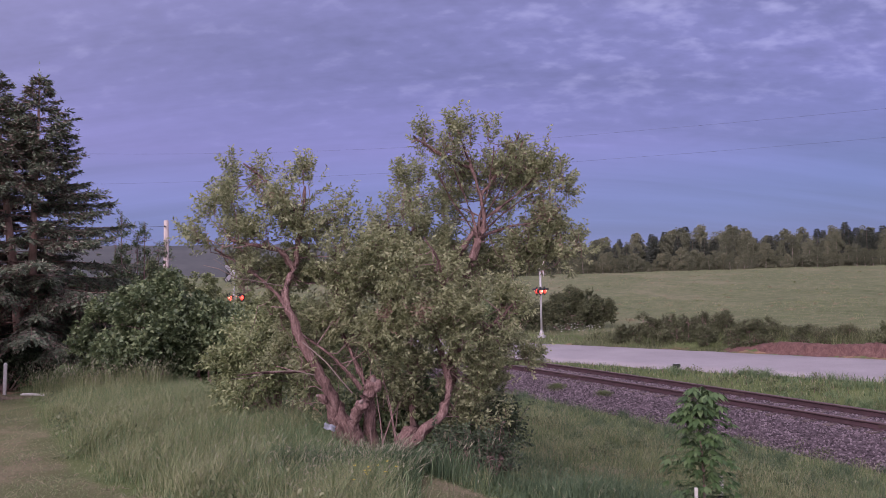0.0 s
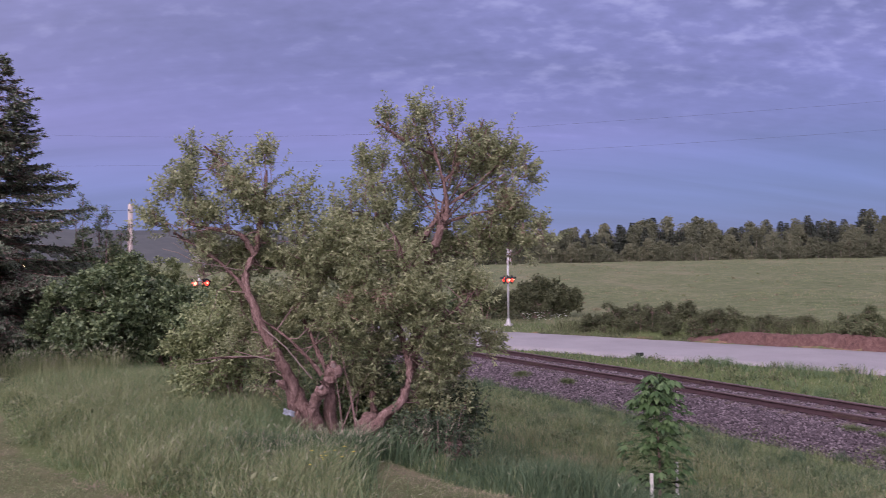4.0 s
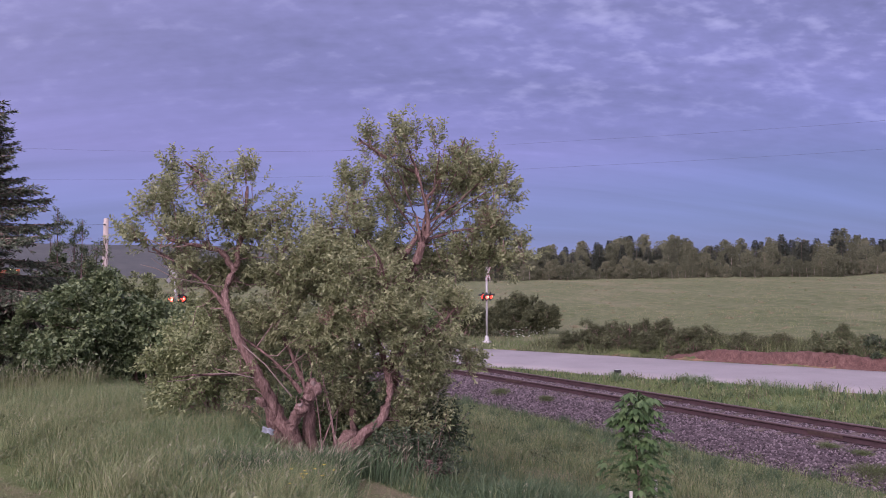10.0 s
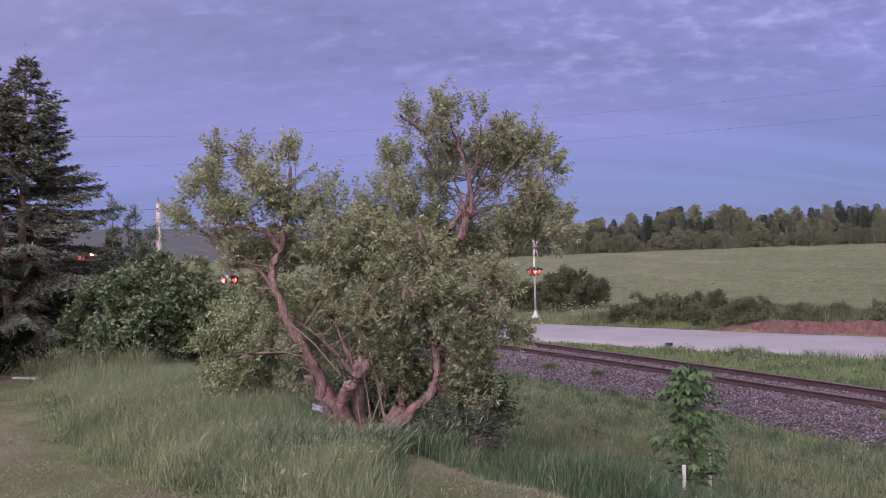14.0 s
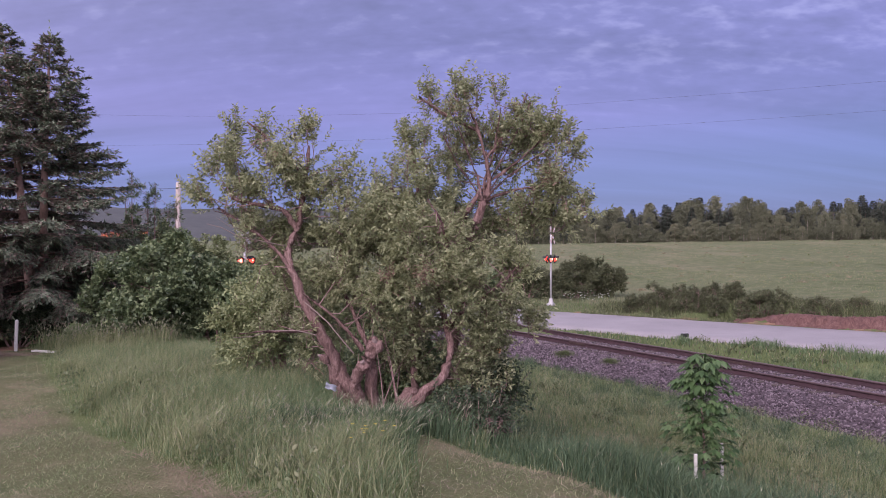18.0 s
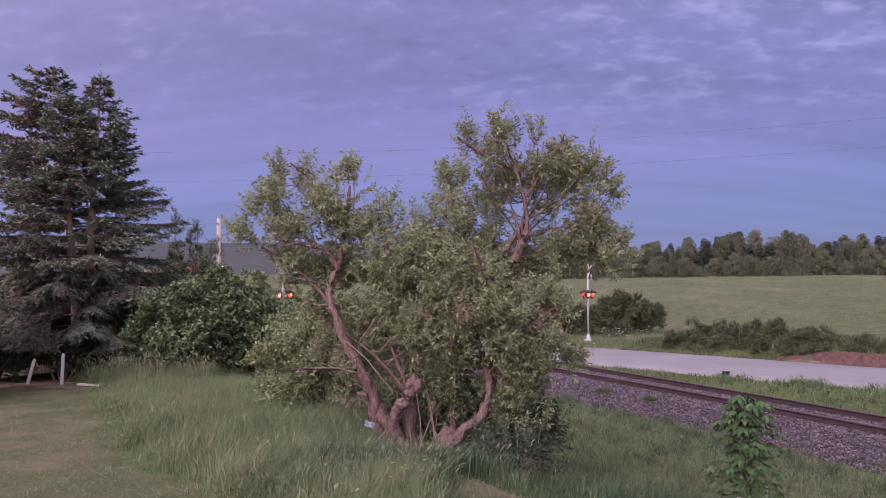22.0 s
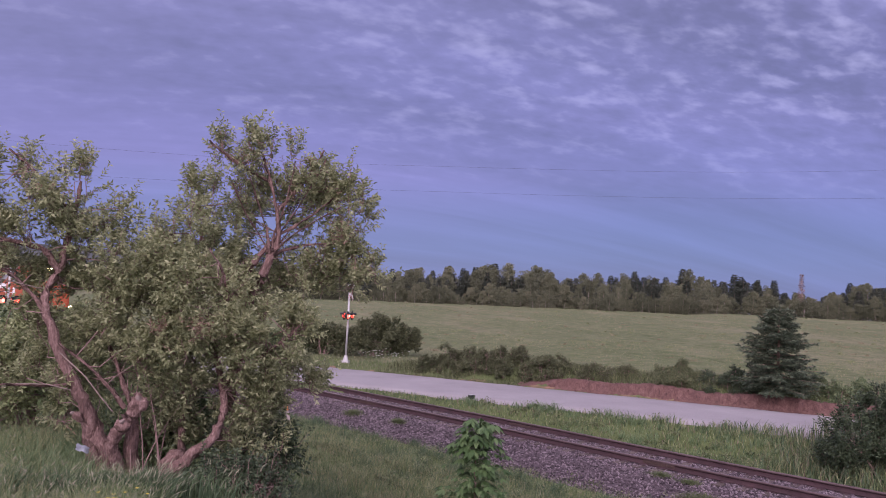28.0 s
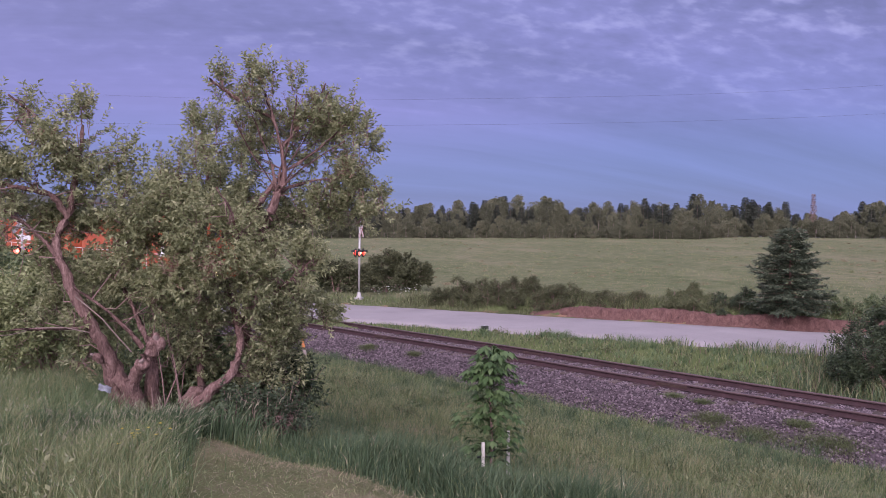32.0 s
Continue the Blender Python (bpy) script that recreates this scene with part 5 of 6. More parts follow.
    grass("verge_grass", "dead brownish stalks between railway and road", "litter", rng, x[m & d], y[m & d], h[m & d] * 0.9, rng.uniform(0.012, 0.022, (m & d).sum()))
    d = m & ~d
    grass("verge_grass", "rough green grass between railway and road", "grass", rng, x[d], y[d], h[d], rng.uniform(0.012, 0.024, d.sum()))
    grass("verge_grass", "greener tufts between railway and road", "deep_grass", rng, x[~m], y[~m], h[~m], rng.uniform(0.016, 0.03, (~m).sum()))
    # far verge and the weeds along the foot of the hay field
    x, y = scatter(rng, 130000, 29, 75, -14, 48, 1.3)
    a, b = by_road(x, y)
    bank = smooth(7, 10, a)
    keep = (b > 3.35 + 0.92 * bank) & (b < 9.5) & (rng.random(len(x)) < 0.35 + 0.8 * clumps(x, y, 0.4))
    x, y, a, b = x[keep], y[keep], a[keep], b[keep]
    near_edge = smooth(3.3, 5.2, b)
    h = (0.10 + near_edge * (0.10 + 0.16 * smooth(0.4, 0.8, clumps(x, y, 0.25)) * smooth(8.5, 6.5, b))) * rng.uniform(0.6, 1.3, len(x))
    m = rng.random(len(x)) < 0.45
    grass("verge_weeds", "rough weeds along the top of the road bank", "grass", rng, x[m], y[m], h[m], rng.uniform(0.016, 0.03, m.sum()))
    grass("verge_weeds", "dark leafy weeds along the top of the road bank", "far_leaf", rng, x[~m], y[~m], h[~m], rng.uniform(0.018, 0.035, (~m).sum()))
    # rank grass and bramble shoots filling the road bank
    k = 46000
    a, b = rng.uniform(1.5, 27, k), 3.5 + 3.4 * rng.random(k)
    bare = (a > 9.5) & (b < 4.55)
    x, y = road_xy(a, b)
    keep = ~bare & (rng.random(k) < 0.35 + 0.8 * clumps(x, y, 0.8))
    x, y, b = x[keep], y[keep], b[keep]
    h = (0.12 + 0.30 * smooth(3.7, 5.0, b) * (0.4 + 0.6 * clumps(x, y, 0.9))) * rng.uniform(0.6, 1.3, len(x))
    m = rng.random(len(x)) < 0.55
    grass("verge_weeds", "rank dark weeds over the road bank", "bramble_leaf", rng, x[m], y[m], h[m], rng.uniform(0.014, 0.030, m.sum()), lean=0.5)
    grass("verge_weeds", "seeding grass over the road bank", "grass", rng, x[~m], y[~m], h[~m], rng.uniform(0.008, 0.016, (~m).sum()))
    # the hay field
    x, y = scatter(rng, 120000, 36, 156, -14, 56, 1.55)
    a, b = by_road(x, y)
    keep = b > 8.0
    x, y = x[keep], y[keep]
    h = rng.uniform(0.06, 0.17, len(x)) * (0.4 + 1.0 * clumps(x, y, 0.12))
    m = rng.random(len(x)) < 0.82 - 0.35 * smooth(20, 90, by_road(x, y)[1])
    grass("hay_grass", "pale green grass of the hay field", "grass", rng, x[m], y[m], h[m], rng.uniform(0.014, 0.03, m.sum()))
    grass("hay_grass", "straw-coloured seeding grass of the hay field", "straw", rng, x[~m], y[~m], h[~m], rng.uniform(0.015, 0.03, (~m).sum()))
    # mown lawn
    x, y = scatter(rng, 260000, 4.5, 26, -42, 14, 1.2)
    s, n = along(x, y)
    keep = ((mown_1(s, n) > -0.25) | (mown_2(s, n) > -0.1)) & (rng.random(len(x)) < 0.3 + 0.9 * clumps(x, y, 1.3))
    x, y = x[keep], y[keep]
    h = rng.uniform(0.02, 0.075, len(x))
    m = rng.random(len(x)) < 0.80 - 0.5 * smooth(0.45, 0.8, clumps(x, y, 1.9)) - 0.25 * (mown_2(s[keep], n[keep]) > -0.1)
    grass("lawn_grass", "short mown green lawn", "grass", rng, x[m], y[m], h[m], rng.uniform(0.005, 0.010, m.sum()), lean=0.7)
    grass("lawn_clippings", "dry straw-coloured clippings on the lawn", "straw", rng, x[~m], y[~m], h[~m] * 0.8, rng.uniform(0.004, 0.009, (~m).sum()), lean=1.6)
    # thatch raked along the edge of the long grass
    k = 14000
    ss = rng.uniform(-9, 9, k)
    e = np.abs(rng.normal(size=k)) * 0.28
    nn = -18.55 + 0.2 * np.clip(-ss - 4, 0, 4) + 0.16 * np.sin(ss * 2.3) * np.sin(ss * 0.9 + 1) + 0.10 * np.sin(ss * 6.1) - e
    x, y = track_xy(ss, nn)
    keep = rng.random(k) < smooth(0.42, 0.75, clumps(x, y, 1.7))
    x, y = x[keep], y[keep]
    grass("thatch", "heaps of dry reddish cut grass along the lawn edge", "thatch", rng, x, y, rng.uniform(0.02, 0.08, len(x)), rng.uniform(0.005, 0.010, len(x)), lean=1.8)
    # plume grass round the foot of the old tree
    k = 9000
    x, y = rng.normal(-0.95, 0.50, k), 8.45 + rng.normal(size=k) * 0.55
    s, n = along(x, y)
    keep = mown_2(s, n) < 0.0
    x, y = x[keep], y[keep]
    h = rng.uniform(0.18, 0.50, len(x)) * (0.6 + 0.4 * smooth(8.0, 8.6, y)) * (0.4 + 0.6 * smooth(9.6, 9.0, y))
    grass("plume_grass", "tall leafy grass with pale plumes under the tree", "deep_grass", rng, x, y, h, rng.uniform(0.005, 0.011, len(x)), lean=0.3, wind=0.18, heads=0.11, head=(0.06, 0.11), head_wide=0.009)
    # broad-leaved weeds in mounds among the grass
    for nm, lab, mat, seed, cnt, r0, r1, a0, a1, test, size in (
            ("leafy_weed", "low broad-leaved weeds among the long grass", "scrub_leaf", 1, 50, 5.5, 22, -38, 2, lambda s, n, a, b: (mown_1(s, n) < -0.2) & (n < -14.5) & (mown_2(s, n) < -0.1), 0.06),
            ("leafy_weed", "pale broad-leaved weeds on the slope", "scrub_leaf", 2, 320, 6.5, 32, -10, 42, lambda s, n, a, b: (n > -15.0) & (n < -2.6) & (mown_2(s, n) < -0.1), 0.06),
            ("leafy_weed", "bright green mats of weed along the ballast edge", "pale_weed", 4, 190, 9, 34, -4, 44, lambda s, n, a, b: (n > -3.9) & (n < -2.5), 0.045),
            ("leafy_weed", "scrubby weeds between railway and road", "scrub_leaf", 3, 300, 17, 44, -4, 45, lambda s, n, a, b: (n > 2.9) & (b < -3.0), 0.075)):
        g = np.random.default_rng(400 + seed)
        x, y = scatter(g, cnt * 6, r0, r1, a0, a1, 1.2)
        s, n = along(x, y)
        a, b = by_road(x, y)
        ok = test(s, n, a, b) & (g.random(len(x)) < smooth(0.35, 0.8, clumps(x, y, 0.45)))
        x, y = x[ok][:cnt], y[ok][:cnt]
        per = 60
        w = g.uniform(0.10, 0.34, len(x))
        dd = unit(g.normal(size=(len(x) * per, 3)))
        dd[:, 2] = np.abs(dd[:, 2])
        own = np.repeat(np.arange(len(x)), per)
        P = np.stack([x[own], y[own], ground_z(x[own], y[own])], 1) + dd * (w[own] * g.uniform(0.3, 1.0, len(own)))[:, None] * np.array([1, 1, 1.05])
        D = unit(dd + g.normal(size=dd.shape) * 0.6)
        L = size * g.uniform(0.6, 1.3, len(own))
        tagged(put_mesh(nm, *blades(P, D, unit(np.cross(D, g.normal(size=D.shape))), L, L * 0.55), M[mat]), lab, "weeds", kind="stuff")
    # tussocks: denser tufts standing above the rest
    for nm, lab, mat, seed, cnt, r0, r1, a0, a1, test, hh in (
            ("grass_tussock", "taller lush tussocks in the long grass", "lush_grass", 11, 260, 5.5, 22, -38, 2, lambda s, n, b: (mown_1(s, n) < -0.4) & (n < -14.5) & (mown_2(s, n) < -0.3) & (s < -2.0), 0.40),
            ("grass_tussock", "pale seeding tussocks in the long grass", "grass", 12, 300, 5.5, 24, -38, 2, lambda s, n, b: (mown_1(s, n) < -0.3) & (n < -14.5) & (mown_2(s, n) < -0.3) & (s < 4.0), 0.40),
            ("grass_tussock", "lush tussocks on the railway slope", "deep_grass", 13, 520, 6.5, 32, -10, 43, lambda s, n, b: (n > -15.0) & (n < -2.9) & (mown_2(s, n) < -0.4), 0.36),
            ("grass_tussock", "dry-tipped tussocks on the railway slope", "grass", 14, 460, 6.5, 32, -10, 43, lambda s, n, b: (n > -14.0) & (n < -2.9) & (mown_2(s, n) < -0.4), 0.34),
            ("hay_tussock", "straw-coloured tufts standing in the hay field", "straw", 16, 260, 42, 150, -12, 55, lambda s, n, b: b > 9.0, 0.22),
            ("hay_tussock", "dark green tufts standing in the hay field", "grass", 17, 260, 42, 150, -12, 55, lambda s, n, b: b > 9.0, 0.20),
            ("grass_tussock", "green tussocks between railway and road", "lush_grass", 15, 300, 17, 46, -5, 45, lambda s, n, b: (n > 2.7) & (b < -3.1), 0.36)):
        g = np.random.default_rng(500 + seed)
        x, y = scatter(g, cnt * 7, r0, r1, a0, a1, 1.2)
        s, n = along(x, y)
        ok = test(s, n, by_road(x, y)[1]) & (g.random(len(x)) < smooth(0.3, 0.75, clumps(x + 3.0 * seed, y, 0.33)))
        x, y = x[ok][:cnt], y[ok][:cnt]
        per = 70
        own = np.repeat(np.arange(len(x)), per)
        rad, tall = g.uniform(0.05, 0.20, len(x)), hh * g.uniform(0.45, 1.15, len(x))
        q = g.normal(size=(len(own), 2))
        X, Y = x[own] + q[:, 0] * rad[own], y[own] + q[:, 1] * rad[own]
        grass(nm, lab, mat, g, X, Y, tall[own] * g.uniform(0.5, 1.15, len(own)), g.uniform(0.003, 0.006, len(own)) * (1 + 0.04 * np.hypot(X, Y)), lean=0.5, heads=0.05 if mat == "grass" else 0.0)
    # tall seeding grass before the dark foot of the spruce
    k = 1500
    x, y = rng.uniform(-10.9, -7.4, k), 20.3 + rng.normal(size=k) * 0.35
    grass("tall_grass", "tall seeding grass before the spruce and hedge", "grass", rng, x, y, rng.uniform(0.35, 0.95, k), rng.uniform(0.006, 0.011, k), lean=0.25, heads=0.35, head=(0.06, 0.12), head_wide=0.02)
    # dry clippings on the mown strip below the tree
    k = 60000
    x, y = rng.uniform(-1.5, 3.5, k), rng.uniform(4.5, 9.6, k)
    s, n = along(x, y)
    keep = (mown_2(s, n) > 0.0) & (rng.random(k) < smooth(0.25, 0.7, clumps(x, y, 1.5)))
    grass("thatch", "dry brown clippings on the mown strip", "litter", rng, x[keep], y[keep], rng.uniform(0.015, 0.045, keep.sum()), rng.uniform(0.005, 0.010, keep.sum()), lean=1.8)
    # windrows of dry cut grass lying on the slope
    for wx, wy, w in ((3.40, 14.95, 0.42), (5.2, 10.45, 0.5)):
        k = 900
        q = rng.normal(size=(k, 2))
        x, y = wx + q[:, 0] * w, wy + q[:, 1] * 0.10 - q[:, 0] * w * 0.35
        grass("thatch", "pale windrow of dry cut grass on the slope", "straw", rng, x, y, rng.uniform(0.05, 0.16, k), rng.uniform(0.006, 0.012, k), lean=1.6)
    # raked dry grass by the fence posts
    k = 3200
    x, y = rng.normal(-11.9, 0.75, k), 19.5 + rng.normal(size=k) * 0.22
    grass("thatch", "reddish dry grass raked together by the old posts", "thatch", rng, x, y, rng.uniform(0.03, 0.10, k), rng.uniform(0.012, 0.022, k), lean=1.8)
    # weeds growing in the ballast
    pl = [(-5.6, -2.3, 0.5), (-6.8, -2.6, 0.6), (-5.0, -1.6, 0.25), (-7.4, -1.9, 0.3), (-4.2, -1.5, 0.3), (-8.2, -2.4, 0.7), (5.2, -1.9, 0.3), (7.5, -2.0, 0.4)]
    xs, ys, hs = [], [], []
    for ps, pn, w in pl:
        kk = int(4200 * w)
        q = rng.normal(size=(kk, 2)) * w * 0.5
        X, Y = track_xy(ps + q[:, 0] * 1.3, pn + q[:, 1] * 0.7)
        xs.append(X), ys.append(Y), hs.append(rng.uniform(0.06, 0.20, kk) * np.exp(-(q ** 2).sum(1) / w ** 2))
    x, y, h = np.concatenate(xs), np.concatenate(ys), np.concatenate(hs) + 0.05
    s, n = along(x, y)
    zb = np.interp(np.abs(n), [0, 1.75, 2.6, 3.3], [-0.235, -0.23, -0.52, -0.66])
    grass("ballast_weed", "yellow-green weeds rooted in the ballast", "pale_weed", rng, x, y, h * 0.8, rng.uniform(0.005, 0.011, len(x)), lean=0.9, z=zb + rail_z(s))


M["pale_weed"] = material("pale_weed", [(0.060, 0.078, 0.034), (0.100, 0.120, 0.056), (0.150, 0.165, 0.086)], 1.4, 0.6, 0, 10, island=0.5, through_light=0.2)
M["thatch"] = material("thatch", [(0.15, 0.108, 0.084), (0.225, 0.168, 0.13), (0.29, 0.225, 0.178)], 1.4, 0.8, 0, 10, island=0.5, through_light=0.15)
make_grass()


# ---- things beside the track and road ----
def crossing_signal(m, label, board="white_paint"):
    """Mast with crossbuck and two pairs of flashing lamps. Local +x is the way the sign faces, y the arm."""
    root = empty("crossing_signal", m, label, "railway signal", "signals of the level crossing")
    bm = B()
    box(bm, (0, 0, 0.06), (0.42, 0.42, 0.12), bevel=0.02)
    part("base_plate", bm, M["galvanised"], root)
    part("base_cone", cyl(B(), (0, 0, 0.12), (0, 0, 0.42), 0.16, 0.075, 14), M["galvanised"], root, smooth_faces=False)
    part("mast", cyl(B(), (0, 0, 0.12), (0, 0, 4.35), 0.058, 0.058, 14), M["galvanised"], root, "silver-painted steel mast", True)
    part("mast_cap", cyl(B(), (0, 0, 4.35), (0, 0, 4.42), 0.066, 0.03, 12), M["galvanised"], root)
    for k in (45, -45):
        t = Matrix.Translation((0.085, 0, 3.95)) @ Matrix.Rotation(radians(k), 4, "X")
        b = part("crossbuck_board", box(B(), (0.012 if k > 0 else 0, 0, 0), (0.012, 1.22, 0.23), t, 0.002), M[board], root, "white board of the crossbuck")
        for e in (-1, 1):
            part("red_border", box(B(), (0.020 if k > 0 else 0.008, 0, e * 0.095), (0.006, 1.18, 0.022), t), M["red_border"], b, "red border strip")
    part("clamp", box(B(), (0.045, 0, 3.95), (0.09, 0.12, 0.12), bevel=0.01), M["galvanised"], root)
    part("junction_box", box(B(), (0, 0, 2.66), (0.17, 0.22, 0.24), bevel=0.02), M["galvanised"], root)
    part("crossarm", cyl(B(), (0, -0.46, 2.62), (0, 0.46, 2.62), 0.028, 0.028, 10), M["galvanised"], root)
    for f in (1, -1):
        for y in (-0.38, 0.38):
            x0 = f * 0.10
            bm = cyl(B(), (x0 - f * 0.010, y, 2.62), (x0 + f * 0.010, y, 2.62), 0.25, 0.25, 20)
            shade = part("background", bm, M["black_metal"], root, "round black background plate")
            part("lamp_body", cyl(B(), (x0 - f * 0.14, y, 2.62), (x0 - f * 0.01, y, 2.62), 0.10, 0.125, 14), M["black_metal"], shade)
            bm = B()
            bmesh.ops.create_uvsphere(bm, u_segments=14, v_segments=8, radius=0.15, matrix=Matrix.Translation((x0 + f * 0.02, y, 2.62)) @ Matrix.Diagonal((0.6, 1, 1, 1)))
            lit = (y < 0) if f > 0 else (y > 0)
            part("lens", bm, M["lamp_red"] if lit else M["lamp_red_mid"], shade, "glowing red lens", True)
            bm = B()
            bmesh.ops.create_uvsphere(bm, u_segments=10, v_segments=6, radius=0.075 if lit else 0.05, matrix=Matrix.Translation((x0 + f * 0.09, y, 2.62)) @ Matrix.Diagonal((0.6, 1, 1, 1)))
            part("bulb_glow", bm, M["lamp_core"], shade, "bright core of the lit lamp", True)
            # hood: an open half tube over the lens
            V, F = [], []
            for i in range(9):
                ang = radians(20 + 140 * i / 8)
                for xx, rr in ((0.012, 0.165), (0.22, 0.165), (0.22, 0.157), (0.012, 0.157)):
                    V.append((x0 + f * xx, y + rr * math.cos(ang), 2.62 + rr * math.sin(ang)))
            for i in range(8):
                for j in range(4):
                    F.append((i * 4 + j, i * 4 + (j + 1) % 4, (i + 1) * 4 + (j + 1) % 4, (i + 1) * 4 + j))
            put_mesh("hood", V, F, M["black_metal"], shade, label="black lamp hood")
    return root


M["lamp_core"] = material("lamp_core", [(0.8, 0.4, 0.3), (0.9, 0.5, 0.4)], 6, 0.3, 0, 40, emission=((1.0, 0.36, 0.22), 4.0))
M["red_border"] = material("red_border", [(0.35, 0.04, 0.04), (0.48, 0.06, 0.05)], 6, 0.6, 0.05, 40)
M["lamp_red_mid"] = material("lamp_red_mid", [(0.5, 0.02, 0.01), (0.6, 0.03, 0.02)], 6, 0.3, 0, 40, emission=((1.0, 0.07, 0.05), 2.2))
_face = math.degrees(math.atan2(ROAD_DIR[1], ROAD_DIR[0]))
crossing_signal(pose(5.45, 43.5, gz(5.45, 43.5) - 0.02, 0, 0, _face + 14), "flashing level-crossing signal on a silver mast by the road")
crossing_signal(pose(-11.3, 41.6, 0.12, 0, 0, _face + 180), "flashing level-crossing signal seen from behind beyond the bushes", "galvanised")


def utility_pole():
    x, y = -18.05, 50.2
    z = gz(x, y)
    root = empty("utility_pole", pose(x, y, z), "bleached wooden utility pole without crossarm", "utility pole")
    part("shaft", cyl(B(), (0, 0, -0.2), (0.05, 0, 7.6 - z), 0.19, 0.15, 14), M["pole_wood"], root, smooth_faces=True)
    part("top_cap", cyl(B(), (0.05, 0, 7.6 - z), (0.05, 0, 7.66 - z), 0.15, 0.09, 14), M["pole_wood"], root)
    bm = cyl(B(), (0.05, -0.10, 7.25 - z), (0.05, -0.26, 7.25 - z), 0.03, 0.03, 8)
    part("bolt", bm, M["black_metal"], root)
    part("insulator", cyl(B(), (0.05, -0.26, 7.25 - z), (0.05, -0.34, 7.25 - z), 0.055, 0.04, 10), M["black_metal"], root)


def wires():
    """Two spans of the overhead line against the sky, and the drop to the pole."""
    for name, pts in (("overhead_wire", ((-90, 10.6), (-35, 10.1), (-20, 10.9), (-6.5, 11.65), (5, 12.1), (14, 12.4), (24, 12.5), (34, 12.46), (52, 12.3))),
                      ("overhead_wire", ((-90, 12.6), (-35, 12.4), (-20, 13.0), (-6.5, 13.6), (5, 14.05), (14, 14.4), (24, 14.5), (34, 14.39), (52, 14.2)))):
        P = []
        az, hz = np.array(pts).T
        for a in np.linspace(-40, 50, 61):
            r = 60 / math.cos(radians(a - 8))
            z = EYE + (float(np.interp(a, az, hz)) - EYE) * r / 60
            P.append((r * math.sin(radians(a)), r * math.cos(radians(a)), z, 0.0055))
        for _ in range(4):
            q = np.array(P)
            q[1:-1, 2] = (q[:-2, 2] + 2 * q[1:-1, 2] + q[2:, 2]) / 4
            P = q
        tagged(put_mesh(name, *tubes([P], 5), M["wire"], None, True), "thin dark overhead power line", "power line", "overhead lines")
    P = [(-60 + 42 * k, 38 + 12.0 * k, 8.3 - 1.05 * k - 0.9 * math.sin(math.pi * k), 0.009) for k in np.linspace(0, 1, 20)]
    tagged(put_mesh("overhead_wire", *tubes([P], 5), M["wire"], None, True), "thin dark cable running to the pole", "power line", "overhead lines")


def shed():
    x, y = -13.76, 17.6
    z = gz(-11, 16.5) + 0.08
    root = empty("metal_shed", pose(x, y, z, 0, 0, 36), "blue-grey ribbed metal shed with pale roof edge", "shed")
    part("wall", box(B(), (0, 0, 1.55), (2.7, 4.4, 3.0), bevel=0.03), M["shed_metal"], root)
    for k in range(18):
        part("rib", box(B(), (1.36, -2.05 + 0.241 * k, 1.55), (0.03, 0.05, 2.95), bevel=0.006), M["shed_metal"], root)
    for k in range(11):
        part("rib", box(B(), (-1.2 + 0.24 * k, -2.21, 1.55), (0.05, 0.03, 2.95), bevel=0.006), M["shed_metal"], root)
    part("corner_trim", box(B(), (1.34, -2.19, 1.55), (0.09, 0.09, 3.02), bevel=0.008), M["shed_metal"], root)
    part("roof", box(B(), (0, 0, 3.13), (2.95, 4.65, 0.14), bevel=0.02), M["shed_trim"], root, "pale flat roof with a turned edge")
    part("skid", box(B(), (-1.1, 0, -0.0), (0.14, 4.4, 0.16)), M["sleeper"], root)
    part("skid", box(B(), (1.1, 0, -0.0), (0.14, 4.4, 0.16)), M["sleeper"], root)


def sawhorse():
    x, y = -10.80, 15.6
    root = empty("trestle", pose(x, y, gz(x, y), 0, 0, 30), "weathered grey-white wooden trestle leaning by the shed", "trestle")
    for sy, tilt in ((-0.24, -17), (0.12, 15)):
        for sx in (-0.24, 0.24):
            t = Matrix.Translation((sx, sy, 0.45)) @ Matrix.Rotation(radians(tilt), 4, "X") @ Matrix.Rotation(radians(-16), 4, "Y")
            part("leg", box(B(), (0, 0, 0), (0.09, 0.04, 0.98), t, 0.006), M["old_board"], root)
    part("rung", box(B(), (-0.02, -0.27, 0.46), (0.52, 0.04, 0.09), bevel=0.005), M["old_board"], root)
    part("top_board", box(B(), (-0.12, -0.07, 0.92), (0.62, 0.14, 0.06), bevel=0.006), M["old_board"], root)


def fence_post(x, y, h, lean, label):
    root = empty("fence_post", pose(x, y, gz(x, y) - 0.05, 0, lean, 12), label, "fence post", "old fence posts")
    part("post", box(B(), (0, 0, h / 2), (0.075, 0.075, h), bevel=0.010), M["white_weathered"], root)
    part("post_top", cyl(B(), (0, 0, h), (0, 0, h + 0.03), 0.045, 0.02, 8), M["white_weathered"], root)


def plank():
    ob = part("plank", box(B(), (0, 0, 0.05), (0.75, 0.14, 0.04), bevel=0.006), M["white_weathered"])
    ob.matrix_world = pose(-10.4, 19.6, gz(-10.4, 19.6) + 0.02, 0, 0, -20)
    tagged(ob, "pale weathered board lying on the bare ground", "plank")


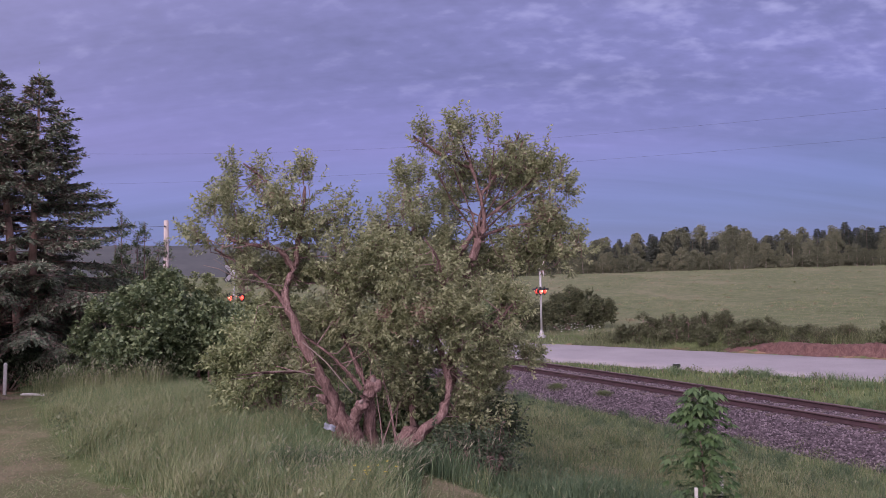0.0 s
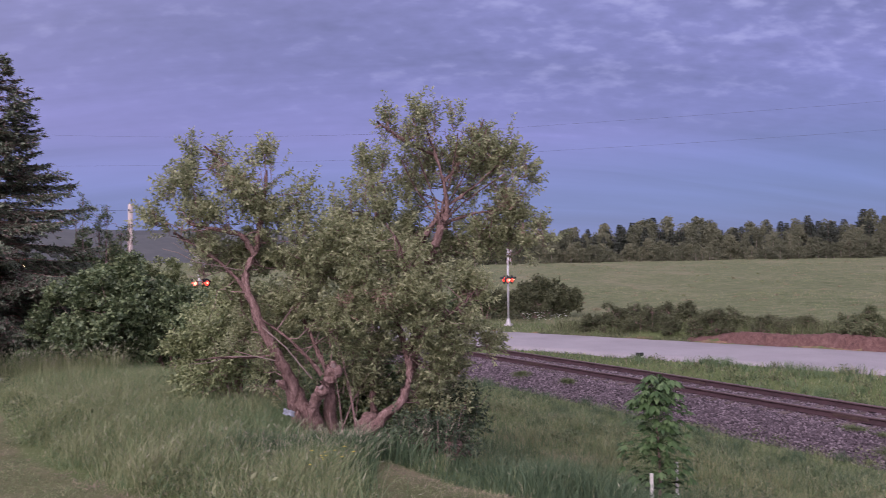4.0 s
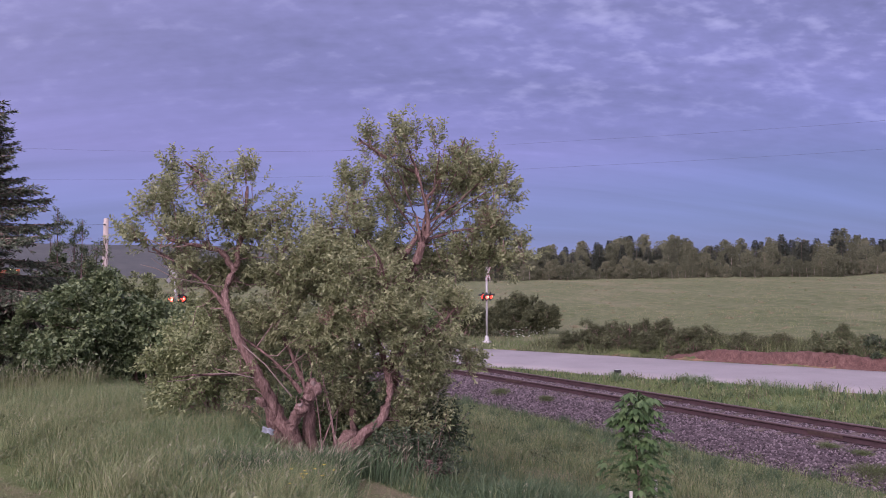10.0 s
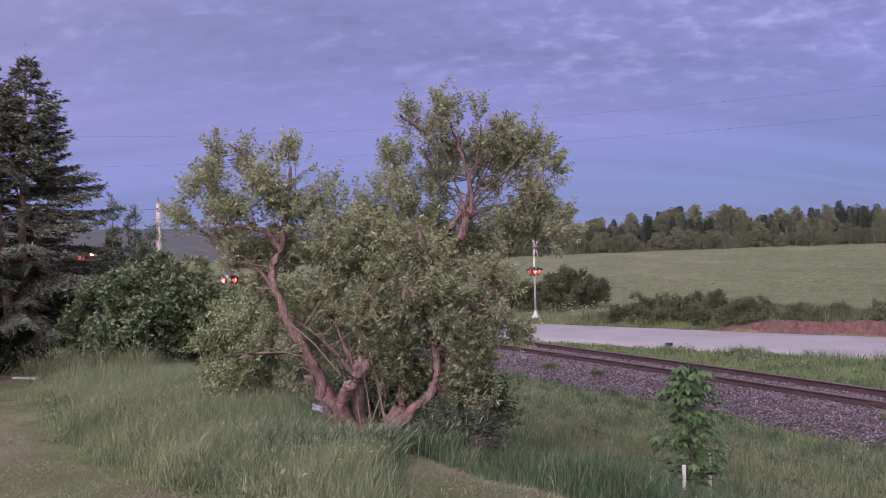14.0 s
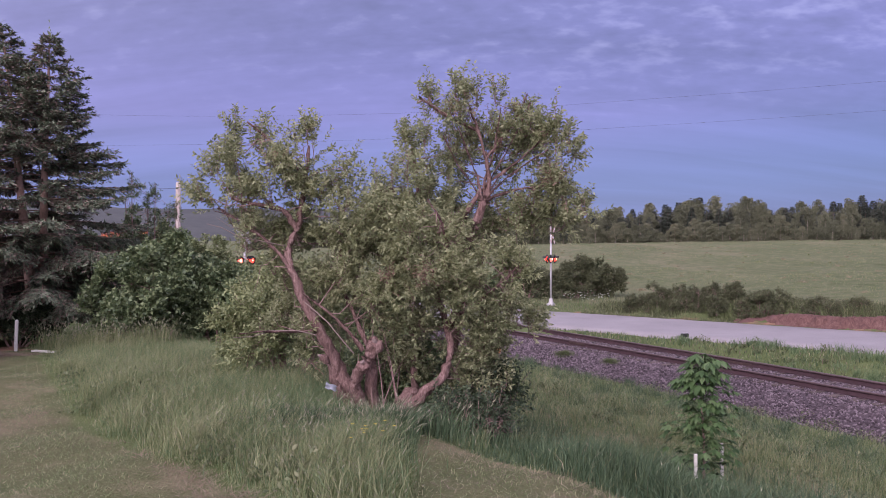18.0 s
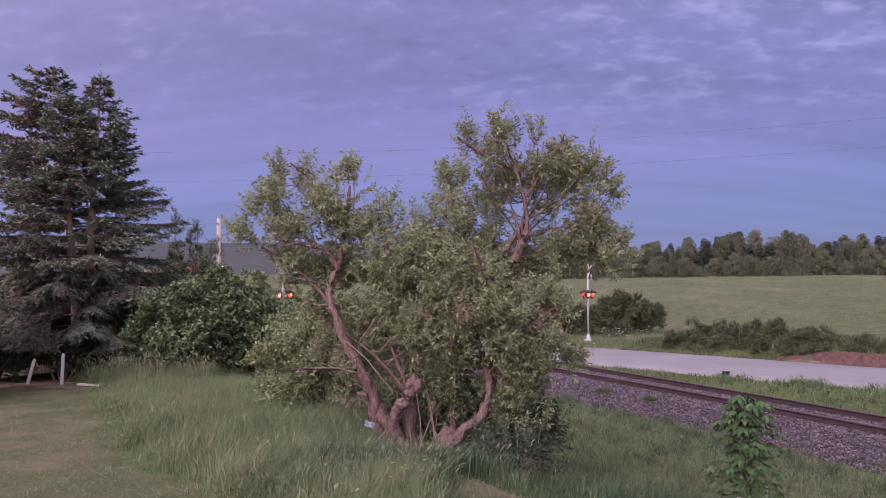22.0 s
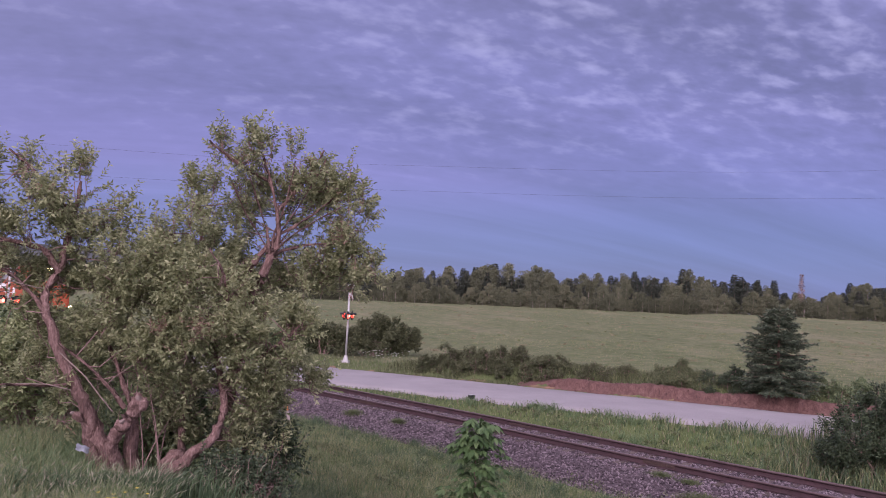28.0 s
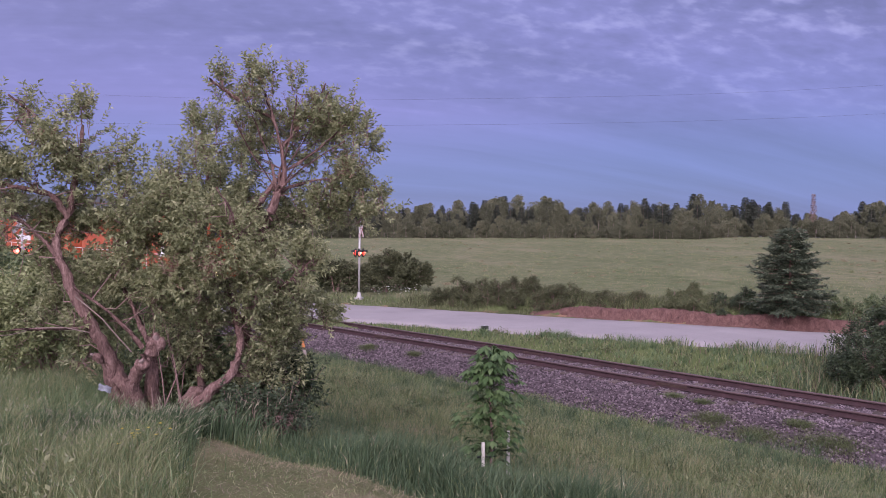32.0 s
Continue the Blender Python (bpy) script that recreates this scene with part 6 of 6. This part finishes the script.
def marker_stake():
    x, y = 1.75, 27.2
    root = empty("marker_stake", pose(x, y, gz(x, y) - 0.05, 0, -16, 30), "leaning orange-topped wooden survey stake beside the track", "stake")
    part("stake", box(B(), (0, 0, 0.45), (0.10, 0.05, 0.95), bevel=0.006), M["pole_wood"], root)
    part("painted_top", box(B(), (0, 0, 0.72), (0.106, 0.056, 0.46), bevel=0.006), M["orange_paint"], root, "faded orange painted band")


def switch_marker():
    x, y = 8.8, 29.5
    z = gz(x, y)
    root = empty("track_marker", pose(x, y, z, 0, 0, 20), "small black post with pale cap beside the track", "marker")
    part("stem", cyl(B(), (0, 0, -0.1), (0, 0, 0.13), 0.05, 0.05, 10), M["black_metal"], root)
    part("head", box(B(), (0, 0, 0.19), (0.26, 0.16, 0.14), bevel=0.03), M["black_metal"], root)
    part("cap", box(B(), (0.02, 0, 0.27), (0.18, 0.12, 0.02), bevel=0.008), M["galvanised"], root)


def rag():
    rng = np.random.default_rng(9)
    bm = B()
    bmesh.ops.create_grid(bm, x_segments=9, y_segments=6, size=0.5, matrix=Matrix.Diagonal((0.14, 0.075, 1, 1)))
    for v in bm.verts:
        v.co.z = 0.03 * math.sin(v.co.x * 60) + 0.02 * math.sin(v.co.y * 85) + rng.uniform(-0.01, 0.01)
    bmesh.ops.solidify(bm, geom=bm.faces[:], thickness=0.006)
    ob = part("rag", bm, M["shed_trim"], None, smooth_faces=True)
    ob.matrix_world = pose(-1.52, 10.12, 1.80, 60, 12, -20)
    tagged(ob, "crumpled white rag caught on the tree's low stub", "rag")


def flowers(name, label, mat, pts, seed, size=0.05, spread=0.5, n=26, hz=(0.35, 0.75)):
    rng = np.random.default_rng(seed)
    for x0, y0 in pts:
        x, y = x0 + rng.normal(size=n) * spread, y0 + rng.normal(size=n) * spread
        h = rng.uniform(*hz, n)
        g = ground_z(x, y)
        root = empty(name, pose(x0, y0, gz(x0, y0)), label, "flower")
        o = np.array([x0, y0, gz(x0, y0)])
        base = np.stack([x, y, g], 1) - o
        top = base + np.stack([rng.normal(size=n) * 0.06, rng.normal(size=n) * 0.06, h], 1)
        tagged(put_mesh("stem", *tubes([[(*b, 0.006), (*t, 0.004)] for b, t in zip(base, top)], 3), M["lush_grass"], root), kind="stuff")
        P, D = np.repeat(top, 6, 0), unit(np.stack([np.cos(np.arange(n * 6) * 1.047), np.sin(np.arange(n * 6) * 1.047), np.full(n * 6, 0.35)], 1))
        tagged(put_mesh("petal", *blades(P, D, unit(np.cross(D, np.tile([0, 0, 1.0], (n * 6, 1)))), np.full(n * 6, size), np.full(n * 6, size * 0.8)), M[mat], root), kind="stuff")


def sapling():
    """A staked young tree with large fingered leaves."""
    rng = np.random.default_rng(14)
    x, y = 3.32, 10.13
    z = gz(x, y)
    H = 2.15 - z
    root = empty("staked_sapling", pose(x, y, z), "young chestnut sapling with large fingered leaves tied to stakes", "sapling")
    stem = [(0, 0, 0, 0.022), (0.02, 0, H * 0.4, 0.018), (-0.02, 0.01, H * 0.75, 0.012), (0, 0, H * 0.97, 0.006)]
    put_mesh("trunk", *tubes([stem], 7), M["twig"], root, True)
    stalks, P, D, S, L = [], [], [], [], []
    for k in range(340):
        q = rng.uniform(0.06, 1.0) ** 0.85
        a = rng.uniform(0, 6.28)
        reach = (0.14 + 0.27 * math.sin(math.pi * min(1, 0.14 + q * 0.80))) * rng.uniform(0.35, 1.2)
        b = np.array([0.0, 0, H * q])
        o = np.array([math.cos(a), math.sin(a), 0])
        tip = b + o * reach + [0, 0, rng.uniform(0.0, 0.16)]
        stalks.append([(*b, 0.006), (*((b + tip) / 2 + [0, 0, 0.05]), 0.004), (*tip, 0.003)])
        sd = np.array([-o[1], o[0], 0])
        size = rng.uniform(0.08, 0.17) * (1.25 if q > 0.82 else 1.0)
        for ang in (-75, -38, 0, 38, 75):
            ca, sa = math.cos(radians(ang)), math.sin(radians(ang))
            d = unit(o * ca + sd * sa + np.array([0, 0, -0.65 + rng.uniform(-0.25, 0.2)]))
            P.append(tip), D.append(d), S.append(unit(np.cross(d, [0, 0, 1.0]))), L.append(size * (1 - 0.0035 * abs(ang)))
    tagged(put_mesh("leaf_stalk", *tubes(stalks, 4), M["sapling_leaf"], root), kind="stuff")
    P, D, S, L = np.array(P), np.array(D), np.array(S), np.array(L)
    put_mesh("crown", *blades(P, D, S, L, L * 0.40, 0.12), M["sapling_leaf"], root)
    for sx, sy, top in ((-0.20, -0.34, 1.02), (0.36, 0.34, 0.98)):
        st = part("stake", box(B(), (sx, sy, (top - z) / 2), (0.04, 0.035, top - z), bevel=0.004), M["white_weathered"], root, "pale square wooden stake")
        part("tie", box(B(), (sx * 0.5, sy * 0.5, (top - z) * 0.72), (abs(sx) + 0.06, 0.03, 0.02), bevel=0.003), M["black_metal"], st)


utility_pole()
wires()
shed()
sawhorse()
fence_post(-11.6, 20.4, 0.85, 2, "weathered white fence post under the spruce")
fence_post(-12.9, 20.9, 0.80, 14, "leaning weathered fence post under the spruce")
plank()
marker_stake()
switch_marker()
rag()
flowers("daisy_clump", "white daisies in the verge by the signal", "petal", [(6.7, 43.0), (8.0, 42.6)], 70, 0.06, 0.4)
flowers("buttercup_clump", "yellow flowers among the weeds below the tree", "yellow_petal", [(-0.75, 7.7)], 71, 0.022, 0.2, 16, (0.15, 0.3))
sapling()


# ---- train ----
def locomotive(label):
    """Local +y forward from the front coupler, z up from the rail."""
    root = empty("locomotive", Matrix(), label, "locomotive", "locomotives of the train")
    part("frame", box(B(), (0, -9.9, 1.30), (2.9, 18.6, 0.34), bevel=0.02), M["loco_black"], root)
    part("pilot", box(B(), (0, -0.62, 0.80), (2.7, 0.20, 1.0), bevel=0.03), M["loco_black"], root)
    part("plow", box(B(), (0, -0.45, 0.45), (2.5, 0.30, 0.50), Matrix.Translation((0, 0, 0)) @ Matrix.Rotation(0.0, 4, "X"), 0.08), M["loco_black"], root)
    part("coupler", box(B(), (0, -0.20, 0.90), (0.28, 0.62, 0.28), bevel=0.05), M["loco_black"], root)
    # short hood, cab, long hood
    part("nose", box(B(), (0, -2.15, 2.38), (2.0, 2.1, 1.85), bevel=0.16), M["loco_orange"], root, "orange short hood")
    cab = part("cab", box(B(), (0, -4.45, 2.98), (3.0, 2.5, 3.05), bevel=0.14), M["loco_orange"], root, "orange cab")
    part("cab_roof", box(B(), (0, -4.45, 4.53), (2.7, 2.6, 0.10), bevel=0.04), M["loco_black"], cab)
    for x in (-0.98, -0.36, 0.36, 0.98):
        part("windscreen", box(B(), (x, -3.195, 3.72), (0.50, 0.03, 0.62), bevel=0.01), M["glass"], cab)
    for sx in (-1, 1):
        for y in (-4.0, -4.95):
            part("side_window", box(B(), (sx * 1.505, y, 3.66), (0.03, 0.75, 0.66), bevel=0.01), M["glass"], cab)
    hood = part("long_hood", box(B(), (0, -12.3, 2.86), (1.9, 13.1, 2.75), bevel=0.12), M["loco_orange"], root, "orange long hood")
    part("radiator", box(B(), (0, -16.6, 3.95), (2.5, 3.6, 0.62), bevel=0.08), M["loco_orange"], hood)
    for sx in (-1, 1):
        for y in (-7.0, -8.6, -10.2, -11.8, -13.4, -15.0, -17.6):
            part("hood_door", box(B(), (sx * 0.955, y, 2.55), (0.02, 1.3, 1.7), bevel=0.008), M["loco_orange"], hood)
        part("intake_grille", box(B(), (sx * 0.962, -7.4, 3.85), (0.03, 1.8, 0.5), bevel=0.01), M["loco_black"], hood)
        part("white_lettering_bar", box(B(), (sx * 0.975, -11.0, 2.85), (0.012, 3.6, 0.40)), M["loco_white"], hood, "white bar where the name stands")
        part("white_stripe", box(B(), (sx * 1.456, -9.9, 1.30), (0.014, 18.2, 0.07)), M["loco_white"], root)
        part("cab_side_panel", box(B(), (sx * 1.508, -5.35, 2.6), (0.012, 0.55, 0.5)), M["loco_white"], cab)
        # handrail and stanchions
        part("handrail", cyl(B(), (sx * 1.40, -6.0, 2.45), (sx * 1.40, -18.9, 2.45), 0.02, 0.02, 6), M["loco_white"], root)
        for y in np.linspace(-6.0, -18.9, 9):
            part("stanchion", cyl(B(), (sx * 1.40, y, 1.45), (sx * 1.40, y, 2.45), 0.018, 0.018, 6), M["loco_white"], root)
        for z in (0.45, 0.75, 1.05):
            part("step", box(B(), (sx * 1.28, -1.0, z), (0.34, 0.50, 0.04)), M["loco_black"], root)
        lamp = part("ditch_light", cyl(B(), (sx * 0.85, -0.78, 1.70), (sx * 0.85, -0.52, 1.70), 0.12, 0.13, 14), M["loco_black"], root)
        part("lens", cyl(B(), (sx * 0.85, -0.52, 1.70), (sx * 0.85, -0.50, 1.70), 0.15, 0.14, 14), M["headlamp"], lamp, "bright warm ditch-light lens")
        part("number_board", box(B(), (sx * 0.62, -3.17, 4.28), (0.52, 0.05, 0.20), bevel=0.01), M["number_glow"], cab, "lit number board, left blank")
    hl = part("headlight", box(B(), (0, -3.15, 4.40), (0.62, 0.22, 0.34), bevel=0.04), M["loco_black"], root)
    for x in (-0.15, 0.15):
        part("lens", cyl(B(), (x, -3.04, 4.40), (x, -3.02, 4.40), 0.15, 0.14, 14), M["headlamp"], hl, "bright warm headlight lens")
    part("fuel_tank", box(B(), (0, -9.9, 0.78), (2.6, 4.4, 0.80), bevel=0.15), M["loco_black"], root)
    part("exhaust", box(B(), (0, -12.0, 4.30), (0.5, 0.9, 0.22), bevel=0.03), M["loco_black"], hood)
    part("horn", cyl(B(), (0.5, -4.6, 4.66), (0.5, -4.1, 4.66), 0.03, 0.07, 8), M["loco_black"], cab)
    for yc in (-4.0, -15.8):
        truck = part("truck", box(B(), (0, yc, 0.72), (2.3, 3.9, 0.38), bevel=0.06), M["loco_black"], root)
        for dy in (-1.35, 0, 1.35):
            for sx in (-0.755, 0.755):
                part("wheel", cyl(B(), (sx - 0.06, yc + dy, 0.52), (sx + 0.06, yc + dy, 0.52), 0.51, 0.51, 20), M["rust_rail"], truck)
    return root


def hopper_car():
    root = empty("hopper_car", Matrix(), "brown steel hopper wagon of the freight train", "freight car", "freight cars of the train")
    bm = box(B(), (0, -6.2, 2.6), (2.9, 10.8, 2.5), bevel=0.05)
    for v in bm.verts:
        if v.co.z < 2.0:
            v.co.y = -6.2 + (v.co.y + 6.2) * 0.72
    part("body", bm, M["hopper"], root)
    for sx in (-1, 1):
        for y in np.linspace(-10.8, -1.6, 9):
            part("rib", box(B(), (sx * 1.48, y, 3.0), (0.07, 0.10, 1.6), bevel=0.01), M["hopper"], root)
    part("sill", box(B(), (0, -6.2, 1.12), (0.7, 12.0, 0.35), bevel=0.03), M["loco_black"], root)
    for yc in (-1.9, -10.5):
        truck = part("truck", box(B(), (0, yc, 0.62), (2.2, 2.3, 0.32), bevel=0.05), M["loco_black"], root)
        for dy in (-0.85, 0.85):
            for sx in (-0.755, 0.755):
                part("wheel", cyl(B(), (sx - 0.06, yc + dy, 0.45), (sx + 0.06, yc + dy, 0.45), 0.44, 0.44, 16), M["rust_rail"], truck)
    return root


TRAIN = []
_loco = locomotive("orange diesel locomotive with lit headlights leading the freight train")
TRAIN.append((_loco, 0.0))
_second = copy_thing(_loco, Matrix())
tagged(_second, "second orange diesel locomotive behind the leading one")
for _part in _second.children_recursive:
    # its lamps are out
    if _part.name.split(".")[0] in ("lens", "number_board"):
        _part.material_slots[0].link = "OBJECT"
        _part.material_slots[0].material = M["glass"]
        tagged(_part, "unlit dark lamp glass")
TRAIN.append((_second, 20.3))
_car = hopper_car()
TRAIN.append((_car, 40.6))
for _k in range(4):
    TRAIN.append((copy_thing(_car, Matrix()), 40.6 + 12.9 * (_k + 1)))


def train_pose(s):
    x, y = track_xy(s, 0.0)
    return pose(x, y, float(rail_z(s)), math.degrees(math.atan(-0.0105)) if s > 18 else 0.0, 0, TRACK_TURN + 180)


def motions():
    """The train rolls up to the crossing, slowing a little."""
    front = [(0.0, 254.0), (6.0, 204.5), (12.0, 156.0), (16.0, 125.0), (19.0, 102.3), (20.0, 94.9), (23.0, 73.6), (24.5, 63.6), (26.5, 51.8), (28.0, 43.2), (29.0, 37.2), (30.0, 31.5), (31.0, 25.8), (32.0, 20.2)]
    for car, back in TRAIN:
        walk(car, [(t, train_pose(s + back)) for t, s in front])


# ---- sleepers, rail joints ----
def make_sleepers():
    bm = box(B(), (0, 0, -0.085), (2.6, 0.23, 0.17), bevel=0.012)
    me = bpy.data.meshes.new("sleeper")
    bm.to_mesh(me)
    bm.free()
    me.materials.append(M["sleeper"])
    bm = B()
    for sx in (-0.755, 0.755):
        box(bm, (sx, 0, 0.006), (0.36, 0.19, 0.014))
    plate = bpy.data.meshes.new("tie_plate")
    bm.to_mesh(plate)
    bm.free()
    plate.materials.append(M["rust_rail"])
    rng = np.random.default_rng(15)
    for k in range(190):
        s = -38 + 0.56 * k
        x, y = track_xy(s, rng.uniform(-0.04, 0.04))
        m = pose(x, y, -0.174 + float(rail_z(s)) + rng.uniform(-0.008, 0.002), 0, 0, TRACK_TURN + rng.uniform(-0.8, 0.8))
        ob = new("sleeper", me)
        ob.matrix_world, ob.parent = m, railway
        if s < 14:
            p = new("tie_plate", plate)
            p.parent = ob
    bm = B()
    box(bm, (0, 0, 0), (0.022, 0.90, 0.085), bevel=0.006)
    for y in (-0.36, -0.22, -0.08, 0.08, 0.22, 0.36):
        cyl(bm, (-0.03, y, 0), (0.03, y, 0), 0.02, 0.02, 6)
    fish = bpy.data.meshes.new("joint_bar")
    bm.to_mesh(fish)
    bm.free()
    fish.materials.append(M["black_rust"])
    for k, s in enumerate((-15.6, -3.7, 8.2, 20.1)):
        for n0 in (-0.755, 0.755):
            for e in (-0.026, 0.026):
                x, y = track_xy(s + (5.9 if n0 > 0 else 0), n0 + e)
                ob = new("joint_bar", fish)
                ob.matrix_world, ob.parent = pose(x, y, -0.09 + float(rail_z(s)), 0, 0, TRACK_TURN), railway


M["black_rust"] = material("black_rust", [(0.035, 0.022, 0.021), (0.07, 0.042, 0.038)], 4, 0.8, 0.2, 40)
make_sleepers()
make_wood()
spruce("twin_spruce", pose(-12.5, 23.5, gz(-12.5, 23.5)), "tall ragged twin-stemmed spruce with brown inner branches", [(-0.32, 0, 9.75, 3.3, 1.45, -0.95, 0.95), (-0.24, 0.3, 9.55, 3.3, 1.35, 0.30, 0.0)], 31, branch_gap=0.34, dens=46, bare=0.33, needle=0.15, brown=0.6, droop=0.30, drop=0.08, thin=0.45, power=0.9, pads=1.0)
shrub("hedge_bush", -8.5, 22.2, 1.9, 1.6, 4.0, 41, "dark_leaf", "dense dark green bush beside the long grass", 12, 0.125, 300, 0.62)
shrub("hedge_bush", -6.8, 22.4, 1.6, 1.5, 3.0, 42, "dark_leaf", "dense dark green rounded bush in the hedge", 12, 0.12, 320, 0.62)
slender_thicket(-11.5, 28.6)
shrub("pale_bush", -2.75, 13.2, 1.25, 1.0, 2.5, 43, "pale_leaf", "light green willow bush behind the old tree", 10, 0.08, 420, 0.42)
shrub("hedge_bush", -7.2, 30.0, 2.3, 1.3, 2.65 - gz(-7.2, 30.0), 140, "pale_leaf", "green bush in the hedge between meadow and railway", 12, 0.10, 260, 0.5)
shrub("hedge_bush", -4.0, 31.0, 2.2, 1.3, 2.5 - gz(-4.0, 31.0), 141, "dark_leaf", "green bush in the hedge beyond the old tree", 12, 0.10, 260, 0.5)
shrub("hedge_bush", -12.5, 33.0, 4.5, 2.5, 5.0, 46, "pale_leaf", "wide green bush in the hedge by the railway", 14, 0.12, 150, 0.5)
shrub("hedge_bush", 7.3, 46.0, 3.0, 1.5, 2.6, 47, "bramble_leaf", "dark rounded bush behind the crossing signal", 14, 0.11, 300, 0.6)
shrub("hedge_bush", 4.4, 46.6, 2.0, 1.3, 2.3, 55, "bramble_leaf", "dark rounded bush beside the crossing signal", 12, 0.11, 300, 0.6)
shrub("hedge_bush", 2.6, 48.5, 2.6, 1.5, 1.9, 48, "dark_leaf", "green bush along the edge of the hay field", 10, 0.13, 130, 0.6)
# roadside bushes: their shaded look is painted into the leaf colour
shrub("roadside_bush", 17.9, 18.4, 1.9, 1.6, 3.1, 49, "shaded_leaf", "dense bush between railway and road", 12, 0.085, 300, 0.5)
shrub("roadside_bush", 19.6, 17.4, 1.6, 1.4, 2.5, 53, "shaded_leaf", "dense dark bush beside the railway", 10, 0.085, 300, 0.5)
shrub("roadside_bush", 16.9, 19.3, 0.7, 0.7, 1.5, 54, "shaded_leaf", "small dark bush at the edge of the roadside thicket", 8, 0.08, 320, 0.5)
spruce("young_spruce", pose(22.15, 29.05, gz(22.15, 29.05)), "broad young spruce on the road bank", [(0, 0, 4.15, 2.5, 0.80, 0.05, 0.0)], 51, branch_gap=0.18, dens=64, bare=0.12, needle=0.12, power=0.62, full=0.95, droop=0.12, drop=0.05, green="young_needle")
shrub("foot_bush", -0.7, 11.3, 1.0, 0.5, 1.6, 97, "dark_leaf", "dark leafy undergrowth behind the stems of the old tree", 9, 0.075, 420, 0.5)
# next four: weeds whose leaf colour also paints the deep shade under the tree
shrub("foot_bush", 0.45, 11.0, 0.7, 0.45, 1.15, 95, "shaded_leaf", "dark leafy undergrowth at the foot of the old tree, shade put into its colour", 8, 0.075, 420, 0.5)
shrub("foot_bush", 0.15, 10.0, 0.40, 0.36, 0.55, 96, "shaded_leaf", "low dark weeds between the stems of the old tree, shade put into their colour", 8, 0.06, 520, 0.5, span=0.2)
shrub("foot_bush", 0.55, 9.55, 0.4, 0.34, 0.5, 99, "shaded_leaf", "dark trailing weeds beside the old tree, shade put into their colour", 8, 0.055, 560, 0.45, span=0.18)
shrub("foot_bush", 0.05, 9.5, 0.42, 0.34, 0.5, 98, "shaded_leaf", "dark trailing weeds before the leaning stem of the old tree, shade put into their colour", 8, 0.055, 560, 0.45, span=0.18)
for _k, (_a0, _a1, _h, _leaf) in enumerate(((3.2, 6.4, 0.9, "bramble_leaf"), (6.0, 9.4, 0.9, "bramble_leaf"), (9.0, 11.2, 0.6, "bramble_leaf"), (10.8, 14.9, 0.32, "bramble_leaf"), (15.2, 17.8, 0.72, "scrub_leaf"), (17.4, 20.2, 0.65, "shaded_leaf"), (21.8, 25.4, 0.6, "dark_leaf"))):
    bank_thicket(_a0, _a1, _h, 80 + _k, _leaf)
for _k, (_x, _y, _w, _h) in enumerate(((-10.9, 46.4, 2.2, 3.4), (-8.3, 43.4, 1.9, 3.2), (-14.6, 49.5, 2.6, 3.4), (-18.0, 46.0, 2.8, 3.5))):
    shrub("hedge_bush", _x, _y, _w, 1.3, _h - gz(_x, _y), 160 + _k, "pale_leaf", "pale green bush beside the railway beyond the crossing signal", 12, 0.12, 200, 0.5)
# dark-coloured bushes added to stand in for the black shade beneath the spruce
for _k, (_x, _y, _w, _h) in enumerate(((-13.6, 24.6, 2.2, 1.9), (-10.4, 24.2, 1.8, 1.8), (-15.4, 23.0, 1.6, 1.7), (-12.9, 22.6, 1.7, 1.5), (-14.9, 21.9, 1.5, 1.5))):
    shrub("undergrowth", _x, _y, _w, 0.9, _h, 120 + _k, "shaded_leaf", "tangled undergrowth coloured dark for the shade beneath the spruce", 9, 0.10, 240, 0.55)
for _k, (_x, _y, _w, _h) in enumerate(((-14.6, 27.5, 2.0, 4.9), (-12.2, 28.6, 1.9, 5.0), (-18.5, 27.0, 2.2, 4.4), (-21.5, 25.5, 2.2, 3.6), (-16.6, 27.5, 2.0, 4.6))):
    shrub("hedge_bush", _x, _y, _w, 1.6, _h, 90 + _k, "dark_leaf", "dark dense bush in the hedge behind the spruce", 10, 0.11, 260, 0.55)
motions()
